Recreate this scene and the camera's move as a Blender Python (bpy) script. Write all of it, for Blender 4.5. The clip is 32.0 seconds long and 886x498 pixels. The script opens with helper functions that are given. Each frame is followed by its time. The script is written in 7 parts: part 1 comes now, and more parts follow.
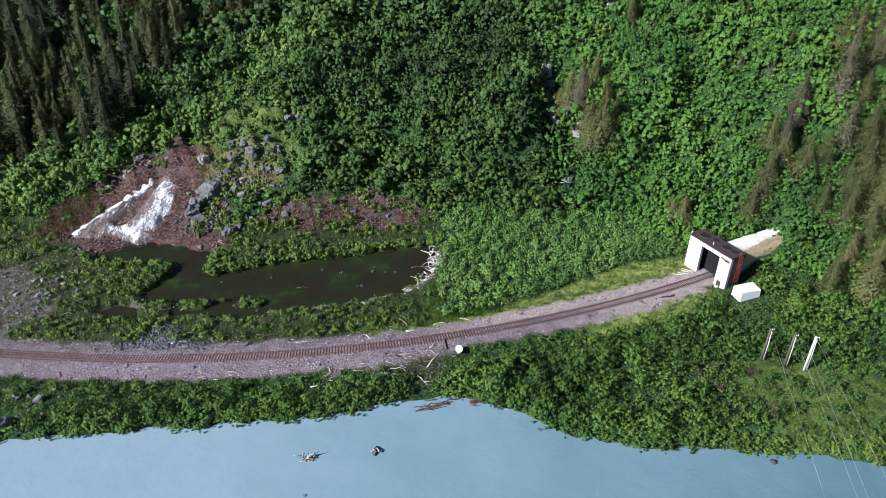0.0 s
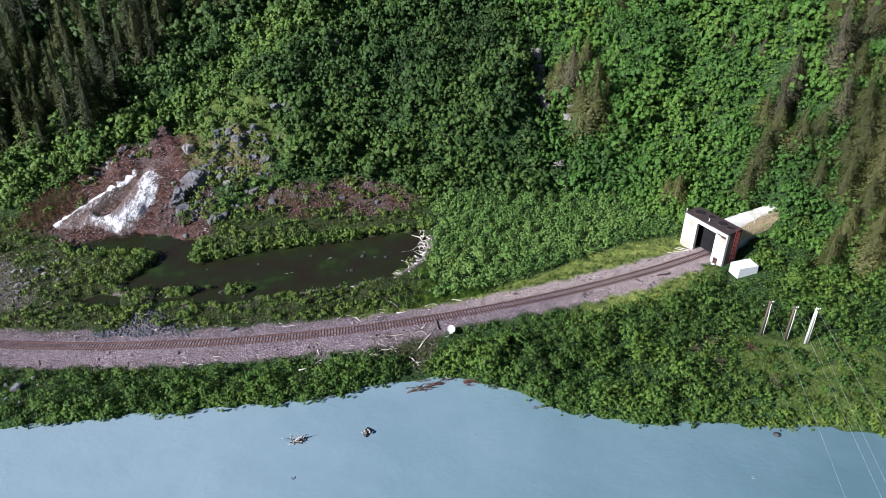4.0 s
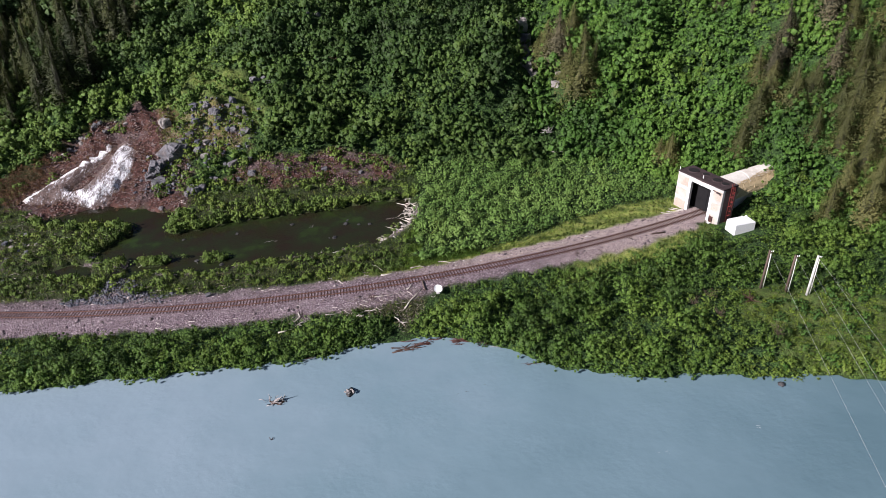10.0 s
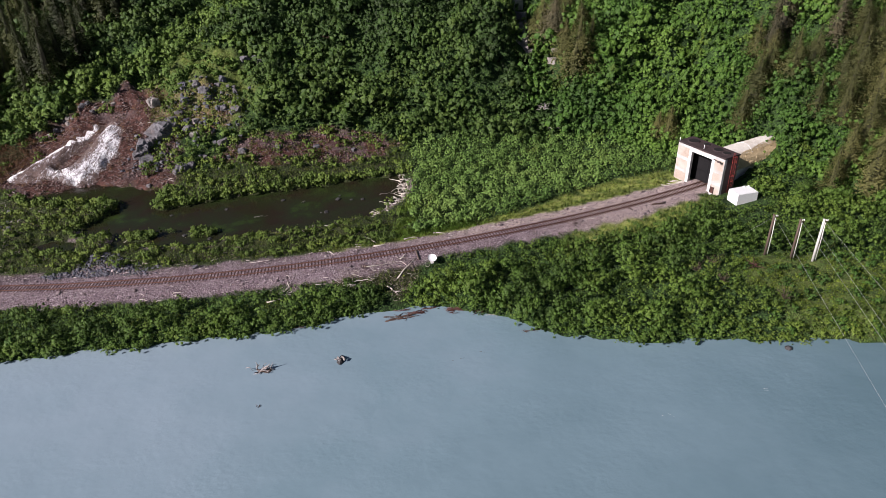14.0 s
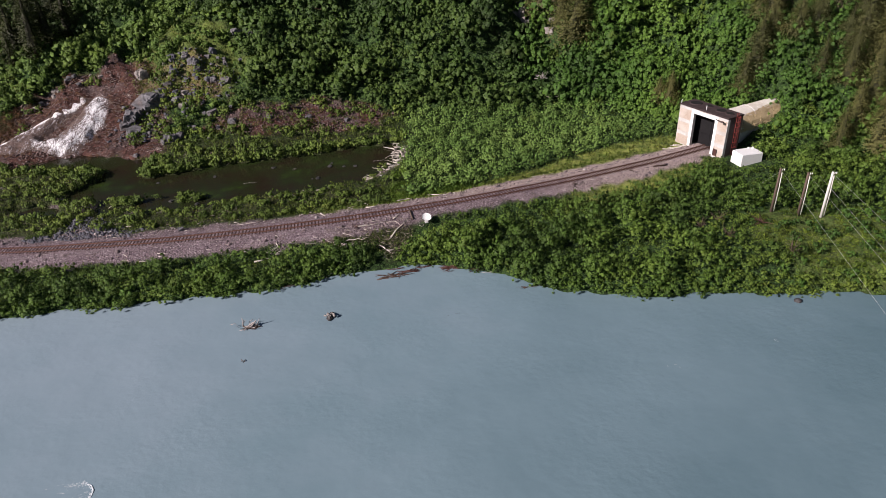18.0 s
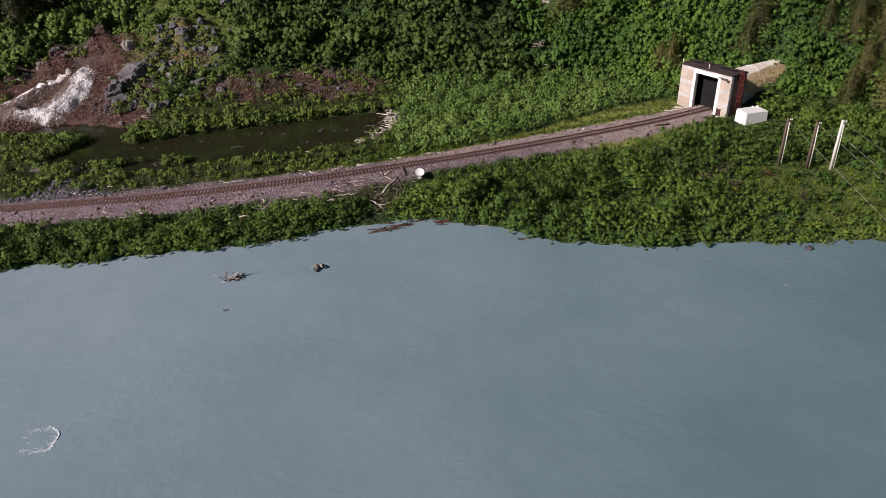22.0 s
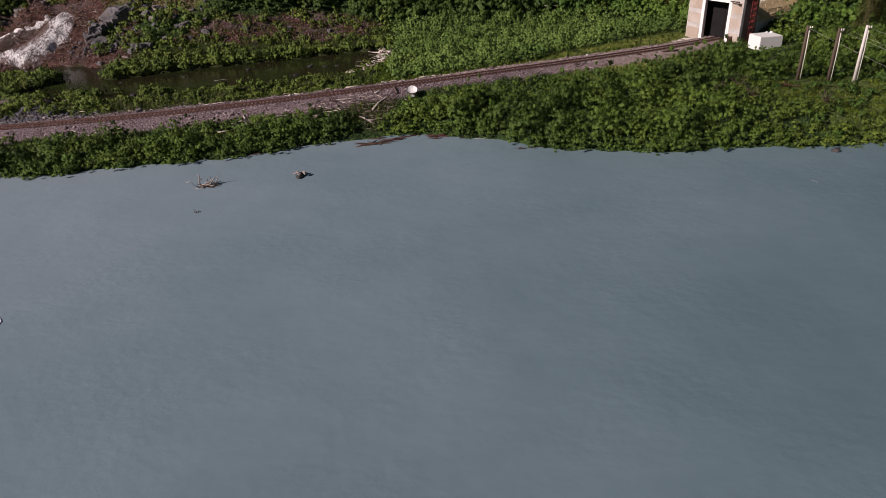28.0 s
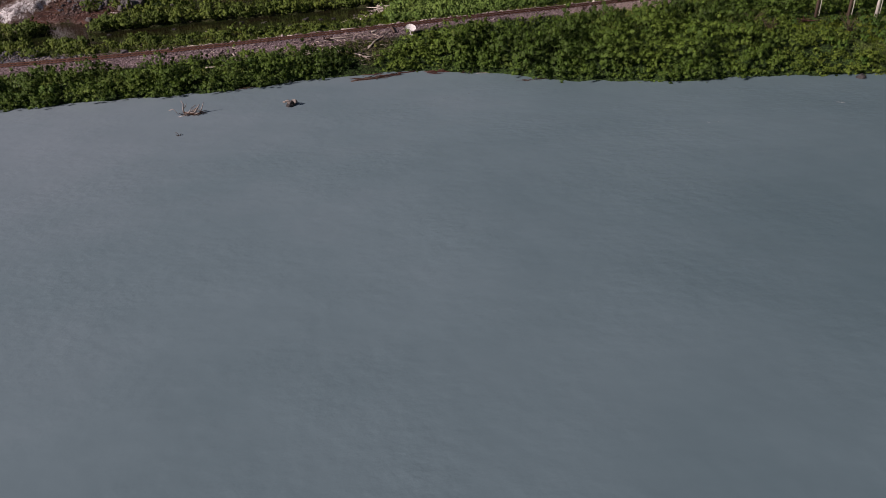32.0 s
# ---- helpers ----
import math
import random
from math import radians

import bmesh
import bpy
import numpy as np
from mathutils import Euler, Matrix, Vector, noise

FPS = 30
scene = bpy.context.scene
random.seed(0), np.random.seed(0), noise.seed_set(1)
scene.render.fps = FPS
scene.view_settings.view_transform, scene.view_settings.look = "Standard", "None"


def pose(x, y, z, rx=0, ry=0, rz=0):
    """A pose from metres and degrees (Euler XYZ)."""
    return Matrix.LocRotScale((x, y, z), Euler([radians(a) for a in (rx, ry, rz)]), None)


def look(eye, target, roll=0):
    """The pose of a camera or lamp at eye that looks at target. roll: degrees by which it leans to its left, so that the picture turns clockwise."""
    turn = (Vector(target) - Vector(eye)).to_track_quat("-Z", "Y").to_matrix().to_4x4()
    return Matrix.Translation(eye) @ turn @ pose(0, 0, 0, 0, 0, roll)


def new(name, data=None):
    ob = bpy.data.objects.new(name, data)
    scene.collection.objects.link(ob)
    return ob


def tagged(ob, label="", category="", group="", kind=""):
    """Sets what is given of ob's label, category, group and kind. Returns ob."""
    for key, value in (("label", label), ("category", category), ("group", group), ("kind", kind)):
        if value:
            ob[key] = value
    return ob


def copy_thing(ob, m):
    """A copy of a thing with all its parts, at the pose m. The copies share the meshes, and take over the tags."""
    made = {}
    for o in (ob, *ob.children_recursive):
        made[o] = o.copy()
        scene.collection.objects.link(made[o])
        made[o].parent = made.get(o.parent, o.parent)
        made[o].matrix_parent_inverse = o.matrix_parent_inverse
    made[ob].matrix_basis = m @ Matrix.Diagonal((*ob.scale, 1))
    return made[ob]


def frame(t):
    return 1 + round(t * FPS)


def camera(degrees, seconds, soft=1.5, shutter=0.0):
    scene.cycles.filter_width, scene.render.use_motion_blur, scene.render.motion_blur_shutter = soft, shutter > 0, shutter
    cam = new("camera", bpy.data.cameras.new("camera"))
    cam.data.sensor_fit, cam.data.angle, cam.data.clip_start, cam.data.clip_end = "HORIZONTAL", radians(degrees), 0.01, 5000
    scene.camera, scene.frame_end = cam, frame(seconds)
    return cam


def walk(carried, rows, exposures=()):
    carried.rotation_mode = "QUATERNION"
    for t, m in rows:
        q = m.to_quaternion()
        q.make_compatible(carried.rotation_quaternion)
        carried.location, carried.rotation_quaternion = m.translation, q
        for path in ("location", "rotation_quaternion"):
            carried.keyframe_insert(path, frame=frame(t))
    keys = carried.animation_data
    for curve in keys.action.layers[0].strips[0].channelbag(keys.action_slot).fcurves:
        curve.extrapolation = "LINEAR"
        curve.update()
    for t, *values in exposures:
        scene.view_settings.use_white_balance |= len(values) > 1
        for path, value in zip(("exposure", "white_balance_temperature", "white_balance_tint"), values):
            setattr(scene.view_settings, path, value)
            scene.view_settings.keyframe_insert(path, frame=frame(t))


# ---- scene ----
cam = camera(66.0, 32.0, soft=0.7)
ROWS = [
    (0.0, 0.000, 0.000, 95.000, 58.193, -0.263, 0.000),
    (0.5, 0.078, -0.005, 94.151, 58.293, -0.175, -0.122),
    (1.0, 0.157, -0.009, 93.300, 58.391, -0.087, -0.245),
    (1.5, 0.239, -0.012, 92.445, 58.486, -0.002, -0.369),
    (2.0, 0.325, -0.016, 91.579, 58.571, 0.078, -0.496),
    (2.5, 0.416, -0.023, 90.701, 58.644, 0.154, -0.625),
    (3.0, 0.507, -0.030, 89.810, 58.706, 0.228, -0.753),
    (3.5, 0.597, -0.033, 88.913, 58.764, 0.301, -0.877),
    (5.5, 0.940, 0.050, 85.226, 58.985, 0.564, -1.315),
    (6.0, 1.037, 0.066, 84.280, 59.039, 0.621, -1.427),
    (6.5, 1.135, 0.081, 83.329, 59.093, 0.678, -1.536),
    (7.0, 1.229, 0.093, 82.374, 59.145, 0.735, -1.642),
    (7.5, 1.321, 0.102, 81.415, 59.197, 0.791, -1.743),
    (8.0, 1.410, 0.108, 80.450, 59.245, 0.845, -1.839),
    (8.5, 1.499, 0.109, 79.476, 59.288, 0.897, -1.930),
    (9.0, 1.587, 0.104, 78.495, 59.325, 0.946, -2.018),
    (9.5, 1.676, 0.097, 77.511, 59.362, 0.991, -2.102),
    (10.0, 1.766, 0.088, 76.528, 59.402, 1.034, -2.184),
    (10.5, 1.855, 0.082, 75.546, 59.447, 1.074, -2.261),
    (11.0, 1.941, 0.077, 74.564, 59.496, 1.113, -2.330),
    (11.5, 2.019, 0.075, 73.579, 59.547, 1.151, -2.385),
    (12.0, 2.089, 0.075, 72.589, 59.600, 1.191, -2.426),
    (12.5, 2.155, 0.076, 71.594, 59.656, 1.229, -2.456),
    (13.0, 2.220, 0.077, 70.591, 59.713, 1.266, -2.481),
    (13.5, 2.287, 0.077, 69.576, 59.770, 1.301, -2.503),
    (14.0, 2.355, 0.073, 68.546, 59.822, 1.335, -2.525),
    (14.5, 2.426, 0.064, 67.499, 59.869, 1.370, -2.549),
    (16.5, 2.751, -0.048, 62.939, 59.972, 1.521, -2.687),
    (17.0, 2.818, -0.049, 61.760, 60.016, 1.564, -2.710),
    (17.5, 2.886, -0.045, 60.576, 60.063, 1.606, -2.733),
    (18.0, 2.957, -0.037, 59.388, 60.113, 1.647, -2.759),
    (18.5, 3.035, -0.027, 58.194, 60.167, 1.685, -2.788),
    (19.0, 3.116, -0.014, 56.994, 60.223, 1.720, -2.818),
    (19.5, 3.195, 0.002, 55.789, 60.281, 1.756, -2.844),
    (20.0, 3.272, 0.018, 54.578, 60.341, 1.791, -2.868),
    (20.5, 3.349, 0.034, 53.358, 60.402, 1.825, -2.889),
    (21.0, 3.427, 0.047, 52.127, 60.462, 1.858, -2.911),
    (21.5, 3.507, 0.057, 50.888, 60.521, 1.889, -2.935),
    (22.0, 3.588, 0.068, 49.643, 60.583, 1.920, -2.962),
    (22.5, 3.666, 0.080, 48.392, 60.646, 1.952, -2.987),
    (23.0, 3.739, 0.096, 47.133, 60.709, 1.985, -3.012),
    (23.5, 3.805, 0.117, 45.863, 60.771, 2.019, -3.034),
    (24.0, 3.862, 0.143, 44.581, 60.828, 2.053, -3.053),
    (24.5, 3.910, 0.174, 43.285, 60.879, 2.090, -3.069),
    (25.0, 3.950, 0.209, 41.976, 60.923, 2.127, -3.082),
    (25.5, 3.980, 0.250, 40.661, 60.964, 2.165, -3.091),
    (27.5, 3.990, 0.524, 35.329, 61.075, 2.285, -3.099),
    (28.0, 3.972, 0.596, 34.038, 61.122, 2.308, -3.074),
    (28.5, 3.953, 0.666, 32.749, 61.168, 2.329, -3.047),
    (29.0, 3.939, 0.734, 31.459, 61.212, 2.349, -3.020),
    (29.5, 3.931, 0.800, 30.170, 61.255, 2.368, -2.996),
    (30.0, 3.929, 0.867, 28.882, 61.298, 2.385, -2.975),
    (30.5, 3.933, 0.935, 27.597, 61.341, 2.400, -2.956),
    (31.0, 3.941, 1.004, 26.317, 61.387, 2.416, -2.939),
    (31.5, 3.952, 1.073, 25.039, 61.435, 2.430, -2.923),
    (32.0, 3.964, 1.142, 23.764, 61.483, 2.443, -2.907),
]
walk(cam, [(r[0], pose(*r[1:])) for r in ROWS], [(0.0, 0.99, 5460, 10), (9.0, 0.81, 5990, 18), (13.0, 0.65, 6230, 21.5), (19.0, 0.38, 6560, 22), (25.0, 0.09, 6790, 24), (32.0, -0.22, 7000, 29)])

# ---- light ----
SUN_EL, SUN_AZ = radians(32), radians(239)
world = bpy.data.worlds.new("sky")
scene.world = world
world.use_nodes = True
wn = world.node_tree.nodes
sky = wn.new("ShaderNodeTexSky")
sky.sky_type, sky.sun_disc = "NISHITA", False
sky.sun_elevation, sky.sun_rotation = SUN_EL, SUN_AZ
sky.air_density, sky.dust_density, sky.ozone_density = 1.0, 0.6, 1.2
world.node_tree.links.new(sky.outputs["Color"], wn["Background"].inputs["Color"])
wn["Background"].inputs["Strength"].default_value = 0.030
sun_to = Vector((math.sin(SUN_AZ) * math.cos(SUN_EL), math.cos(SUN_AZ) * math.cos(SUN_EL), math.sin(SUN_EL)))
sun = new("sun", bpy.data.lights.new("sun", "SUN"))
sun.data.energy, sun.data.angle, sun.data.color = 5.0, radians(0.6), (1.0, 0.95, 0.88)
sun.matrix_world = look(sun_to * 300, (0, 0, 0))


# ---- materials ----
def material(name, rough=0.9, spec=0.3):
    m = bpy.data.materials.new(name)
    m.use_nodes = True
    b = m.node_tree.nodes["Principled BSDF"]
    b.inputs["Roughness"].default_value = rough
    b.inputs["Specular IOR Level"].default_value = spec
    return m, m.node_tree, b


def node(nt, kind, **inputs):
    n = nt.nodes.new(kind)
    for k, v in inputs.items():
        n.inputs[k.replace("_", " ")].default_value = v
    return n


def coords(nt):
    """World-sized coordinates of the surface."""
    return nt.nodes.new("ShaderNodeNewGeometry").outputs["Position"]


def noise_out(nt, scale, detail=4.0, rough=0.6, vec=None):
    n = node(nt, "ShaderNodeTexNoise", Scale=scale, Detail=detail, Roughness=rough)
    nt.links.new(vec or coords(nt), n.inputs["Vector"])
    return n.outputs["Fac"]


def ramp(nt, fac, stops):
    r = nt.nodes.new("ShaderNodeValToRGB")
    el = r.color_ramp.elements
    while len(el) < len(stops):
        el.new(0.5)
    for e, (p, c) in zip(el, stops):
        e.position, e.color = p, (*c, 1)
    nt.links.new(fac, r.inputs["Fac"])
    return r.outputs["Color"]


def mix(nt, fac, a, b, blend="MIX"):
    m = nt.nodes.new("ShaderNodeMix")
    m.data_type, m.blend_type = "RGBA", blend
    for sock, v in ((m.inputs[0], fac), (m.inputs[6], a), (m.inputs[7], b)):
        if isinstance(v, (int, float)):
            sock.default_value = v
        elif isinstance(v, tuple):
            sock.default_value = (*v, 1)
        else:
            nt.links.new(v, sock)
    return m.outputs[2]


def calc(nt, op, a, b=0.0, c=0.0):
    m = nt.nodes.new("ShaderNodeMath")
    m.operation = op
    for sock, v in zip(m.inputs, (a, b, c)):
        if isinstance(v, (int, float)):
            sock.default_value = v
        else:
            nt.links.new(v, sock)
    return m.outputs[0]


def bump(nt, b, height, strength=0.5, dist=0.1):
    n = node(nt, "ShaderNodeBump", Strength=strength, Distance=dist)
    nt.links.new(height, n.inputs["Height"])
    nt.links.new(n.outputs["Normal"], b.inputs["Normal"])


def attr(nt, name):
    n = nt.nodes.new("ShaderNodeAttribute")
    n.attribute_name = name
    return n.outputs["Fac"]


def grain(name, dark, light, scale=3.0, fine=25.0, rough=0.9, rise=0.4, dist=0.03, spec=0.25, metal=0.0, stain=None):
    """Plain stuff with grain at two sizes, and stains where given."""
    m, nt, b = material(name, rough, spec)
    c = ramp(nt, noise_out(nt, scale, 6), [(0.3, dark), (0.7, light)])
    f = noise_out(nt, fine, 3)
    c = mix(nt, 0.5, c, ramp(nt, f, [(0.25, tuple(v * 0.6 for v in dark)), (0.75, tuple(min(1, v * 1.2) for v in light))]))
    if stain:
        c = mix(nt, calc(nt, "MULTIPLY", ramp_fac(nt, noise_out(nt, scale * 0.4, 5), 0.5, 0.68), 0.7), c, stain)
    nt.links.new(c, b.inputs["Base Color"])
    b.inputs["Metallic"].default_value = metal
    bump(nt, b, f, rise, dist)
    return m


def ramp_fac(nt, fac, lo, hi):
    n = nt.nodes.new("ShaderNodeMapRange")
    nt.links.new(fac, n.inputs["Value"])
    n.inputs["From Min"].default_value, n.inputs["From Max"].default_value = lo, hi
    return n.outputs["Result"]


def leafy(name, a, b_, c_, glow=0.11, wide=0.035, yellow=(0.12, 0.14, 0.02)):
    """Leaves: colour varies leaf by leaf, plant by plant and over the slope; light shines through them."""
    m, nt, b = material(name, 0.6, 0.25)
    a, b_, c_, yellow = [(k[0] * 1.25, k[1] * 1.07, k[2] * 0.68) for k in (a, b_, c_, yellow)]
    leaf = nt.nodes.new("ShaderNodeNewGeometry").outputs["Random Per Island"]
    big = noise_out(nt, wide, 3)
    plant = attr(nt, "plant")
    t = calc(nt, "ADD", calc(nt, "MULTIPLY_ADD", leaf, 0.16, -0.03), calc(nt, "ADD", calc(nt, "MULTIPLY", plant, 0.26), calc(nt, "MULTIPLY_ADD", big, 1.6, -0.33)))
    col = ramp(nt, t, [(0.25, a), (0.6, b_), (0.95, c_)])
    col = mix(nt, calc(nt, "MULTIPLY", ramp_fac(nt, noise_out(nt, wide * 3, 4), 0.58, 0.75), 0.5), col, yellow)
    bump(nt, b, noise_out(nt, 3.4, 4, 0.75), 0.7, 0.16)
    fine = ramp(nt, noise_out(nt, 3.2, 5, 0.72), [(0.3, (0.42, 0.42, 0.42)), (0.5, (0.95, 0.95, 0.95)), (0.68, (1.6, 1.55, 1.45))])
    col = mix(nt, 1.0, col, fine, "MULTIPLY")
    # darkens the inner cores in colour, as the shade inside a crown
    col = mix(nt, attr(nt, "core_shade"), col, (0.024, 0.022, 0.012))
    nt.links.new(col, b.inputs["Base Color"])
    tr = nt.nodes.new("ShaderNodeBsdfTranslucent")
    nt.links.new(mix(nt, 0.5, col, (0.14, 0.24, 0.03)), tr.inputs["Color"])
    mx = nt.nodes.new("ShaderNodeMixShader")
    mx.inputs[0].default_value = glow
    nt.links.new(b.outputs[0], mx.inputs[1])
    nt.links.new(tr.outputs[0], mx.inputs[2])
    nt.links.new(mx.outputs[0], nt.nodes["Material Output"].inputs["Surface"])
    return m


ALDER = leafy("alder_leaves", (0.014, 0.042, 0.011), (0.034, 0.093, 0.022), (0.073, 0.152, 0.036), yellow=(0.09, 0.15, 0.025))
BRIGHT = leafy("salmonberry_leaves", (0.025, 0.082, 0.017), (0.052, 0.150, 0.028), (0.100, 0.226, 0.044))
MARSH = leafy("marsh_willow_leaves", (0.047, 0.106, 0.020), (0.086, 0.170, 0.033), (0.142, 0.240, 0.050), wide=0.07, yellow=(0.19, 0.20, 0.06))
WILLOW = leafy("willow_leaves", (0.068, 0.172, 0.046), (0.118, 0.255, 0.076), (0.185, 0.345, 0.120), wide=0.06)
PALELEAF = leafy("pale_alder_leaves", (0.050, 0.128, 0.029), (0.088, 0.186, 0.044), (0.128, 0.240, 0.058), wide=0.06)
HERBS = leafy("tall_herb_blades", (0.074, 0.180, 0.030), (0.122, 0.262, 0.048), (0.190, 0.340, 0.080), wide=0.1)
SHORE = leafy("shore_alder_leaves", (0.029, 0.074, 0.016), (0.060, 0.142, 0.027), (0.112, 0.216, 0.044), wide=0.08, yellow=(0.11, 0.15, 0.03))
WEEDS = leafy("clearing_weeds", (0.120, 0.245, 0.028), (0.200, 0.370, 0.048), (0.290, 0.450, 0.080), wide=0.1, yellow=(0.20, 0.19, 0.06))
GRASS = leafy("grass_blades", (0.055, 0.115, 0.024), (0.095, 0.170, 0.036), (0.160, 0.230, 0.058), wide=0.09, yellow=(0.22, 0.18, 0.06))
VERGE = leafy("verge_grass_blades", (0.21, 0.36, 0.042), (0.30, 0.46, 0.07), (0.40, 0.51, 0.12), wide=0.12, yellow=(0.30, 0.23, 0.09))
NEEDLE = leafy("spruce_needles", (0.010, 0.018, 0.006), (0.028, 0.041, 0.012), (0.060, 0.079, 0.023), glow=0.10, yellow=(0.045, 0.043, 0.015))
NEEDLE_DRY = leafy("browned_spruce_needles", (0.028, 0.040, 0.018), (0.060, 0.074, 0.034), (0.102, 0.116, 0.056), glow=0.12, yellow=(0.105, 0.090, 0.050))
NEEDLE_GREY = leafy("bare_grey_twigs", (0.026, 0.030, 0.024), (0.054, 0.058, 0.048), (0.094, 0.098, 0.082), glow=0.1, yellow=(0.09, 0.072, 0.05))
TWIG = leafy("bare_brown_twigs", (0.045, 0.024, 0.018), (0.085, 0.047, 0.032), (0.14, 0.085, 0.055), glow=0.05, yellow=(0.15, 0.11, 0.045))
BARK = grain("bark", (0.05, 0.035, 0.025), (0.14, 0.10, 0.075), 6, 40)
DRIFT = grain("bleached_driftwood", (0.36, 0.31, 0.27), (0.66, 0.60, 0.54), 2, 30)
GREYWOOD = grain("grey_dead_wood", (0.15, 0.13, 0.125), (0.46, 0.42, 0.40), 3, 30)
DARKWOOD = grain("wet_dark_wood", (0.03, 0.02, 0.016), (0.10, 0.06, 0.045), 3, 30, rough=0.6)
REDWOOD = grain("wet_reddish_wood", (0.035, 0.016, 0.013), (0.095, 0.042, 0.034), 3, 30, rough=0.6)
TIE = grain("creosoted_tie", (0.026, 0.014, 0.012), (0.070, 0.038, 0.032), 5, 40)
RUST = grain("rusted_rail_steel", (0.080, 0.036, 0.026), (0.17, 0.085, 0.060), 8, 60, rough=0.75, metal=0.1)
ROCK = grain("grey_rock", (0.050, 0.049, 0.055), (0.215, 0.208, 0.22), 1.0, 7, rise=0.9, dist=0.15, stain=(0.10, 0.075, 0.065))
PALEROCK = grain("pale_rock", (0.13, 0.115, 0.105), (0.34, 0.31, 0.29), 1.0, 10, rise=0.8, dist=0.08)
SLATE = grain("blue_grey_broken_rock", (0.036, 0.038, 0.050), (0.145, 0.146, 0.17), 3, 20)
WETROCK = grain("wet_dark_rock", (0.014, 0.014, 0.016), (0.075, 0.070, 0.070), 2.5, 16, rough=0.5, rise=0.8, dist=0.08)
RUBBLE = grain("reddish_grey_rubble", (0.055, 0.034, 0.030), (0.22, 0.155, 0.145), 3, 20)
BALLAST = grain("stained_ballast", (0.075, 0.052, 0.050), (0.27, 0.195, 0.19), 2.2, 14, rise=0.9, dist=0.06)
CONCRETE = grain("weathered_concrete", (0.40, 0.385, 0.375), (0.62, 0.605, 0.59), 0.6, 9, rise=0.25, stain=(0.30, 0.25, 0.20))
PANEL = grain("tan_stained_concrete", (0.36, 0.275, 0.222), (0.50, 0.425, 0.36), 0.5, 8, rise=0.25, stain=(0.55, 0.52, 0.48))
WHITE = grain("white_paint", (0.80, 0.80, 0.79), (0.90, 0.90, 0.89), 0.8, 14, rough=0.6, rise=0.1)
LINING = grain("pale_lining_concrete", (0.56, 0.52, 0.46), (0.78, 0.73, 0.66), 0.5, 9, rise=0.2, stain=(0.40, 0.33, 0.25))
ROOFING = grain("dark_roof_felt", (0.026, 0.017, 0.018), (0.062, 0.043, 0.043), 0.9, 14)
NEARBLACK = grain("near_black", (0.008, 0.007, 0.007), (0.02, 0.018, 0.018), 2, 20)
TUNNELDARK = grain("tunnel_dark_steel", (0.005, 0.005, 0.006), (0.014, 0.013, 0.014), 0.8, 12, rough=0.7)
DARKWALL = grain("dark_brown_concrete", (0.05, 0.035, 0.033), (0.13, 0.095, 0.09), 0.7, 10)
RED = grain("red_oxide_paint", (0.15, 0.022, 0.020), (0.26, 0.045, 0.036), 3, 30, rough=0.6)
POLE = grain("dark_pole_wood", (0.055, 0.038, 0.030), (0.14, 0.10, 0.08), 3, 40)
PALEPOLE = grain("grey_weathered_pole", (0.50, 0.47, 0.44), (0.72, 0.69, 0.65), 3, 40)
STEEL = grain("galvanised_steel", (0.5, 0.5, 0.5), (0.66, 0.66, 0.66), 4, 30, rough=0.45, metal=0.6)
CABLE = grain("aluminium_cable", (0.62, 0.63, 0.64), (0.8, 0.8, 0.8), 4, 30, rough=0.4, metal=0.4)
DRYGRASS = grain("dead_grass", (0.46, 0.34, 0.19), (0.70, 0.55, 0.34), 3, 30)


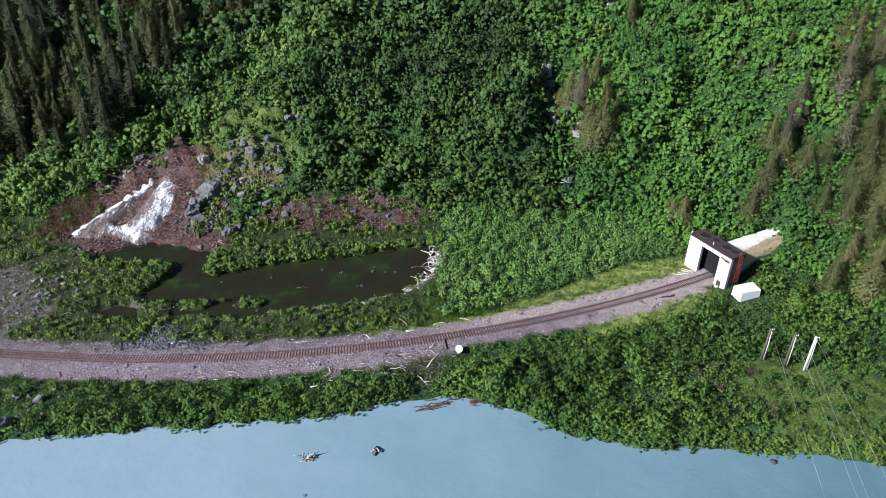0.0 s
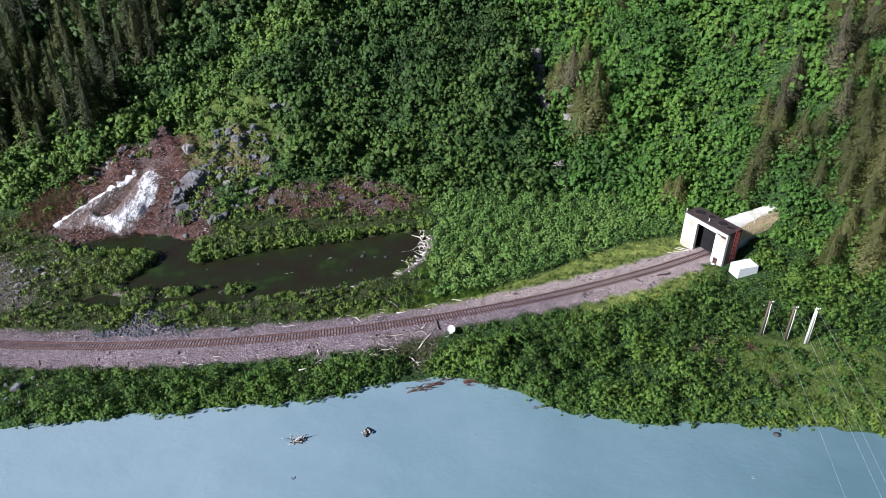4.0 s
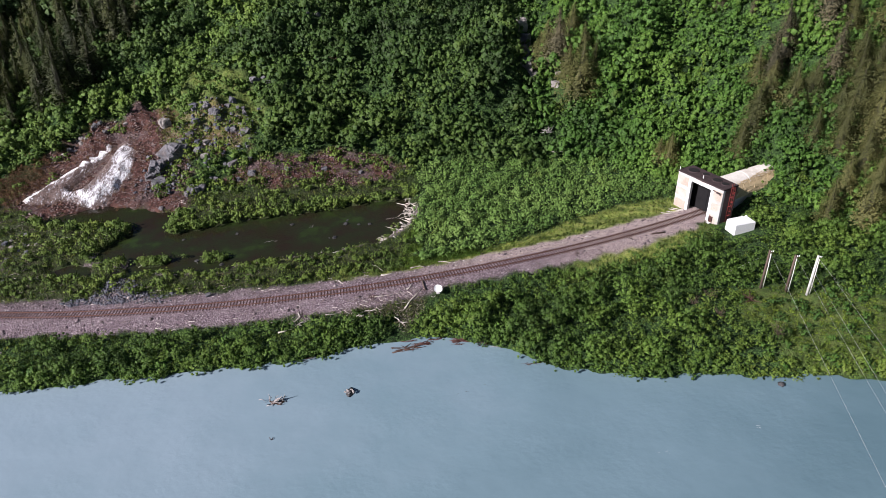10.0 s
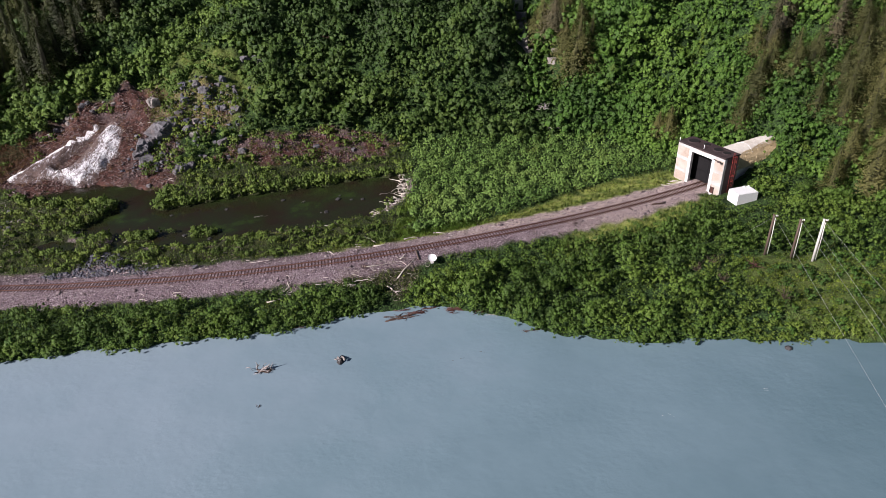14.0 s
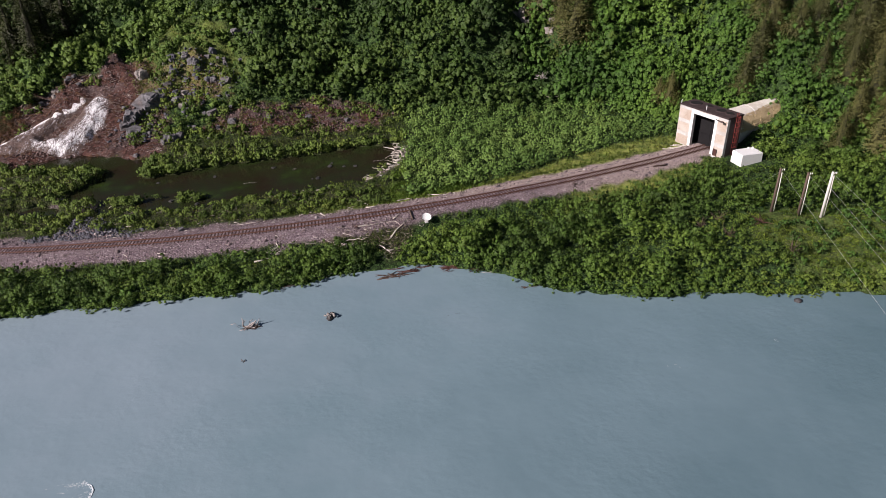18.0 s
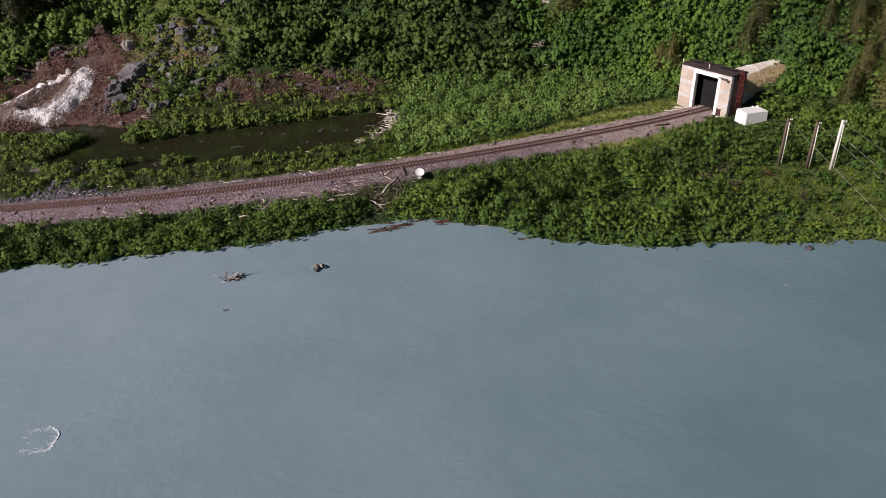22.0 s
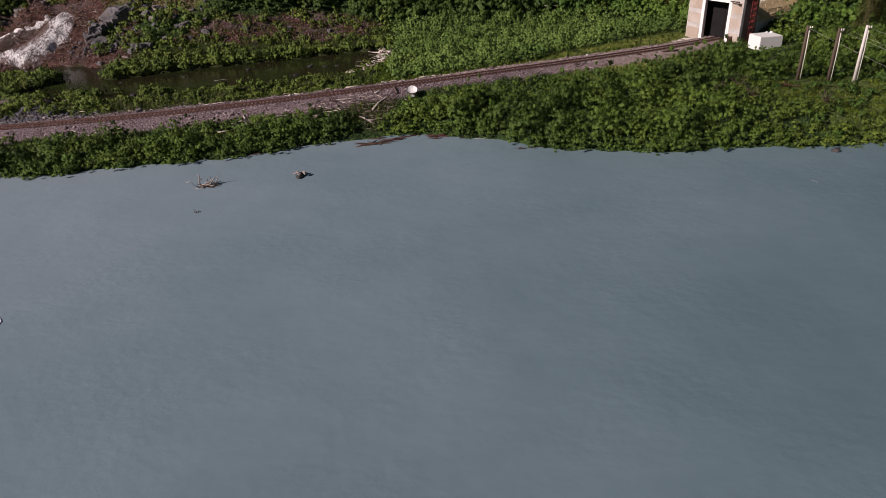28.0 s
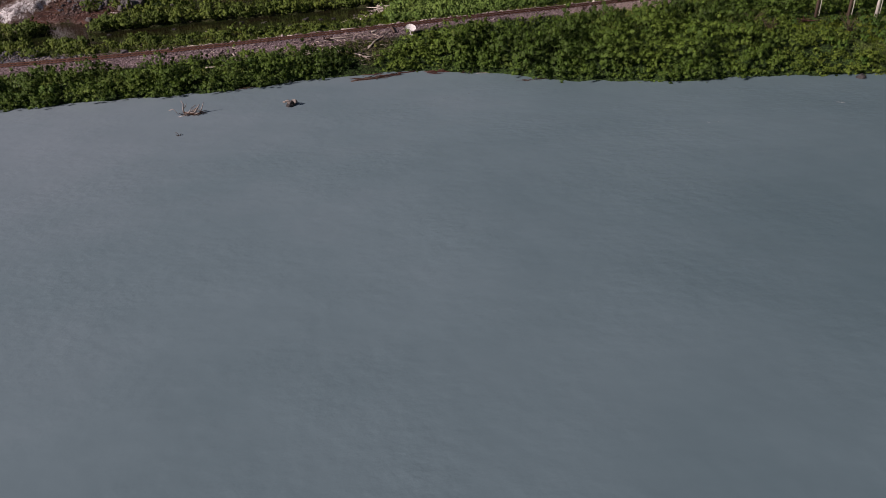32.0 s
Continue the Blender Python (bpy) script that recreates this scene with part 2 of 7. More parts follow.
def ground_material():
    m, nt, b = material("ground_cover", 0.95, 0.2)
    herbs = node(nt, "ShaderNodeTexVoronoi", Scale=3.2)
    nt.links.new(coords(nt), herbs.inputs["Vector"])
    herb = nt.nodes.new("ShaderNodeSeparateColor")
    nt.links.new(herbs.outputs["Color"], herb.inputs[0])
    turf = calc(nt, "MULTIPLY_ADD", herb.outputs[0], 0.5, calc(nt, "SUBTRACT", noise_out(nt, 0.9, 8, 0.7), calc(nt, "MULTIPLY", herbs.outputs["Distance"], 0.35)))
    turf = ramp(nt, turf, [(0.35, (0.010, 0.020, 0.006)), (0.6, (0.026, 0.056, 0.014)), (0.85, (0.062, 0.112, 0.028))])
    stones = node(nt, "ShaderNodeTexVoronoi", Scale=2.6)
    nt.links.new(coords(nt), stones.inputs["Vector"])
    pebbles = node(nt, "ShaderNodeTexVoronoi", Scale=7.0)
    nt.links.new(coords(nt), pebbles.inputs["Vector"])
    shade = nt.nodes.new("ShaderNodeSeparateColor")
    nt.links.new(pebbles.outputs["Color"], shade.inputs[0])
    shade2 = nt.nodes.new("ShaderNodeSeparateColor")
    nt.links.new(stones.outputs["Color"], shade2.inputs[0])
    grav = ramp(nt, shade.outputs[0], [(0.05, (0.044, 0.032, 0.038)), (0.5, (0.176, 0.124, 0.138)), (0.85, (0.335, 0.255, 0.272)), (1.0, (0.66, 0.59, 0.60))])
    grav = mix(nt, 0.4, grav, ramp(nt, noise_out(nt, 0.35, 6, 0.68), [(0.34, (0.080, 0.060, 0.070)), (0.5, (0.165, 0.125, 0.142)), (0.68, (0.30, 0.245, 0.262))]))
    pale = ramp(nt, noise_out(nt, 2.2, 7, 0.7), [(0.3, (0.29, 0.22, 0.20)), (0.7, (0.55, 0.445, 0.40))])
    grav = mix(nt, attr(nt, "pale"), grav, pale)
    soil = ramp(nt, noise_out(nt, 0.9, 8, 0.7), [(0.32, (0.012, 0.006, 0.005)), (0.5, (0.062, 0.028, 0.022)), (0.68, (0.172, 0.086, 0.070))])
    grey = ramp(nt, noise_out(nt, 1.4, 7, 0.7), [(0.3, (0.030, 0.020, 0.020)), (0.7, (0.135, 0.094, 0.090))])
    soil = mix(nt, ramp_fac(nt, noise_out(nt, 0.13, 5, 0.6), 0.50, 0.62), soil, grey)
    soil = mix(nt, ramp_fac(nt, shade2.outputs[0], 0.86, 0.90), soil, (0.14, 0.105, 0.10))
    dry = ramp(nt, noise_out(nt, 0.8, 6), [(0.3, (0.165, 0.25, 0.032)), (0.7, (0.42, 0.42, 0.13))])
    mud = ramp(nt, noise_out(nt, 1.3, 8, 0.72), [(0.3, (0.015, 0.022, 0.006)), (0.52, (0.036, 0.043, 0.015)), (0.72, (0.085, 0.076, 0.048))])
    c = mix(nt, attr(nt, "mud"), turf, mud)
    c = mix(nt, attr(nt, "soil"), c, soil)
    c = mix(nt, attr(nt, "dry"), c, dry)
    c = mix(nt, attr(nt, "gravel"), c, grav)
    nt.links.new(c, b.inputs["Base Color"])
    h = calc(nt, "SUBTRACT", calc(nt, "ADD", calc(nt, "MULTIPLY", pebbles.outputs["Distance"], 0.5), noise_out(nt, 1.5, 8, 0.7)), calc(nt, "MULTIPLY", herbs.outputs["Distance"], 0.6))
    bump(nt, b, h, 0.9, 0.25)
    return m


def river_material():
    m, nt, b = material("silty_glacial_water", 0.5, 0.8)
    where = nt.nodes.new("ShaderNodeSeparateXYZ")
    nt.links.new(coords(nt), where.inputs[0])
    # uneven silt, plus sky sheen painted in: paler leftward and farther off
    silt_and_sheen = calc(nt, "ADD", calc(nt, "MULTIPLY_ADD", where.outputs[0], -0.0062, calc(nt, "MULTIPLY_ADD", where.outputs[1], 0.0035, -0.21)), calc(nt, "MULTIPLY", noise_out(nt, 0.035, 5, 0.6), 0.9))
    c = ramp(nt, silt_and_sheen, [(0.0, (0.096, 0.160, 0.188)), (0.45, (0.152, 0.227, 0.264)), (0.85, (0.212, 0.280, 0.327))])
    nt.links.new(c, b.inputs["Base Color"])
    b.inputs["IOR"].default_value = 1.33
    stretch = node(nt, "ShaderNodeMapping", Scale=(0.85, 1.15, 1.0), Rotation=(0, 0, radians(-28)))
    nt.links.new(coords(nt), stretch.inputs["Vector"])
    small = noise_out(nt, 1.2, 4, 0.5, stretch.outputs[0])
    wide = noise_out(nt, 0.16, 3, 0.5, stretch.outputs[0])
    calm = ramp_fac(nt, noise_out(nt, 0.06, 4, 0.6), 0.42, 0.66)
    bump(nt, b, calc(nt, "ADD", calc(nt, "MULTIPLY", small, calc(nt, "MULTIPLY_ADD", calm, 0.5, 0.08)), wide), 0.30, 0.45)
    return m


def pond_material():
    m, nt, b = material("clear_dark_pond_water", 0.08, 0.2)
    c = ramp(nt, noise_out(nt, 0.12, 6, 0.65), [(0.36, (0.018, 0.013, 0.008)), (0.55, (0.016, 0.020, 0.008)), (0.72, (0.026, 0.046, 0.010))])
    nt.links.new(c, b.inputs["Base Color"])
    b.inputs["IOR"].default_value = 1.33
    bump(nt, b, noise_out(nt, 2.0, 4), 0.2, 0.1)
    return m


def snow_material():
    m, nt, b = material("old_dirty_snow", 0.75, 0.3)
    lie = node(nt, "ShaderNodeMapping", Rotation=(0, 0, radians(-38)), Scale=(2.4, 0.8, 1.0))
    nt.links.new(coords(nt), lie.inputs["Vector"])
    coarse, fine = noise_out(nt, 0.35, 6, 0.7, lie.outputs[0]), noise_out(nt, 1.5, 5, 0.7, lie.outputs[0])
    mess = calc(nt, "MULTIPLY_ADD", calc(nt, "ADD", calc(nt, "MULTIPLY", coarse, 0.45), calc(nt, "MULTIPLY", fine, 0.55)), 2.0, -0.5)
    white = ramp(nt, noise_out(nt, 1.2, 5), [(0.3, (0.78, 0.77, 0.78)), (0.7, (0.92, 0.91, 0.92))])
    soil = ramp(nt, noise_out(nt, 2.0, 6), [(0.3, (0.05, 0.032, 0.028)), (0.7, (0.19, 0.13, 0.11))])
    bits = noise_out(nt, 4.5, 4, 0.75, lie.outputs[0])
    dirty = calc(nt, "ADD", calc(nt, "MULTIPLY_ADD", bits, 0.85, -0.42), calc(nt, "ADD", mess, calc(nt, "MULTIPLY", attr(nt, "dirt_and_shade"), 0.5)))
    grey = ramp(nt, noise_out(nt, 2.5, 5), [(0.35, (0.20, 0.18, 0.19)), (0.7, (0.52, 0.51, 0.56))])
    c = mix(nt, ramp_fac(nt, dirty, 0.42, 0.52), white, grey)
    nt.links.new(mix(nt, ramp_fac(nt, dirty, 0.51, 0.60), c, soil), b.inputs["Base Color"])
    bump(nt, b, noise_out(nt, 1.5, 8, 0.75), 1.0, 0.5)
    return m


GROUND, RIVER, POND, SNOW = ground_material(), river_material(), pond_material(), snow_material()
FOAM = grain("white_foam", (0.40, 0.46, 0.49), (0.72, 0.75, 0.77), 1.5, 12, rough=0.6)


# ---- mesh helpers ----
def mesh_from(name, verts, faces, mat, smooth=False):
    me = bpy.data.meshes.new(name)
    me.from_pydata([tuple(v) for v in verts], [], [tuple(f) for f in faces])
    me.materials.append(mat)
    if smooth:
        me.polygons.foreach_set("use_smooth", [True] * len(me.polygons))
    me.update()
    return me


def part(name, data, parent=None, label="", at=None):
    """Links a mesh as one object under a thing or a part."""
    ob = new(name, data)
    if parent:
        ob.parent = parent
    if at is not None:
        ob.matrix_basis = at
    return tagged(ob, label)


def thing(name, label, category, group="", kind="", at=None):
    e = new(name)
    e.empty_display_size = 0.5
    if at is not None:
        e.matrix_basis = at
    return tagged(e, label, category, group, kind)


def box(name, size, mat, at=(0, 0, 0), bevel=0.0, turn=None, rough=0.0, cuts=0):
    """A box with its middle at the given place, with softened edges."""
    bm = bmesh.new()
    bmesh.ops.create_cube(bm, size=1.0)
    bmesh.ops.scale(bm, vec=size, verts=bm.verts)
    if bevel:
        bmesh.ops.bevel(bm, geom=bm.edges[:], offset=bevel, segments=2, affect="EDGES", profile=0.6)
    if cuts:
        bmesh.ops.subdivide_edges(bm, edges=bm.edges[:], cuts=cuts, use_grid_fill=True)
    if rough:
        for v in bm.verts:
            v.co += noise.noise_vector(v.co * 1.7) * rough
    if turn is not None:
        bmesh.ops.transform(bm, matrix=turn, verts=bm.verts)
    bmesh.ops.translate(bm, vec=at, verts=bm.verts)
    return done(bm, name, mat)


def done(bm, name, mat, smooth=False):
    me = bpy.data.meshes.new(name)
    bm.to_mesh(me)
    bm.free()
    me.materials.append(mat)
    if smooth:
        me.polygons.foreach_set("use_smooth", [True] * len(me.polygons))
    return me


def tube(name, path, radii, mat, sides=7, smooth=True):
    """A round limb along a path, with a radius at each point, closed at both ends."""
    verts, faces = [], []
    path = [Vector(p) for p in path]
    for i, p in enumerate(path):
        d = (path[min(i + 1, len(path) - 1)] - path[max(i - 1, 0)]).normalized()
        u = d.orthogonal().normalized() if i == 0 else (u - d * u.dot(d)).normalized()
        w = d.cross(u)
        for k in range(sides):
            a = 2 * math.pi * k / sides
            verts.append(p + (u * math.cos(a) + w * math.sin(a)) * radii[i])
    for i in range(len(path) - 1):
        for k in range(sides):
            a, b = i * sides + k, i * sides + (k + 1) % sides
            faces.append((a, b, b + sides, a + sides))
    faces.append(tuple(range(sides))[::-1])
    faces.append(tuple(range(len(verts) - sides, len(verts))))
    return mesh_from(name, verts, faces, mat, smooth)


def rock_mesh(name, size, mat, seed, detail=2):
    bm = bmesh.new()
    bmesh.ops.create_icosphere(bm, subdivisions=detail, radius=1.0)
    off = Vector((seed * 7.3, seed * 3.1, seed * 1.7))
    pick = random.Random(seed)
    cuts = [(Vector((pick.uniform(-1, 1), pick.uniform(-1, 1), pick.uniform(-0.3, 1))).normalized(), pick.uniform(0.5, 0.8)) for _ in range(9)]
    for v in bm.verts:
        n = noise.noise(v.co * 0.9 + off) * 0.5 + noise.noise(v.co * 2.3 + off) * 0.25
        c = v.co * (1 + n)
        for a, far in cuts:
            over = c.dot(a) - far
            if over > 0:
                c -= a * over * 0.92
        v.co = Vector((c.x * size[0], c.y * size[1], c.z * size[2])) * 0.5
    return done(bm, name, mat)


def lerp_table(xs, pts):
    px, py = zip(*pts)
    return np.interp(xs, px, py)


# ---- the lie of the land ----
SHORELINE = [(-400, 58.7), (-200, 74.7), (-130, 82.7), (-80, 86.9), (-60, 89.1), (-40, 91.3), (-24, 92.7), (-9, 96.8), (0, 98.5), (9, 97.3), (15, 95.3), (19, 91.9),
             (23, 89.7), (29, 87.9), (36, 86.4), (46, 86.5), (53, 85.6), (62, 85.0), (70, 84.0), (79, 82.6), (120, 78.7), (200, 74.7), (400, 58.7)]
TRACK = [(-400, 166.5), (-250, 134.5), (-180, 120.5), (-130, 113.2), (-90, 108.9), (-78, 107.9), (-66, 107.2), (-58, 106.75), (-50, 106.8), (-42, 107.05), (-34, 107.45), (-26, 107.95), (-18, 108.8),
         (-10, 109.9), (-2, 111.4), (6, 113.3), (14, 115.3), (22, 117.8), (30, 120.75), (38, 124.05), (46, 127.5), (54, 131.3), (64, 136.5), (72.8, 141.3), (90, 150.6), (120, 167), (400, 320)]
GRADE = [(-400, 1.5), (-80, 1.55), (-66, 1.75), (-58, 2.1), (-50, 2.3), (-42, 2.5), (-34, 2.75), (-26, 3.05), (-18, 3.35), (-10, 3.6), (-2, 3.8), (6, 3.95), (14, 4.05), (22, 4.05), (30, 3.9), (38, 3.72), (46, 3.52), (54, 3.28), (62, 3.12), (70, 3.07), (400, 3.07)]
TOE = [(-400, 194), (-200, 174), (-130, 167), (-100, 164), (-80, 162), (-62, 161.5), (-40, 162), (-20, 167), (-8, 168.5), (8, 168), (20, 168), (40, 167), (52, 159.5), (62, 151.5), (72, 148),
       (80, 141), (95, 129), (120, 116), (200, 96), (400, 70)]
STEEP = [(-400, 0.4), (-130, 0.36), (-90, 0.38), (-60, 0.44), (-40, 0.50), (0, 0.52), (40, 0.57), (60, 0.57), (80, 0.66), (95, 0.82), (130, 0.9), (400, 0.9)]
POND_LEVEL = 0.5
POND_EDGE = [(-2, 153.5), (-12, 152.6), (-26, 148.3), (-43, 144.7), (-53, 140.5), (-58.5, 139), (-58.5, 143), (-58, 149.5), (-66.5, 152), (-78, 155), (-92, 149), (-88, 145),
             (-75, 144.8), (-67, 144), (-66.3, 141), (-67.3, 138), (-71, 132), (-70, 128.4), (-66.3, 127.8), (-62.8, 128.4), (-63.2, 124.6), (-61.5, 121.6), (-59.5, 120.8), (-55.9, 122.6),
             (-50.8, 122.2), (-45.7, 121.4), (-41.1, 122), (-39, 124.5), (-34.5, 125.4), (-26, 127.4), (-17, 130), (-6.5, 134.5), (-1.5, 144)]
POOL_EDGE = [(-78.6, 126.1), (-74.6, 126.8), (-69.4, 125.7), (-67.8, 122.4), (-71.8, 121.7), (-77.4, 123.4)]
ISLANDS = [(-57.2, 126.9, 3.8, 1.7), (-44.6, 127.7, 3.2, 1.5), (-50.5, 128.5, 0.8, 0.5)]


def smooth_step(v, lo, hi):
    t = np.clip((v - lo) / (hi - lo), 0, 1)
    return t * t * (3 - 2 * t)


def inside_distance(x, y, poly):
    """Distance to an outline, below nought inside it."""
    best, odd = np.full(x.shape, 1e9), np.zeros(x.shape, bool)
    for (ax, ay), (bx, by) in zip(poly, poly[1:] + poly[:1]):
        ex, ey = bx - ax, by - ay
        t = np.clip(((x - ax) * ex + (y - ay) * ey) / (ex * ex + ey * ey), 0, 1)
        best = np.minimum(best, np.hypot(x - ax - t * ex, y - ay - t * ey))
        cross = (ay > y) != (by > y)
        odd ^= cross & (x < (bx - ax) * (y - ay) / (by - ay + 1e-12) + ax)
    return np.where(odd, -best, best)


def line_distance(x, y, pts):
    best = np.full(x.shape, 1e9)
    for (ax, ay), (bx, by) in zip(pts, pts[1:]):
        ex, ey = bx - ax, by - ay
        t = np.clip(((x - ax) * ex + (y - ay) * ey) / (ex * ex + ey * ey), 0, 1)
        best = np.minimum(best, np.hypot(x - ax - t * ex, y - ay - t * ey))
    return best


def waves(x, y, size, seed):
    """Cheap smooth noise, about -1 to 1."""
    rng = np.random.RandomState(seed)
    total = np.zeros_like(x)
    for k in range(7):
        a, f = rng.uniform(0, 2 * math.pi), rng.uniform(0.6, 1.7) * 2 * math.pi / size
        total += np.sin(f * (x * math.cos(a) + y * math.sin(a)) + rng.uniform(0, 6.28))
    return total / 3.5


def track_offset(x, y):
    """Signed distance from the middle of the track, more on the hill's side."""
    slope = (lerp_table(x + 1.0, TRACK) - lerp_table(x - 1.0, TRACK)) / 2.0
    return (y - lerp_table(x, TRACK)) / np.sqrt(1 + slope**2)


def rail_top(x):
    """Height of the rails along the line."""
    return lerp_table(np.asarray(x, float), GRADE) + 0.05


def gravel_near(x):
    return lerp_table(x, [(-400, -6), (-60, -5.9), (-20, -5.4), (-3, -5.0), (6, -3.6), (30, -4.2), (48, -4.6), (60, -3.8), (80, -3.2)])


def gravel_far(x):
    return lerp_table(x, [(-400, 5), (-60, 5.4), (-30, 5.6), (-14, 5.0), (5, 4.8), (15, 5.6), (45, 5.4), (56, 4.3), (62, 3.5), (80, 3)])


GULLIES = [[(68, 153), (71, 163.4), (71.5, 171.9), (77.3, 183.6), (85.1, 195), (93.1, 208)], [(47, 164), (53.3, 170.8), (61.3, 179.3), (70.4, 189.3), (84.4, 203)], [(84, 146), (86, 154.3), (91, 162.3), (96, 172)]]


def land(x, y):
    x, y = np.asarray(x, float), np.asarray(y, float)
    shore, toe = lerp_table(x, SHORELINE), lerp_table(x, TOE)
    up = y - toe - 1.5 * waves(x, y, 40, 3)
    soft = 4.0
    run = np.logaddexp(0, np.clip(up / soft, -30, 300)) * soft
    hill = lerp_table(x, STEEP) * run + 0.0030 * np.minimum(np.maximum(run - 55, 0), 120) ** 2 + 0.72 * np.maximum(run - 175, 0)
    rough = smooth_step(run, 2, 30)
    hill = hill + rough * (2.2 * waves(x, y, 38, 5) + 1.1 * waves(x, y, 15, 6) + 1.1 * waves(x, y, 9.5, 9) + 0.6 * waves(x, y, 5.6, 10))
    mound = smooth_step(x, -14, 4) * (1 - smooth_step(x + 0.10 * (y - 190) + 1.5 * waves(x, y, 18, 7), 27, 33)) * smooth_step(run, 8, 26)
    gully = np.minimum(line_distance(x, y, GULLIES[0]), np.minimum(line_distance(x, y, GULLIES[1]), line_distance(x, y, GULLIES[2])))
    hill = hill + rough * smooth_step(x, 30, 45) * (1.0 * waves(x, y, 13, 16) - 2.6 * np.exp(-((gully / 2.2) ** 2)))
    hill = hill + 4.5 * mound - 2.0 * smooth_step(run, 4, 20) * np.exp(-(((x - 36 + 0.1 * (y - 190)) / 4.0) ** 2))
    floor = 1.5 + 0.25 * waves(x, y, 14, 8) + lerp_table(x, [(-100, -0.1), (40, 0.3), (60, 1.2), (90, 1.4)])
    z = floor + hill
    off = track_offset(x, y)
    gn, gf = gravel_near(x), gravel_far(x)
    bed = rail_top(x) - 0.22 - 0.62 * smooth_step(np.abs(off), 1.6, 5.5)
    side = np.minimum(smooth_step(off, gn - 3.0, gn), 1 - smooth_step(off, gf, gf + 4.0))
    inside = smooth_step(x, 66, 70)
    z = z + (bed - z) * side * (1 - inside)
    z = z + 3.4 * np.exp(-((off / 6.0) ** 2)) * smooth_step(x, 72, 76) * (1 - smooth_step(x, 86, 96))
    tunnel = smooth_step(x, 66, 69) * (1 - smooth_step(x, 81, 86)) * (1 - smooth_step(np.abs(off), 2.8, 3.6))
    z = z + (3.0 - z) * tunnel * (z > 3.0)
    for edge in (POND_EDGE, POOL_EDGE):
        d = inside_distance(x, y, edge) + 0.7 * waves(x, y, 7, 13) + 0.35 * waves(x, y, 2.8, 14)
        for ix, iy, rx, ry in ISLANDS:
            d = np.maximum(d, (1 - np.hypot((x - ix) / rx, (y - iy) / ry)) * ry)
        z = np.minimum(z, POND_LEVEL + np.clip(d * 0.45, -0.8, 60))
    d = y - shore - 0.5 * waves(x, y, 9, 12) - 0.3 * waves(x, y, 3.2, 15) + 0.5 * smooth_step(x, 14, 22)
    z = np.where(d < 6, np.minimum(z, 0.02 + np.where(d > 0, 0.75 * d + 0.01, 0.30 * d)), z)
    z = np.maximum(z, -2.5)
    far_bank = smooth_step(-y, 130, 420)
    return z + far_bank * 40


def land_at(x, y):
    return float(land(np.array([x]), np.array([y]))[0])


# ---- ground and water ----
def spaced(lo, hi, step, far_lo, far_hi, grow=1.25):
    mid = list(np.arange(lo, hi + 0.01, step))
    a, s = [], step
    v = lo
    while v > far_lo:
        s *= grow
        v -= s
        a.append(max(v, far_lo))
    b, s, v = [], step, mid[-1]
    while v < far_hi:
        s *= grow
        v += s
        b.append(min(v, far_hi))
    return np.array(a[::-1] + mid + b)


def sheet(name, xs, ys, z, mat, attrs=None):
    gx, gy = np.meshgrid(xs, ys)
    zz = z(gx, gy) if callable(z) else np.full(gx.shape, z)
    n, m = len(xs), len(ys)
    verts = np.stack([gx, gy, zz], -1).reshape(-1, 3)
    i = (np.arange(m - 1)[:, None] * n + np.arange(n - 1)[None]).ravel()
    quads = np.stack([i, i + 1, i + n + 1, i + n], -1)
    me = quad_mesh(name, verts, quads, mat)
    me.polygons.foreach_set("use_smooth", np.ones(len(quads), bool))
    for key, fn in (attrs or {}).items():
        at = me.attributes.new(key, "FLOAT", "POINT")
        at.data.foreach_set("value", fn(gx, gy, zz).ravel().astype(np.float32))
    return new(name, me)


def quad_mesh(name, verts, quads, mat):
    me = bpy.data.meshes.new(name)
    me.vertices.add(len(verts))
    me.vertices.foreach_set("co", np.ascontiguousarray(verts, np.float32).ravel())
    k = quads.shape[1]
    me.loops.add(quads.size)
    me.loops.foreach_set("vertex_index", np.ascontiguousarray(quads, np.int32).ravel())
    me.polygons.add(len(quads))
    me.polygons.foreach_set("loop_start", np.arange(0, quads.size, k, dtype=np.int32))
    me.materials.append(mat)
    me.update(calc_edges=True)
    return me


SCAR = [(-101, 153.6), (-101.5, 162), (-99.5, 170), (-95, 180), (-89.5, 184.4), (-83, 187.6), (-77.5, 191.7), (-71.5, 193.5), (-67.2, 186), (-63, 187.5), (-59, 182), (-58.5, 170), (-58.4, 160.8), (-55, 154),
        (-59.3, 150.9), (-68, 150.6), (-77, 151), (-87, 150.9), (-94, 149)]
RED_BANK = [(-48.6, 163), (-48, 170), (-35, 170), (-23, 174.5), (-10, 173), (-4.6, 167.6), (-6.4, 163), (-14, 160), (-28, 162), (-39, 159), (-46, 160)]
PILE = [(-1.2, 152), (-0.8, 147), (-1.4, 144), (-2.6, 139), (-4.4, 134.6), (-7.1, 130.4), (-10.3, 128)]
BRUSH = [(-14.2, 103.2), (-13.5, 106.2), (-8, 107), (-1, 109), (1, 107), (0.2, 104.5), (-2, 99.4), (-3.2, 99.2), (-4.2, 102.3), (-9.5, 102.8)]
CLIFF = [(33.4, 216), (34.2, 212.6), (34.8, 208.6), (34.0, 204.8), (33.0, 201.0), (35.2, 198.4)]
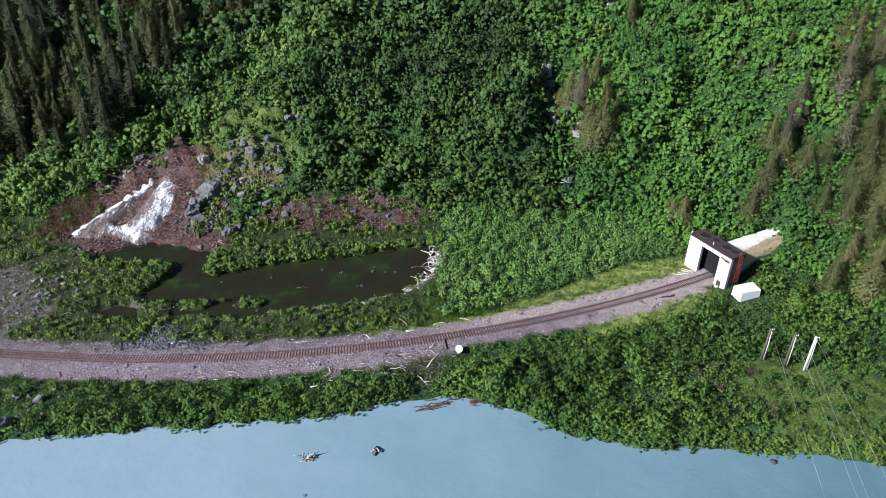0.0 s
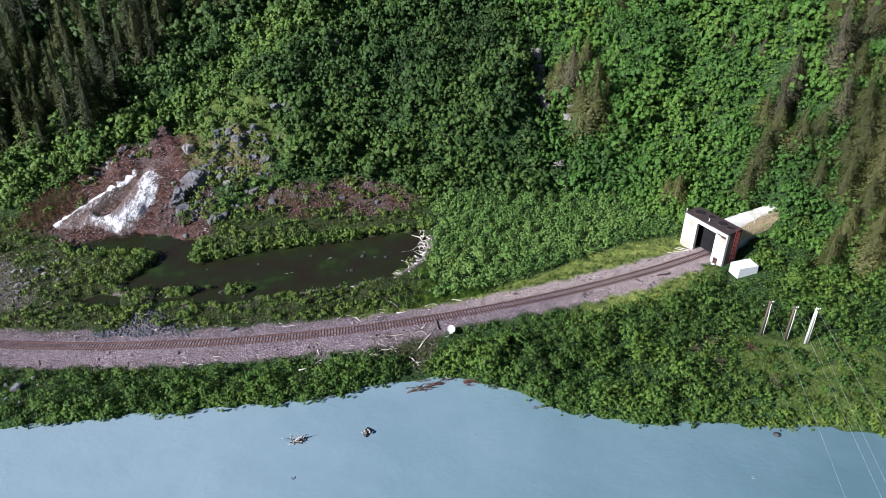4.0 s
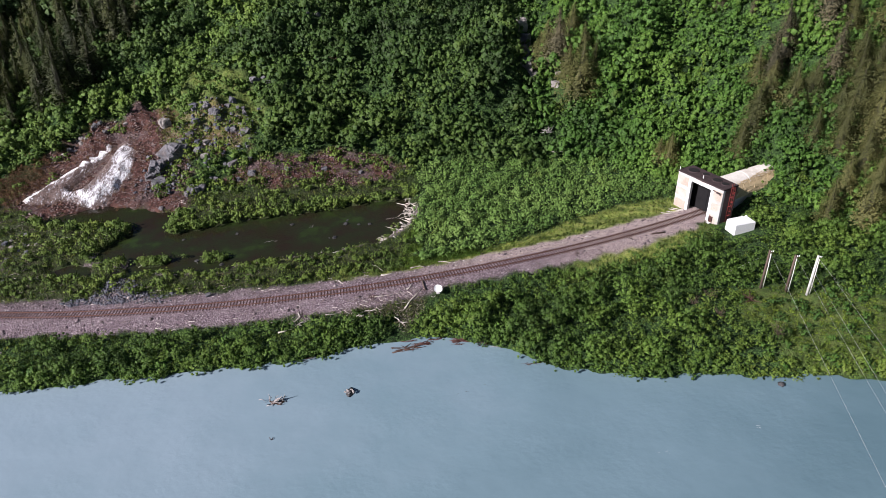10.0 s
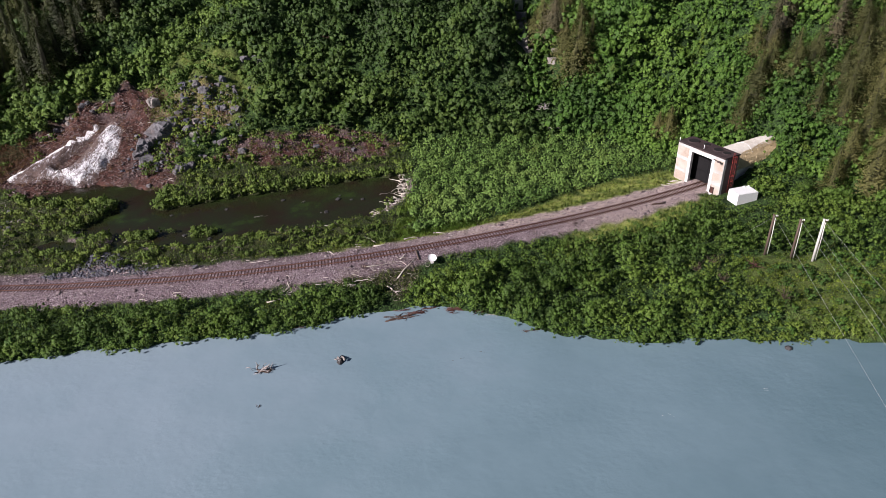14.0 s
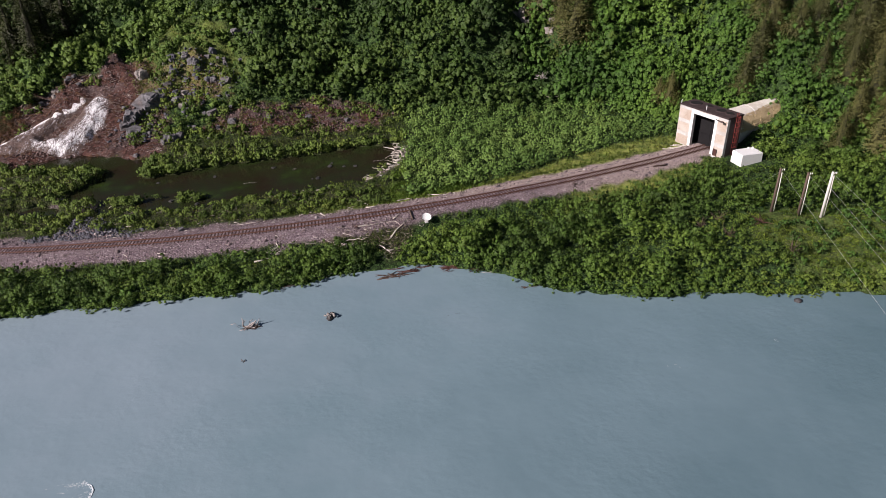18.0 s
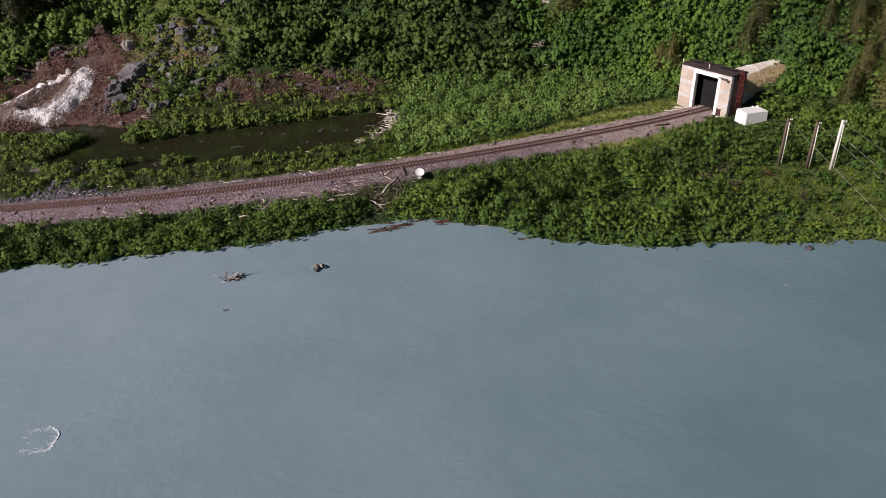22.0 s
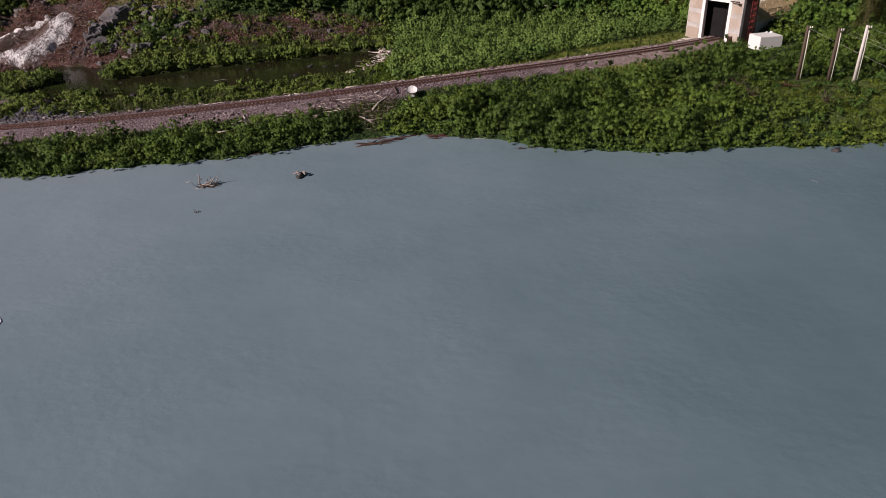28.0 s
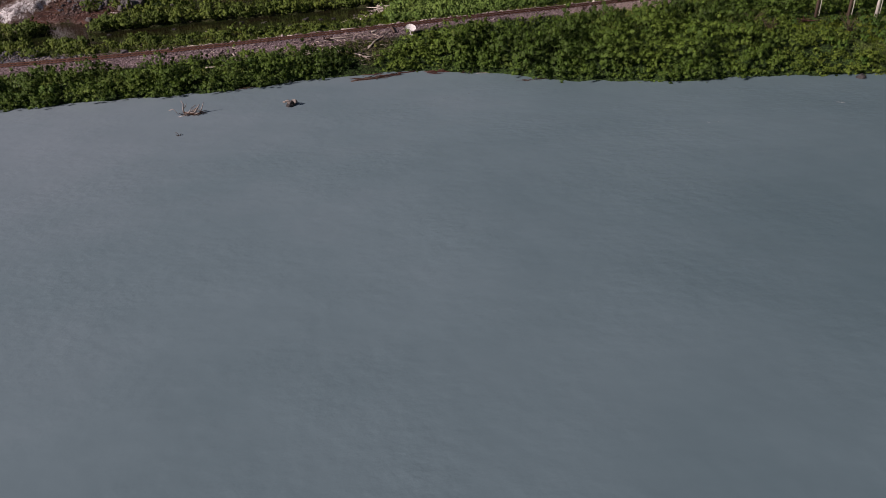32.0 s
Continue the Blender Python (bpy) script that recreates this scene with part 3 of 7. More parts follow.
OUTCROPS = [(-30.5, 221.5), (-45.5, 199.3), (40.8, 190), (43.3, 197), (55.4, 232), (58.3, 229.6), (36, 176), (-27.0, 203.2), (-62.3, 221.5), (-54.1, 199.6), (-77.3, 196.5), (-64.5, 197), (-34, 224.5), (-13.3, 176.5), (-59, 185.6)] + CLIFF
POLE_FEET = [(65.05, 106.0), (69.2, 104.5), (72.6, 103.2)]
BROWN = [(-107, 155), (-109, 167), (-101, 175), (-95.5, 168), (-100.5, 156)]
TONGUE = [(-101, 175), (-97, 181), (-86, 190), (-83, 187), (-91, 178)]
STONY = [(-60, 172), (-62, 184), (-57, 188.5), (-48, 183), (-45, 177), (-52, 172)]


SNOW_AREA = [(-100, 155), (-85, 181), (-74, 178), (-76, 153)]


def soil_mask(x, y, z=None):
    d = inside_distance(x, y, SCAR) + 2.0 * waves(x, y, 8, 21)
    d = np.minimum(d, inside_distance(x, y, RED_BANK) + 2.2 * waves(x, y, 7, 22))
    d = np.minimum(d, inside_distance(x, y, STONY) + 3.0 * waves(x, y, 6, 23))
    d = np.minimum(d, inside_distance(x, y, TONGUE) + 1.5 * waves(x, y, 5, 26))
    return 1 - smooth_step(d, -1.2, 1.2)


def mud_mask(x, y, z=None):
    flat = smooth_step(track_offset(x, y), 4, 7) * (1 - smooth_step(y - lerp_table(x, TOE), -6, 0)) * (1 - smooth_step(x, -8, 6))
    flat = np.maximum(flat, 1 - smooth_step(inside_distance(x, y, BROWN), -1, 1))
    return flat * (0.85 + 0.3 * waves(x, y, 6, 27))


def pale_mask(x, y, z=None):
    off = track_offset(x, y)
    far = smooth_step(off, 1.2, 2.0) * smooth_step(x, -12, 20)
    return np.maximum(far, 0.75 * smooth_step(x, 18, 45)) * (0.8 + 0.3 * waves(x, y, 3, 28))


def gravel_mask(x, y, z=None):
    off = track_offset(x, y)
    wob = 0.7 * waves(x, y, 5, 31)
    g = smooth_step(off - gravel_near(x) + wob, -0.6, 0.5) * (1 - smooth_step(off - gravel_far(x) + wob, -0.6, 0.5))
    spot = 0.8 * (1 - smooth_step(inside_distance(x, y, [(-66, 111), (-65, 113), (-61, 115), (-57, 114), (-52, 111)]) + 2.5 * wob, -0.5, 1))
    bar = 0.5 * (1 - smooth_step(inside_distance(x, y, [(-114, 120), (-112, 140), (-103, 141), (-95, 132), (-88, 122), (-94, 118)]) + 4.5 * wob, -0.5, 1.5))
    edge = 0.0
    for e in (POND_EDGE,):
        d = inside_distance(x, y, e) + 1.2 * wob + 0.3
        edge = np.maximum(edge, (1 - smooth_step(d, 0.9, 2.2)) * np.where((y < 131.5) | ((x > -9) & (y < 150)), 1.0, 0.0) * smooth_step(d, -1.2, -0.4))
    return np.maximum(np.maximum(g, np.maximum(spot, bar)), edge) * (1 - smooth_step(x, 64, 68))


CLEARING = [(60, 86), (60.5, 93), (57, 98), (61, 106), (68, 107), (84, 104), (92, 96), (88, 86), (75, 83)]
GRASSY = [(-67, 172), (-70, 186), (-76, 197), (-64, 206), (-50, 200), (-42, 186), (-46, 176)]
VERGE_EDGE = [(-20, 7.5), (0, 8.4), (10, 9.4), (17, 10.2), (27, 11.4), (36, 13.2), (46, 13.8), (54, 11.4), (61, 9.0), (70, 9.0)]


def dry_mask(x, y, z=None):
    off = track_offset(x, y)
    wide = lerp_table(x, VERGE_EDGE)
    verge = smooth_step(off, 3.0, 3.8) * (1 - smooth_step(off, wide - 0.8, wide + 0.8)) * smooth_step(x, -24, -8) * (1 - smooth_step(x, 60, 66))
    shoulder = smooth_step(off, -9.5, -7.5) * (1 - smooth_step(off, -4.2, -3.4)) * smooth_step(x, 26, 40) * (1 - smooth_step(x, 60, 66))
    weeds = 0.3 * (1 - smooth_step(inside_distance(x, y, CLEARING), -1.5, 1.0))
    slope = 0.42 * (1 - smooth_step(inside_distance(x, y, GRASSY), -2.0, 2.0))
    return np.maximum(np.maximum(verge, shoulder), np.maximum(weeds, slope)) * (0.6 + 0.4 * waves(x, y, 4, 41))


ground = sheet("ground", spaced(-150, 125, 1.0, -900, 900), spaced(84, 232, 1.0, -700, 1000), land, GROUND, {"soil": soil_mask, "gravel": gravel_mask, "dry": dry_mask, "mud": lambda x, y, z=None: np.maximum(mud_mask(x, y), 1 - smooth_step(inside_distance(x, y, BRUSH), -0.5, 1)), "pale": pale_mask})
tagged(ground, "valley floor and steep hillside with turf, gravel and red soil", "ground", kind="structure")
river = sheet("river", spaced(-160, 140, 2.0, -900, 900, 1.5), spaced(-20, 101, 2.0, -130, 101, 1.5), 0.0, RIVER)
tagged(river, "milky grey-blue glacial river with small ripples", "river", kind="structure")


def flat_pool(name, edge, label):
    bm = bmesh.new()
    cx, cy = np.mean(edge, axis=0)
    grown = []
    n = len(edge)
    for i, (x, y) in enumerate(edge):
        a, b = Vector(edge[i - 1]), Vector(edge[(i + 1) % n])
        t = (b - a).normalized()
        out = Vector((-t.y, t.x))
        if inside_distance(np.array([x + out.x * 0.3]), np.array([y + out.y * 0.3]), edge)[0] < 0:
            out = -out
        grown.append((x + out.x * 2.0, y + out.y * 2.0))
    f = bm.faces.new([bm.verts.new((x, y, POND_LEVEL)) for x, y in grown])
    f.normal_update()
    if f.normal.z < 0:
        f.normal_flip()
    bmesh.ops.triangulate(bm, faces=bm.faces[:])
    return tagged(new(name, done(bm, name, POND)), label, "pond", kind="structure")


flat_pool("pond", POND_EDGE, "still dark green pond at the foot of the slope")
flat_pool("pool", POOL_EDGE, "small shallow pool among gravel and grass")


# ---- plants ----
CORES, ROUND = {}, {}


def unit(v):
    return v / np.linalg.norm(v, axis=-1, keepdims=True)


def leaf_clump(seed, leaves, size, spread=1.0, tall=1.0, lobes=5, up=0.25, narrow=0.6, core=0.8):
    """Pointed leaves over a lumpy crown about a metre in radius: an array (leaves, 3, 3). Their normals follow the roundness of each lobe."""
    rng = np.random.RandomState(seed)
    c = rng.normal(0, 1, (lobes, 3)) * (0.46, 0.46, 0.30) + (0, 0, 0.70)
    c[0] = (0, 0, 0.95)
    rad = rng.uniform(0.26, 0.46, lobes) * (8 / lobes) ** 0.5
    k = rng.randint(0, lobes, leaves)
    d = rng.normal(0, 1, (leaves, 3))
    d[:, 2] = np.abs(d[:, 2]) * 0.9 - 0.25
    d = unit(d)
    p = c[k] + d * (rad[k] * rng.uniform(0.74, 1.05, leaves))[:, None]
    whole = unit(p - (0, 0, 0.35))
    p *= (spread, spread, tall)
    n = unit(d + rng.normal(0, 0.34, (leaves, 3)) + (0, 0, up))
    t = unit(np.cross(n, rng.normal(0, 1, (leaves, 3))))
    b = np.cross(n, t)
    s = size * rng.uniform(0.65, 1.25, leaves)[:, None]
    leaf = np.stack([p - t * s * 0.7 - b * s * narrow, p + t * s * 1.25 - n * s * 0.25, p - t * s * 0.7 + b * s * narrow], 1)
    flip = (np.cross(leaf[:, 1] - leaf[:, 0], leaf[:, 2] - leaf[:, 0]) * n).sum(1) < 0
    leaf[flip] = leaf[flip][:, ::-1]
    shape = np.repeat(unit(d * 0.38 + n * 0.42 + whole * 0.9)[:, None], 3, 1)
    if not core:
        ROUND[id(leaf)] = shape
        return leaf
    # lumps inside the lobes, coloured darker to stand in for inner shade
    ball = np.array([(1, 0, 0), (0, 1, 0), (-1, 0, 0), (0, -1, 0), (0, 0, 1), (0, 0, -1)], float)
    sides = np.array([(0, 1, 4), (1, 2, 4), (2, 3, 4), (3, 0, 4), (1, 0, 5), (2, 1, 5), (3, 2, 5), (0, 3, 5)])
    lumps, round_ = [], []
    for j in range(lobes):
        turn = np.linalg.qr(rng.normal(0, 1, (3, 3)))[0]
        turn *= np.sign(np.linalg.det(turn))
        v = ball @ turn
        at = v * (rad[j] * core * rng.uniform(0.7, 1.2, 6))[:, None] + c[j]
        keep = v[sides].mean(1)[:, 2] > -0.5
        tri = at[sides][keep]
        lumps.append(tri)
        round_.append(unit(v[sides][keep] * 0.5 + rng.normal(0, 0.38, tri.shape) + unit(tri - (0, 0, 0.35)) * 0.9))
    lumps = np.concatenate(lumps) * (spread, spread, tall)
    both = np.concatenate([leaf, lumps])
    CORES[id(both)] = len(lumps)
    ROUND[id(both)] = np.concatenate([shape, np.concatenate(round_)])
    return both


def blade_clump(seed, blades, tall, wide, spread):
    rng = np.random.RandomState(seed)
    base = np.concatenate([rng.normal(0, spread, (blades, 2)), np.zeros((blades, 1))], 1)
    lean = np.concatenate([rng.normal(0, 0.35, (blades, 2)), np.ones((blades, 1))], 1) * (tall * rng.uniform(0.5, 1.1, blades))[:, None]
    a = rng.uniform(0, 6.28, blades)
    side = np.stack([np.cos(a), np.sin(a), 0 * a], 1) * wide
    tuft = np.stack([base - side * 0.7, base + side * 0.7, base + lean], 1)
    ROUND[id(tuft)] = np.repeat(unit(np.concatenate([base[:, :2] * 0.9 + lean[:, :2] * 0.5, np.full((blades, 1), 0.75)], 1))[:, None], 3, 1)
    return tuft


def spread_points(area, gap, seed):
    """Jittered places over a rectangle."""
    x0, y0, x1, y1 = area
    rng = np.random.RandomState(seed)
    gx, gy = np.meshgrid(np.arange(x0, x1, gap), np.arange(y0, y1, gap))
    gx = gx + (np.arange(gx.shape[0]) % 2)[:, None] * gap * 0.5
    p = np.stack([gx.ravel(), gy.ravel()], 1)
    return p + rng.uniform(-0.45, 0.45, p.shape) * gap


def thicket(name, clumps, points, scale, mat, label, category, sink=0.15, lean_up=0.0):
    """Many plants as one mesh."""
    rng = np.random.RandomState(len(points) + 5)
    if len(points) == 0:
        return None
    x, y = points[:, 0], points[:, 1]
    z = land(x, y) - sink
    kind = rng.randint(0, len(clumps), len(points))
    turn = rng.uniform(0, 6.28, len(points))
    verts, tint, core_shade, norm = [], [], [], []
    for k, cl in enumerate(clumps):
        i = np.where(kind == k)[0]
        c, s = np.cos(turn[i])[:, None, None], np.sin(turn[i])[:, None, None]
        v = cl[None] * scale[i][:, None, None, None]
        vx = v[..., 0] * c - v[..., 1] * s + x[i][:, None, None]
        vy = v[..., 0] * s + v[..., 1] * c + y[i][:, None, None]
        vz = v[..., 2] * rng.uniform(0.8, 1.25, len(i))[:, None, None] + z[i][:, None, None]
        verts.append(np.stack([vx, vy, vz], -1).reshape(-1, 3))
        rn = ROUND[id(cl)].reshape(1, -1, 3)
        c2, s2 = c[:, :, 0], s[:, :, 0]
        norm.append(np.stack([rn[..., 0] * c2 - rn[..., 1] * s2, rn[..., 0] * s2 + rn[..., 1] * c2, np.broadcast_to(rn[..., 2], (len(i), rn.shape[1]))], -1).reshape(-1, 3))
        # core faces take a third of the painted shade
        core_dark = np.zeros(cl.shape[0] * 3)
        core_dark[(cl.shape[0] - CORES.get(id(cl), 0)) * 3:] = 0.34
        core_shade.append(np.tile(core_dark, len(i)))
        tint.append(np.repeat(rng.uniform(0, 1, len(i)), cl.shape[0] * 3))
    verts, tint = np.concatenate(verts), np.concatenate(tint)
    me = quad_mesh(name, verts, np.arange(len(verts)).reshape(-1, 3), mat)
    at = me.attributes.new("plant", "FLOAT", "POINT")
    at.data.foreach_set("value", tint.astype(np.float32))
    at = me.attributes.new("core_shade", "FLOAT", "POINT")
    at.data.foreach_set("value", np.concatenate(core_shade).astype(np.float32))
    rounded(me, np.concatenate(norm))
    return tagged(new(name, me), label, category, kind="stuff")


def rounded(me, normals):
    """Gives a leafy mesh the soft normals of the crown that its leaves make up."""
    at = me.attributes.new("custom_normal", "FLOAT_VECTOR", "POINT")
    at.data.foreach_set("vector", np.ascontiguousarray(normals, np.float32).ravel())


def clear_of(p, margin=0.8):
    """Where bushes may stand: off the gravel, the bare soil, the water and the portal."""
    x, y = p[:, 0], p[:, 1]
    ok = (gravel_mask(x, y) < 0.3) & (soil_mask(x, y) < 0.4) & (y > lerp_table(x, SHORELINE) + 0.2)
    for e in (POND_EDGE, POOL_EDGE):
        ok &= inside_distance(x, y, e) > margin
    ok &= (inside_distance(x, y, PORTAL_PLOT) > 0.7) & (line_distance(x, y, PILE) > 1.9) & (inside_distance(x, y, BRUSH) > 0.3) & (inside_distance(x, y, BROWN) + 1.5 * waves(x, y, 5, 48) > 0)
    for ox, oy in POLE_FEET:
        ok &= np.hypot(x - ox, (y - oy + 1.2) * 0.7) > 1.5
    for ox, oy in OUTCROPS:
        ok &= np.hypot(x - ox, (y - oy) * 0.8) > 2.6
    return ok


PORTAL_PLOT = [(60.0, 142.5), (66.2, 130.8), (65.8, 127.6), (68.6, 124.4), (74.6, 127.2), (72.8, 132.0), (75, 135.8), (82.5, 140.4), (78, 145.6), (71, 142.8), (66, 144)]
hill_clumps = [leaf_clump(s, 100, 0.082, 1.2, 1.15, lobes=11, core=0.82) for s in range(5)]
far_clumps = [leaf_clump(s + 20, 54, 0.105, 1.1, 1.2, lobes=8, core=0.82) for s in range(3)]
big_clumps = [leaf_clump(s + 140, 205, 0.052, 1.05, 1.2, lobes=22, core=0.82) for s in range(4)]
near_clumps = [leaf_clump(s + 40, 420, 0.045, 1.05, 1.15, lobes=20, core=0.66) for s in range(4)]
tall_clumps = [leaf_clump(s + 180, 740, 0.035, 1.05, 1.2, lobes=34, core=0.66) for s in range(4)]
willow_clumps = [leaf_clump(s + 60, 105, 0.072, 1.0, 1.2, lobes=13, narrow=0.42, core=0.78) for s in range(4)]
meadow_clumps = [leaf_clump(s + 220, 170, 0.055, 1.1, 1.1, lobes=24, narrow=0.4, core=0.7) for s in range(4)]
grass_clumps = [blade_clump(s + 80, 12, 0.9, 0.10, 0.35) for s in range(4)]


p = spread_points((-170, 112, 128, 235), 2.1, 1)
p = p[clear_of(p)]
toe = lerp_table(p[:, 0], TOE)
p = p[p[:, 1] > toe - 1.0]
beside = inside_distance(p[:, 0], p[:, 1], [(-64, 156), (-67, 181), (-76, 196), (-64, 206), (-50, 200), (-40, 186), (-42, 166)]) < 0
p = p[~beside | (np.random.RandomState(58).uniform(0, 1, len(p)) < 0.38)]
open_slope = (waves(p[:, 0], p[:, 1], 22, 51) > 1.15) & (p[:, 0] < 10)
p = p[~open_slope]
bright = (p[:, 0] + 6 * waves(p[:, 0], p[:, 1], 25, 52) > 34) | (line_distance(p[:, 0], p[:, 1], [(-84, 192), (-62, 215), (-38, 250)]) < 9 + 4 * waves(p[:, 0], p[:, 1], 14, 55))
light = ((p[:, 0] < -45) & (p[:, 1] < 203 + 5 * waves(p[:, 0], p[:, 1], 12, 56))) | bright & (p[:, 0] < 0)
r = np.random.RandomState(2)
tall = r.uniform(0, 1, len(p)) + 0.3 * waves(p[:, 0], p[:, 1], 9, 54) > np.where(light, 0.95, 0.72)
low = spread_points((36, 128, 118, 215), 2.5, 8)
low = low[clear_of(low)]
low = low[low[:, 1] > lerp_table(low[:, 0], TOE) - 1.0]
cover_clumps = [leaf_clump(s + 160, 56, 0.11, 1.1, 0.8, lobes=7, core=0.82) for s in range(4)]
under = p[light & (p[:, 0] < 0)] + (0.9, 0.8)
under = np.concatenate([under, (under + (-0.6, -0.7))[::2]])
under = under[clear_of(under)]
thicket("slope_undergrowth", cover_clumps, under, r.uniform(0.8, 1.3, len(under)), PALELEAF, "low light green undergrowth on the slope below the forest", "shrubs")
thicket("low_salmonberry", cover_clumps, low, r.uniform(1.1, 1.7, len(low)), BRIGHT, "low bright green undergrowth between hillside bushes", "shrubs")
for leaves, where, name, look_ in ((ALDER, ~bright & ~light, "alder_thicket", "dark green alder"), (PALELEAF, light, "pale_alder_thicket", "light grey-green alder"), (BRIGHT, bright & ~light, "salmonberry_thicket", "bright green leafy")):
    close = (p[:, 1] < 166) & (p[:, 0] > 38)
    a, b = p[where & ~tall & ~close], p[where & (tall | close)]
    thicket(name, hill_clumps, a, r.uniform(1.0, 1.9, len(a)) * (1 + 0.28 * waves(a[:, 0], a[:, 1], 6, 53) + 0.2 * waves(a[:, 0], a[:, 1], 15, 57)), leaves, "dense %s thicket covering the hillside" % look_, "shrubs")
    thicket("tall_" + name, big_clumps, b, np.where((b[:, 1] < 166) & (b[:, 0] > 38), r.uniform(1.3, 2.9, len(b)), r.uniform(2.2, 4.0, len(b)) * (1 + 0.25 * waves(b[:, 0], b[:, 1], 15, 57))), leaves, "tall %s bushes standing out on the hillside" % look_, "shrubs")
p = spread_points((-185, 235, 165, 270), 3.1, 3)
p = p[(p[:, 0] > -0.70 * p[:, 1] - 5) & (p[:, 0] < 0.62 * p[:, 1] + 5)]
thicket("upper_alder_thicket", far_clumps, p, r.uniform(1.9, 3.8, len(p)), ALDER, "green alder thicket high on the mountain slope", "shrubs")

# bushes between the track and the river
p = spread_points((-118, 82, 114, 150), 2.1, 4)
off = track_offset(p[:, 0], p[:, 1])
p = p[clear_of(p) & ((off < 0) | (p[:, 0] > 68)) & (p[:, 1] < lerp_table(p[:, 0], TOE))]
clearing = inside_distance(p[:, 0], p[:, 1], CLEARING) < 0
strip = p[:, 0] < 0
tall = np.where(strip, np.where(r.uniform(0, 1, len(p)) < 0.34, r.uniform(1.45, 2.0, len(p)), r.uniform(0.6, 1.15, len(p))), np.where(r.uniform(0, 1, len(p)) < 0.32, r.uniform(1.9, 2.9, len(p)), r.uniform(0.8, 1.3, len(p))))
room = gravel_near(p[:, 0]) - track_offset(p[:, 0], p[:, 1])
tall = np.where((room < 7) & (p[:, 0] < 66), np.minimum(tall, 0.7 + 0.25 * np.maximum(room, 0)), tall)
tall = np.where(inside_distance(p[:, 0], p[:, 1], [(62, 116), (62, 127), (72, 129), (79, 124), (74, 115)]) < 0, np.minimum(tall, 1.0), tall)
sunny = (p[:, 0] > 50 + 2 * waves(p[:, 0], p[:, 1], 5, 65)) & (p[:, 1] < 105)
tall = np.where(sunny, np.minimum(tall, 1.25), tall)
roomy = (room > 0.75 * tall) | (p[:, 0] > 66)
verge = (p[:, 0] > 30) & (p[:, 0] < 65.5) & (track_offset(p[:, 0], p[:, 1]) > gravel_near(p[:, 0]) - 3.6 - 1.2 * waves(p[:, 0], p[:, 1], 8, 62))
rocky = (p[:, 0] < -71) & (waves(p[:, 0], p[:, 1], 6, 63) > -0.1)
roomy &= ~verge & ~rocky
roomy &= np.hypot(p[:, 0] - 3.7, (p[:, 1] - 106.6) * 0.8) > 3.0
roomy &= np.hypot(p[:, 0] + 3.0, (p[:, 1] - 99.6) * 0.7) > 2.4
gap = waves(p[:, 0], p[:, 1], 7, 61) > np.where(strip, 0.9, 1.5)
keep = ~clearing & ~gap & roomy
big = keep & (tall > 1.6)
small = keep & ~big
few = small & sunny
small &= ~sunny
thicket("sunny_bank_bushes", near_clumps, p[few], tall[few], MARSH, "light yellow-green bushes on the open bank below the poles", "shrubs")
thicket("shore_alder_thicket", near_clumps, p[small], tall[small], SHORE, "dense green alder bushes along the river bank", "shrubs")
thicket("tall_shore_alders", tall_clumps, p[big], tall[big], SHORE, "taller rounded alder bushes on the river bank", "shrubs")
low = gap & roomy & ~clearing
thicket("low_bank_bushes", willow_clumps, p[low], r.uniform(0.8, 1.5, low.sum()), BRIGHT, "low light green bushes in clearings on the bank", "shrubs")

p = spread_points((54, 82, 97, 112), 0.62, 44)
inside = inside_distance(p[:, 0], p[:, 1], [(59, 85), (60, 93), (56, 98), (60, 106.5), (68, 108), (86, 105), (93, 96), (89, 85), (75, 82)]) + 1.5 * waves(p[:, 0], p[:, 1], 5, 45)
p = p[(inside < 0.5) & clear_of(p)]
weedy = waves(p[:, 0], p[:, 1], 4, 42) + r.uniform(-0.6, 0.6, len(p)) > 0.2
thicket("clearing_weeds", [blade_clump(s + 95, 30, 0.9, 0.06, 0.4) for s in range(4)], p[~weedy], r.uniform(0.25, 0.6, (~weedy).sum()), WEEDS, "bright yellow-green grass and weeds below the poles", "grass", 0.05)
p = p[weedy][::6]
thicket("clearing_bushes", willow_clumps, p, r.uniform(0.45, 1.2, len(p)), BRIGHT, "low bright green weeds and bushes round the poles", "shrubs")
edge_x = np.arange(-118, 114, 1.15)
edge_x = edge_x + r.uniform(-0.5, 0.5, len(edge_x))
edge_y = lerp_table(edge_x, SHORELINE) - 1.5
for _ in range(60):
    edge_y = np.where(land(edge_x, edge_y) < 0.12, edge_y + 0.15, edge_y)
p = np.stack([edge_x, edge_y + r.uniform(-0.7, 0.7, len(edge_x))], 1)
p = np.concatenate([p[(np.abs(p[:, 0] + 3) > 2.0) & (np.abs(p[:, 0] - 8.6) > 0.9)], p[::2] + (0.4, 1.2), p[1::2] + (-0.3, 2.1)])
p = p[(np.hypot(p[:, 0] + 3.0, (p[:, 1] - 99.6) * 0.7) > 2.0) & (inside_distance(p[:, 0], p[:, 1], BRUSH) > 0) & (track_offset(p[:, 0], p[:, 1]) < gravel_near(p[:, 0]) - 1.4) & ((p[:, 0] > -70) | (waves(p[:, 0], p[:, 1], 5, 64) > 0.2))]
open_bank = p[:, 0] > 51
thicket("bank_edge_bushes", near_clumps, p[~open_bank], r.uniform(0.9, 1.7, (~open_bank).sum()), SHORE, "green alder bushes overhanging the river's edge", "shrubs", 0.35)
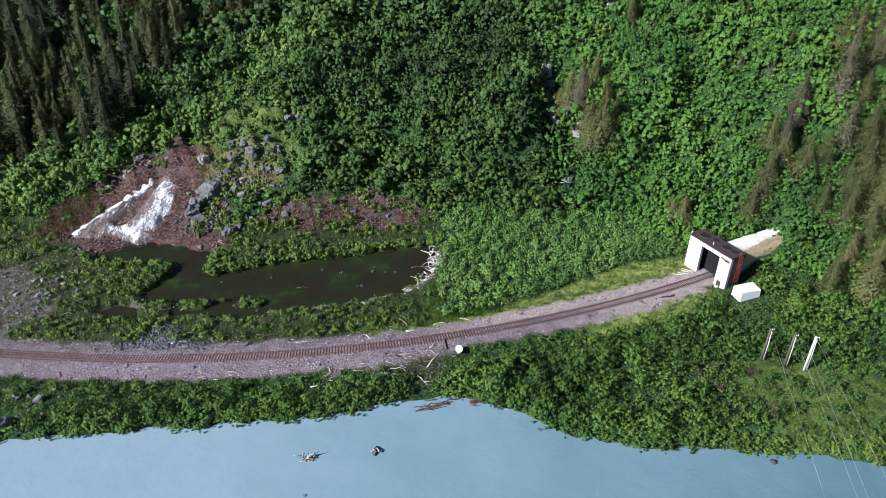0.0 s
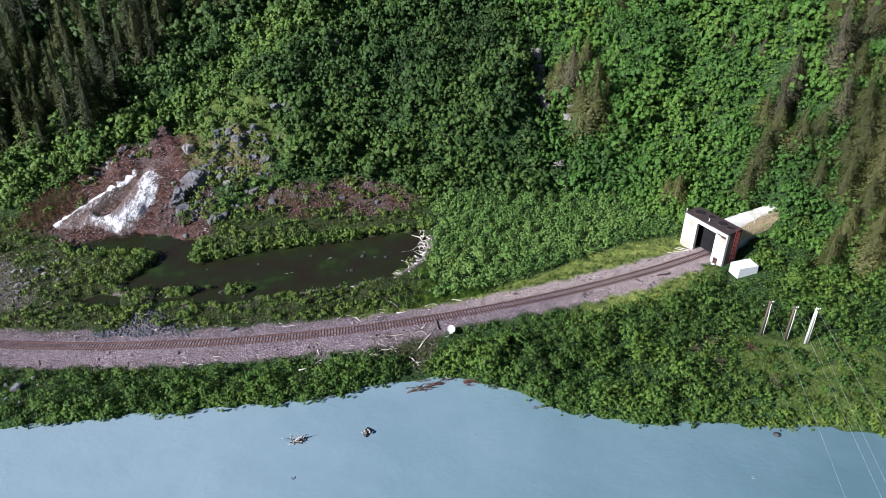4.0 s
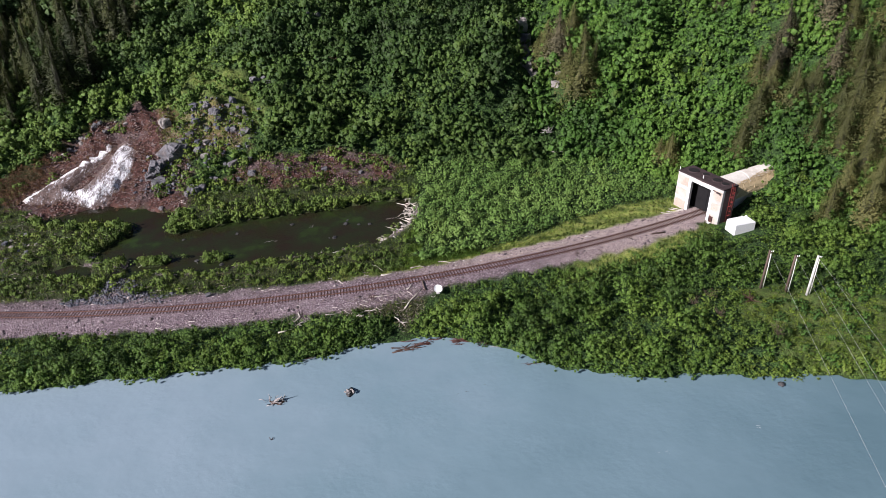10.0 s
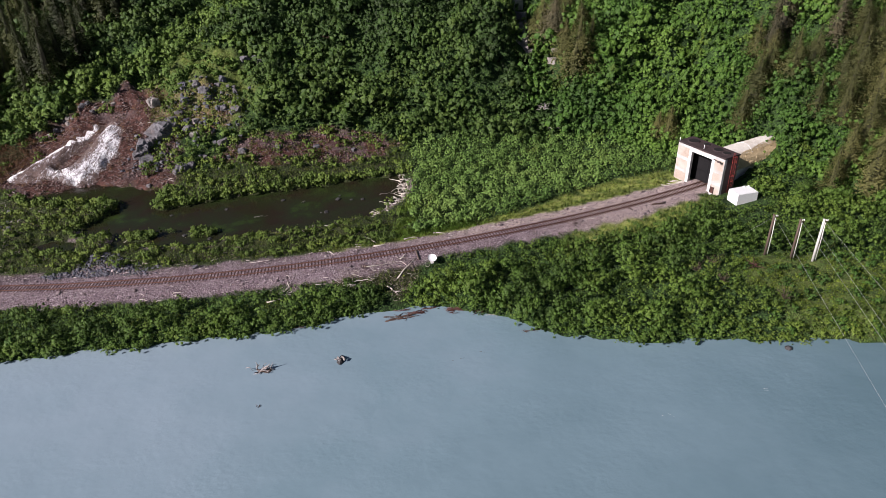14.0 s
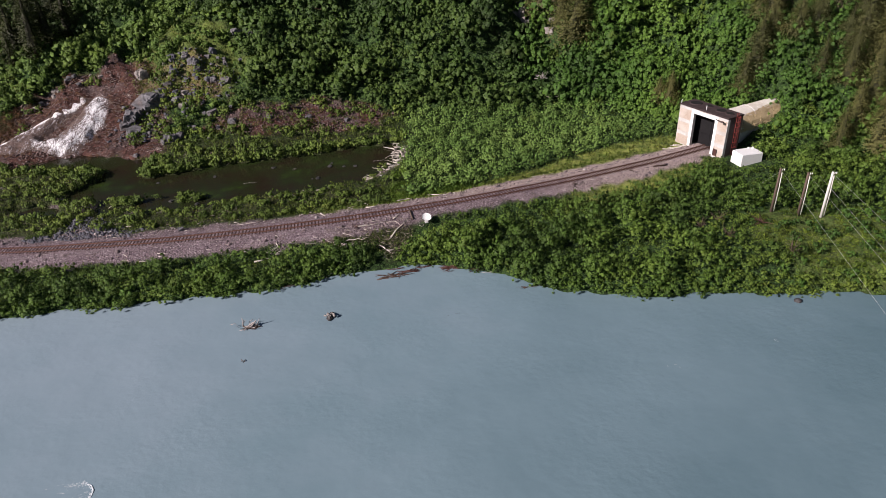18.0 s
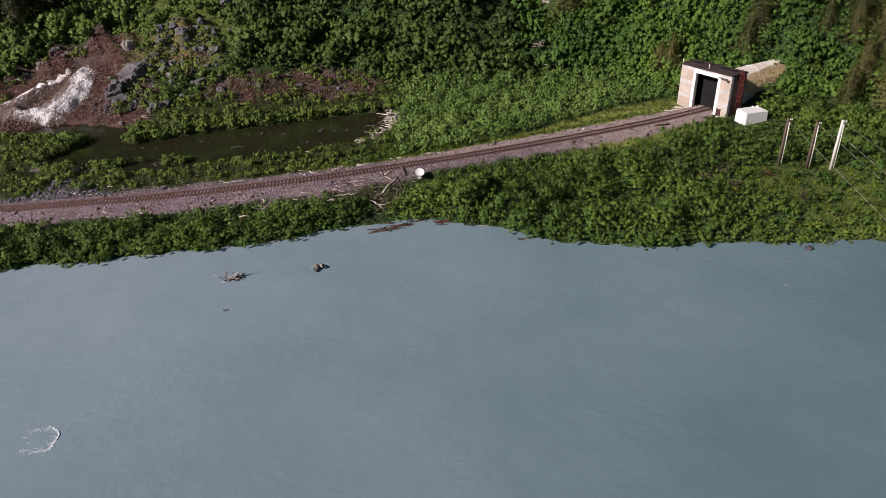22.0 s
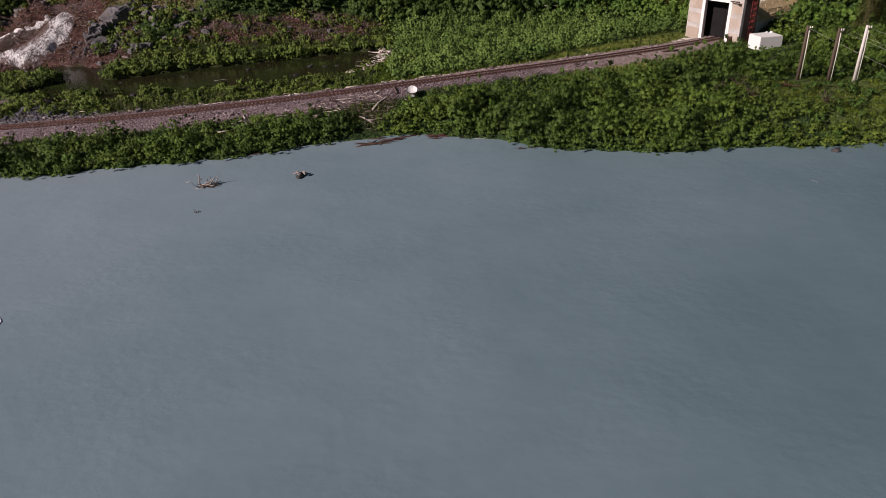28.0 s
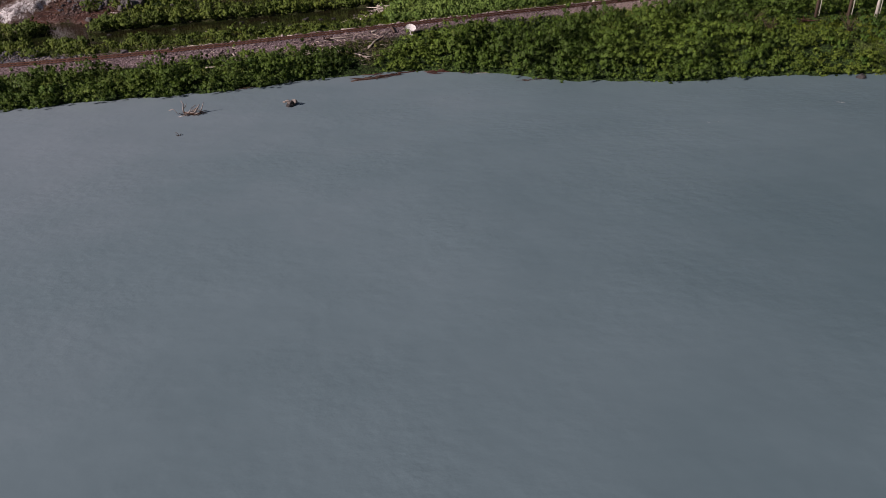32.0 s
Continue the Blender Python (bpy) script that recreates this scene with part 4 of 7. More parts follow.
thicket("open_bank_bushes", near_clumps, p[open_bank], r.uniform(0.8, 1.4, open_bank.sum()), MARSH, "light green bushes along the open bank", "shrubs", 0.35)

# willows and grass on the flat beyond the track
p = spread_points((-128, 108, 72, 175), 1.7, 5)
off = track_offset(p[:, 0], p[:, 1])
toe = lerp_table(p[:, 0], TOE)
flat = clear_of(p, 0.05) & (off > gravel_far(p[:, 0]) + 0.6) & (p[:, 1] < toe + 0.5)
meadow = flat & (p[:, 0] > 0) & (off > lerp_table(p[:, 0], VERGE_EDGE) + 0.3 + 0.9 * waves(p[:, 0], p[:, 1], 6, 72))
thicket("willow_thicket", meadow_clumps, p[meadow], r.uniform(0.9, 1.6, meadow.sum()) * (1 + 0.2 * waves(p[meadow, 0], p[meadow, 1], 8, 77)), WILLOW, "grey-green willow scrub on the flat beside the track", "shrubs")
beach = (inside_distance(p[:, 0], p[:, 1], POND_EDGE) < 2.0) & (p[:, 0] > -42) & (p[:, 1] < 134)
marsh = flat & ~beach & (p[:, 0] <= 0) & (waves(p[:, 0], p[:, 1], 9, 71) > np.where(p[:, 0] < -84, 0.0, np.where((p[:, 1] < 127) & (p[:, 0] < -36), -0.35, np.where((p[:, 1] > 152) & (p[:, 0] > -50), 0.1, -0.75))))
for ix, iy, rx, ry in ISLANDS:
    marsh |= np.hypot((p[:, 0] - ix) / rx, (p[:, 1] - iy) / ry) < 0.95
wet = marsh & (p[:, 1] < 141) & ((waves(p[:, 0], p[:, 1], 6, 73) > -0.1) | ((p[:, 1] < 129) & (p[:, 0] > -50)))
marsh &= ~wet
herb_clumps = [blade_clump(s + 90, 64, 1.25, 0.07, 0.46) for s in range(4)]
q = spread_points((-16, 112, 48, 146), 0.8, 74)
off = track_offset(q[:, 0], q[:, 1])
near_edge = lerp_table(q[:, 0], [(-16, 8.0), (0, 6.6), (14, 7.6), (48, 8.2)]) + 0.7 * waves(q[:, 0], q[:, 1], 5, 75)
q = q[(q[:, 0] < 13 + 2 * waves(q[:, 0], q[:, 1], 4, 78)) & (off > near_edge) & (off < 11.4 + 0.8 * waves(q[:, 0], q[:, 1], 7, 76)) & clear_of(q, 2.2)]
q = np.concatenate([q, p[wet], p[wet] + (0.8, 0.3), p[wet] + (-0.3, 0.85), p[wet] + (0.5, -0.6)])
q = q[clear_of(q, 0.3) & (track_offset(q[:, 0], q[:, 1]) > gravel_far(q[:, 0]) + 0.5)]
strip = (q[:, 0] < -3 + 2 * waves(q[:, 0], q[:, 1], 4, 79)) & (q[:, 1] < 141)
scrub = q[strip & (waves(q[:, 0], q[:, 1], 5, 80) > -0.25)]
scrub = scrub[::2]
thicket("pond_strip_willows", willow_clumps, scrub, r.uniform(0.35, 1.0, len(scrub)), MARSH, "low mixed green willows between track and pond", "shrubs", 0.1)
few = q[strip][::5]
thicket("strip_sedge", grass_clumps, few, r.uniform(0.4, 0.9, len(few)), GRASS, "thin yellow-green sedge on the muddy strip by the pond", "grass", 0.02)
q = q[~strip]
thicket("tall_herbs", herb_clumps, q, r.uniform(0.4, 0.9, len(q)), HERBS, "bright green tall herbs and sedge beside track and pond", "herbs", 0.05)
thicket("marsh_willow_thicket", willow_clumps, p[marsh], r.uniform(0.5, 1.35, marsh.sum()), MARSH, "light green willow scrub round the pond", "shrubs")
p = spread_points((-120, 84, 80, 172), 0.95, 6)
off = track_offset(p[:, 0], p[:, 1])
grassy = (gravel_mask(p[:, 0], p[:, 1]) < 0.6) & (p[:, 1] > lerp_table(p[:, 0], SHORELINE) + 1) & (soil_mask(p[:, 0], p[:, 1]) < 0.8)
for e in (POND_EDGE, POOL_EDGE):
    grassy &= inside_distance(p[:, 0], p[:, 1], e) > 0.1
grassy &= (inside_distance(p[:, 0], p[:, 1], PORTAL_PLOT) > 0.4) & (p[:, 1] < lerp_table(p[:, 0], TOE) + 2)
grassy &= ((np.abs(off) < 13) | (waves(p[:, 0], p[:, 1], 6, 81) > np.where(p[:, 0] < 0, -0.6, 0.2)))
thicket("grass", grass_clumps, p[grassy], r.uniform(0.4, 0.9, grassy.sum()), GRASS, "tall green and yellowing grass beside track and pond", "grass", 0.02)
p = spread_points((-20, 104, 68, 154), 0.5, 46)
off = track_offset(p[:, 0], p[:, 1])
wob = 0.8 * waves(p[:, 0], p[:, 1], 5, 47)
band = ((off > gravel_far(p[:, 0]) + 0.1 + wob) & (off < lerp_table(p[:, 0], VERGE_EDGE) + 0.5)) | ((off < gravel_near(p[:, 0]) - 0.1 - wob) & (off > gravel_near(p[:, 0]) - 4.4) & (p[:, 0] > 28))
band &= (inside_distance(p[:, 0], p[:, 1], PORTAL_PLOT) > 0.3) & (p[:, 0] < 66)
band &= r.uniform(0, 1, len(p)) < 0.55
thicket("verge_grass", grass_clumps, p[band], r.uniform(0.08, 0.24, band.sum()), VERGE, "yellow-green grass along the edges of the gravel", "grass", 0.02)
p = spread_points((-105, 148, 0, 195), 1.6, 7)
bare = soil_mask(p[:, 0], p[:, 1])
edge = (bare > 0.15) & ((waves(p[:, 0], p[:, 1], 6, 91) > -0.1) | (p[:, 0] < -88)) & (p[:, 1] > 153)
q = spread_points((-112, 152, -92, 178), 1.05, 49)
q = q[inside_distance(q[:, 0], q[:, 1], BROWN) + 1.5 * waves(q[:, 0], q[:, 1], 5, 48) < 0.6]
thicket("brown_scrub", [leaf_clump(s + 110, 120, 0.16, 1, 0.9, narrow=0.12, core=0) for s in range(3)], q, r.uniform(0.8, 1.7, len(q)), TWIG, "leafless reddish brown brush beside the snow", "shrubs")
q = spread_points((-95, 120, 0, 158), 0.95, 50)
d = inside_distance(q[:, 0], q[:, 1], POND_EDGE)
isle = np.zeros(len(q), bool)
for ix, iy, rx, ry in ISLANDS:
    isle |= np.hypot((q[:, 0] - ix) / rx, (q[:, 1] - iy) / ry) < 0.95
isles = q[isle]
q = q[(d > -1.2) & (d < 1.6) & (land(q[:, 0], q[:, 1]) > POND_LEVEL + 0.03) & ((q[:, 1] > 133) | (q[:, 0] < -30)) & (line_distance(q[:, 0], q[:, 1], PILE) > 1.5) & (soil_mask(q[:, 0], q[:, 1]) < 0.5)]
q = np.concatenate([q, isles, isles + (0.4, 0.3)])
thicket("pond_edge_willows", willow_clumps, q, r.uniform(0.45, 1.0, len(q)) * np.where(q[:, 1] > 137, 1.5, 1.0), MARSH, "low green willows and sedge lining the pond", "shrubs", 0.1)
thicket("twig_scrub", [leaf_clump(s + 100, 90, 0.20, 1, 0.8, narrow=0.10, core=0) for s in range(3)], p[edge], r.uniform(0.5, 1.0, edge.sum()), TWIG, "bare reddish brown twigs on the bare bank", "shrubs")
green = (bare > 0.1) & (waves(p[:, 0], p[:, 1], 9, 93) > np.where(p[:, 0] > -47, 0.35, np.where(p[:, 0] > -67, -0.25, 0.8))) & (p[:, 1] > 156) & (inside_distance(p[:, 0], p[:, 1], [(-99.8, 155), (-85, 181), (-74, 178), (-76, 153)]) > 0)
q = spread_points((-82, 157, -40, 210), 0.8, 71)
q = q[(waves(q[:, 0], q[:, 1], 8, 72) > -0.2) & (inside_distance(q[:, 0], q[:, 1], SNOW_AREA) > 3) & (q[:, 0] + 0.5 * (q[:, 1] - 170) > -66)]
thicket("slope_grass", grass_clumps, q, r.uniform(0.35, 0.8, len(q)), GRASS, "rough green grass among rocks on the slope", "grass", 0.02)
straw = (bare > 0.3) & (p[:, 0] > -48) & (r.uniform(0, 1, len(p)) < 0.8)
q = np.concatenate([p[straw], p[straw] + (0.7, 0.5), p[straw] + (-0.5, 0.8)])
thicket("dry_grass", grass_clumps, q, r.uniform(0.4, 0.9, len(q)), GRASS, "yellowing grass on the reddish bank", "grass", 0.02)
thicket("scar_bushes", willow_clumps, p[green], r.uniform(0.6, 1.5, green.sum()), MARSH, "scattered green bushes among the boulders of the slide", "shrubs")


def spruce_meshes(seed, tall=10.0, sparse=1.0, girth=0.19, droop=0.35, sprays=7):
    """A trunk and a crown of drooping boughs, each a fan of short sprays round a dark inner cone."""
    rng = np.random.RandomState(seed)
    trunk = tube("trunk", [(0, 0, -0.6), (0.05, 0, tall * 0.4), (0, 0.04, tall * 0.98)], [tall * 0.022, tall * 0.015, 0.02], BARK, 6)
    tris, norms = [], []
    levels = int(min(tall, 22) * 1.7)
    lop = rng.uniform(0.65, 1.2, 8)
    for k in range(levels):
        f = k / levels
        z = tall * (0.06 + 0.92 * f)
        reach = tall * girth * (1 - f ** 1.25) ** 0.85 * rng.uniform(0.65, 1.15) + 0.2
        for j in range(int((8 if f < 0.7 else 6) * sparse)):
            a = rng.uniform(0, 6.28)
            u, w = np.array((math.cos(a), math.sin(a), 0)), np.array((-math.sin(a), math.cos(a), 0))
            L = reach * rng.uniform(0.6, 1.1) * lop[int(a / 6.2832 * 8) % 8]
            drop = droop * rng.uniform(0.5, 1.5)
            o = np.array((0, 0, z + rng.uniform(-0.3, 0.3)))
            for q in range(sprays):
                g = 0.25 + 0.75 * (q + rng.uniform(0, 1)) / sprays
                b = o + u * L * g + np.array((0, 0, -L * drop * g * g))
                s = (0.17 * L + 0.16) * (1.15 - 0.5 * g) * (7 / sprays) ** 0.6
                b = b + rng.normal(0, 0.11, 3) * L
                way = unit(u * rng.uniform(0.1, 0.8) + w * rng.choice((-1, 1)) * rng.uniform(0.2, 1.2) + np.array((0, 0, rng.uniform(-0.8, 0.35))))
                across = unit(np.cross(way, u * 0.4 + np.array((0, 0, 1.0))))
                t = np.array((b - across * s * 0.6, b + across * s * 0.6, b + way * s * 1.35))
                n = unit(u * 0.95 + w * rng.uniform(-0.6, 0.6) + np.array((0, 0, 0.55 + rng.uniform(-0.2, 0.25))))
                if np.dot(np.cross(t[1] - t[0], t[2] - t[0]), n) < 0:
                    t = t[::-1]
                tris.append(t)
                norms.append(n)
    leaves = len(tris)
    # inner cone, coloured near-black as the shade deep among the boughs
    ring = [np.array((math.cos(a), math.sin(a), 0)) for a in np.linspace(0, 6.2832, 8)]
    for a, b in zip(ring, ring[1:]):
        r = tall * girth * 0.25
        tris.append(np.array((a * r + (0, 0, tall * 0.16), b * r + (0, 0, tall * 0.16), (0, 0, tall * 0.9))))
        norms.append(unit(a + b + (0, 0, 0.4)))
    return trunk, np.array(tris).reshape(-1, 3), np.repeat(np.array(norms), 3, 0), leaves * 3


def make_spruce(seed, tall, mat, label, sparse=1.0, girth=0.19, droop=0.35, sprays=7):
    trunk, v, normals, leafy_end = spruce_meshes(seed, tall, sparse, girth, droop, sprays)
    e = thing("spruce_tree", label, "tree", "spruce trees")
    part("trunk", trunk, e)
    me = quad_mesh("crown", v, np.arange(len(v)).reshape(-1, 3), mat)
    at = me.attributes.new("plant", "FLOAT", "POINT")
    at.data.foreach_set("value", np.full(len(v), (seed * 0.37) % 1, np.float32))
    at = me.attributes.new("core_shade", "FLOAT", "POINT")
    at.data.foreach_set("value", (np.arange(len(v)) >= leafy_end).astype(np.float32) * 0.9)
    rounded(me, normals)
    part("crown", me, e)
    return e


def plant_trees(templates, places, seed, lo, hi, height=1.0):
    """Trees at the given places; a third number is the tree's own height, of templates that are so high."""
    rng = np.random.RandomState(seed)
    used = set()
    for n, (x, y, *own) in enumerate(places):
        t = templates[n % len(templates)]
        m = pose(x, y, land_at(x, y), rng.uniform(-3, 3), rng.uniform(-3, 3), rng.uniform(0, 360))
        s = own[0] / height if own else rng.uniform(lo, hi)
        if t in used:
            ob = copy_thing(t, m)
        else:
            ob = t
            used.add(t)
        ob.matrix_basis = m @ Matrix.Diagonal((s, s, s * rng.uniform(0.9, 1.15), 1))


dark = [make_spruce(s, 17.0, NEEDLE, "dark green spruce in the dense shaded hillside forest", 1.1, 0.27, 0.3, 12) for s in (1, 2, 3, 4)]
dry = [make_spruce(s, 14.0, NEEDLE_DRY, "brownish spruce standing on the steep slope", 1.6, 0.42, 0.28, 30) for s in (5, 6, 7)]
grey = [make_spruce(s, 14.0, NEEDLE_GREY, "grey-brown dying spruce standing on the steep slope", 1.3, 0.46, 0.5, 28) for s in (8, 9)]
FOREST = [(-131, 183), (-125, 186.6), (-115, 188.5), (-108, 189), (-98, 188.5), (-96.6, 205), (-95.6, 215.3), (-89.3, 223.6), (-84.9, 238), (-74, 238.4), (-62.9, 242.2), (-57, 250), (-48, 276), (-190, 276), (-165, 240), (-142, 196)]
p = spread_points((-190, 184, -45, 272), 6.3, 9)
p = p[(inside_distance(p[:, 0], p[:, 1], FOREST) < 0.5) & (waves(p[:, 0], p[:, 1], 17, 35) > -0.95)]
plant_trees(dark, [tuple(q) for q in p], 10, 0.55, 1.25)
q = np.random.RandomState(33).uniform((97, 122), (120, 188), (30, 2))
STEEP_STAND = [(x, y, 8 + 4 * ((x * 7.3) % 1)) for x, y in q if x > 97 + 0.10 * (y - 122)]
plant_trees(dry, [(85.7, 165.3, 8.5), (82.3, 156.6, 13.3), (78.6, 153.2, 8), (105.9, 177.1, 10), (104, 155.4, 9.5), (100.7, 147.4, 12.5), (101.8, 140.1, 13.5), (93.6, 154, 9), (95.5, 140.8, 11.3), (94.3, 132.7, 9.5),
                  (89.2, 128.2, 8.5), (96.7, 127.1, 14), (89.9, 154.2, 9), (47.3, 207.4, 11), (39.7, 202.8, 13), (45.9, 184.7, 16), (37.6, 203.5, 9), (59.6, 221.6, 8), (102.5, 131, 12), (98.5, 135.5, 10), (105.5, 147.5, 11),
                  (107, 140, 13), (111, 150, 12), (104.5, 163, 9), (110.5, 160, 11), (98, 148.5, 8), (92.5, 146, 7.5), (86.5, 159.5, 9), (109, 129, 13), (103, 124.5, 12), (43.5, 190.5, 9), (49, 197, 8), (63.4, 157.4, 8), (61.4, 158.6, 6)] + STEEP_STAND, 12, 1, 1, 12.0)
plant_trees(grey, [(100.9, 167, 13), (91.9, 167.1, 13.5), (108.4, 169.4, 12), (88.1, 163, 9), (83.9, 189.5, 5.5), (88.1, 179.9, 4.5), (99.5, 158, 9), (106.5, 134.5, 12), (42, 199.5, 11), (112, 176, 11)], 13, 1, 1, 12.0)
plant_trees(dark[:2], [(92.4, 182.6, 7), (88.4, 203.5, 7), (66, 159, 6), (50.5, 189, 8), (62, 223.5, 9)], 14, 1, 1, 17.0)


# ---- railway ----
def along_track(x0, x1, step):
    """Places and directions along the middle of the track."""
    xs = np.arange(x0, x1, 0.25)
    ys = lerp_table(xs, TRACK)
    for _ in range(6):
        k = np.ones(41) / 41
        pad = np.concatenate([ys[0] + (ys[1] - ys[0]) * np.arange(-20, 0), ys, ys[-1] + (ys[-1] - ys[-2]) * np.arange(1, 21)])
        ys = np.convolve(pad, k, "valid")
    s = np.concatenate([[0], np.cumsum(np.hypot(np.diff(xs), np.diff(ys)))])
    t = np.arange(0, s[-1], step)
    X, Y = np.interp(t, s, xs), np.interp(t, s, ys)
    A = np.arctan2(np.gradient(Y), np.gradient(X))
    return X, Y, A


track = thing("railway_track", "single railway track with rusty rails on dark wooden ties", "railway track")
X, Y, A = along_track(-170, 86, 2.0)
PROFILE = [(-0.07, 0), (0.07, 0), (0.07, 0.02), (0.012, 0.04), (0.012, 0.12), (0.036, 0.13), (0.036, 0.17), (-0.036, 0.17), (-0.036, 0.13), (-0.012, 0.12), (-0.012, 0.04), (-0.07, 0.02)]
for side in (-0.7525, 0.7525):
    verts, faces, n = [], [], len(PROFILE)
    for x, y, a in zip(X, Y, A):
        for u, h in PROFILE:
            verts.append((x - math.sin(a) * (side + u), y + math.cos(a) * (side + u), float(rail_top(x)) - 0.17 + h))
    for i in range(len(X) - 1):
        for k in range(n):
            a, b = i * n + k, i * n + (k + 1) % n
            faces.append((a, a + n, b + n, b))
    part("rail", mesh_from("rail", verts, faces, RUST), track)
X, Y, A = along_track(-168, 85, 1.0)
bed_rng = np.random.RandomState(38)
across = np.array((-1.5, -1.15, -0.5, 0.0, 0.5, 1.15, 1.5))
lift = bed_rng.uniform(-0.02, 0.015, (len(X), 7)) + (-0.45, -0.235, -0.235, -0.235, -0.235, -0.235, -0.45)
verts = np.stack([X[:, None] - np.sin(A)[:, None] * across, Y[:, None] + np.cos(A)[:, None] * across, rail_top(X)[:, None] + lift], -1).reshape(-1, 3)
quads = [(i * 7 + k, (i + 1) * 7 + k, (i + 1) * 7 + k + 1, i * 7 + k + 1) for i in range(len(X) - 1) for k in range(6)]
bed = new("track_bed", quad_mesh("track_bed", verts, np.array(quads)[:, ::-1], BALLAST))
tagged(bed, "dark oil-stained ballast between the ties", "track bed", kind="structure")
tie_mesh = box("tie", (0.22, 2.6, 0.2), TIE, bevel=0.015)
X, Y, A = along_track(-165, 84, 0.61)
near = [i for i in range(len(X)) if -96 < X[i] < 66][:300]
rng = random.Random(4)
rest = bmesh.new()
for i in range(len(X)):
    m = pose(X[i], Y[i], float(rail_top(X[i])) - 0.27 + rng.uniform(-0.02, 0.015), rng.uniform(-1, 1), 0, math.degrees(A[i]) + rng.uniform(-2, 2))
    if i in near:
        part("tie", tie_mesh, track, at=m)
    else:
        c = bmesh.ops.create_cube(rest, size=1.0, matrix=m @ Matrix.Diagonal((0.24, 2.6, 0.2, 1)))
tagged(part("far_ties", done(rest, "far_ties", TIE), track), "dark wooden ties", kind="stuff")


def stones(name, points, lo, hi, mat, label, seed, z_off=0.0, tinted=True):
    """Loose stones, one mesh: squashed, uneven eight-sided lumps."""
    rng = np.random.RandomState(seed)
    base = np.array([(1, 0, 0), (0, 1, 0), (-1, 0, 0), (0, -1, 0), (0, 0, 1), (0, 0, -1)], float)
    tri = np.array([(0, 1, 4), (1, 2, 4), (2, 3, 4), (3, 0, 4), (1, 0, 5), (2, 1, 5), (3, 2, 5), (0, 3, 5)])
    n = len(points)
    s = rng.uniform(lo, hi, n) * rng.uniform(0.4, 1, n)
    v = base[None] * s[:, None, None] * rng.uniform(0.6, 1.2, (n, 6, 3)) * (1, 1, 0.7) + rng.normal(0, 0.15, (n, 6, 3)) * s[:, None, None]
    v[..., 0] += points[:, :1]
    v[..., 1] += points[:, 1:2]
    v[..., 2] += (land(points[:, 0], points[:, 1]) + z_off + s * 0.2)[:, None]
    f = tri[None] + (np.arange(n) * 6)[:, None, None]
    me = quad_mesh(name, v.reshape(-1, 3), f.reshape(-1, 3), mat)
    return tagged(new(name, me), label, "stones", kind="stuff")


def loose_material():
    m, nt, b = material("mixed_loose_stones", 0.9, 0.25)
    one = nt.nodes.new("ShaderNodeNewGeometry").outputs["Random Per Island"]
    c = ramp(nt, one, [(0.0, (0.04, 0.035, 0.04)), (0.4, (0.135, 0.098, 0.106)), (0.85, (0.28, 0.22, 0.226)), (1.0, (0.66, 0.60, 0.57))])
    nt.links.new(mix(nt, 0.35, c, ramp(nt, noise_out(nt, 14, 4), [(0.3, (0.09, 0.066, 0.068)), (0.7, (0.30, 0.245, 0.24))])), b.inputs["Base Color"])
    return m


LOOSE = loose_material()
p = spread_points((-120, 96, 68, 142), 0.55, 14)
g = gravel_mask(p[:, 0], p[:, 1])
p = p[(g > 0.5) & (np.abs(track_offset(p[:, 0], p[:, 1])) > 1.5)]
stones("ballast_stones", p, 0.08, 0.26, LOOSE, "loose grey and mauve stones beside the track", 15)
p = spread_points((-105, 146, 0, 195), 0.8, 16)
p = p[(soil_mask(p[:, 0], p[:, 1]) > 0.5) & (waves(p[:, 0], p[:, 1], 10, 24) + 0.6 * waves(p[:, 0], p[:, 1], 3, 25) > -0.15)]
stones("slide_rubble", p, 0.10, 0.62, RUBBLE, "stone rubble on the bare reddish slide", 17)
p = spread_points((-73, 156, -42, 192), 1.25, 65)
p = p[(inside_distance(p[:, 0], p[:, 1], [(-73, 160), (-68, 176), (-62, 190), (-44, 186), (-44, 176), (-58, 170), (-62, 158)]) + 2 * waves(p[:, 0], p[:, 1], 6, 66) < 0) & (waves(p[:, 0], p[:, 1], 4, 67) > -0.3)]
stones("broken_rock", p, 0.25, 1.1, SLATE, "angular grey broken rock below the slope", 68)
p = spread_points((-110, 98, 62, 140), 1.5, 18)
p = p[(gravel_mask(p[:, 0], p[:, 1]) > 0.4) & (np.abs(track_offset(p[:, 0], p[:, 1])) > 1.9)]
p = p[waves(p[:, 0], p[:, 1], 12, 19) + 0.5 * waves(p[:, 0], p[:, 1], 4, 20) > -0.1]
stones("large_ballast_stones", p, 0.2, 0.55, LOOSE, "larger grey stones strewn along the gravel", 19)
p = spread_points((-72, 110, -48, 125), 0.42, 22)
p = p[inside_distance(p[:, 0], p[:, 1], [(-72, 110), (-65, 113.5), (-63, 117), (-62.3, 120.6), (-60, 121), (-57.5, 117.5), (-53, 113.5), (-47, 110.5)]) + 1.5 * waves(p[:, 0], p[:, 1], 5, 29) < 0.3]
stones("riprap_stones", p, 0.2, 0.62, SLATE, "blue-grey broken rock beside the track", 23)


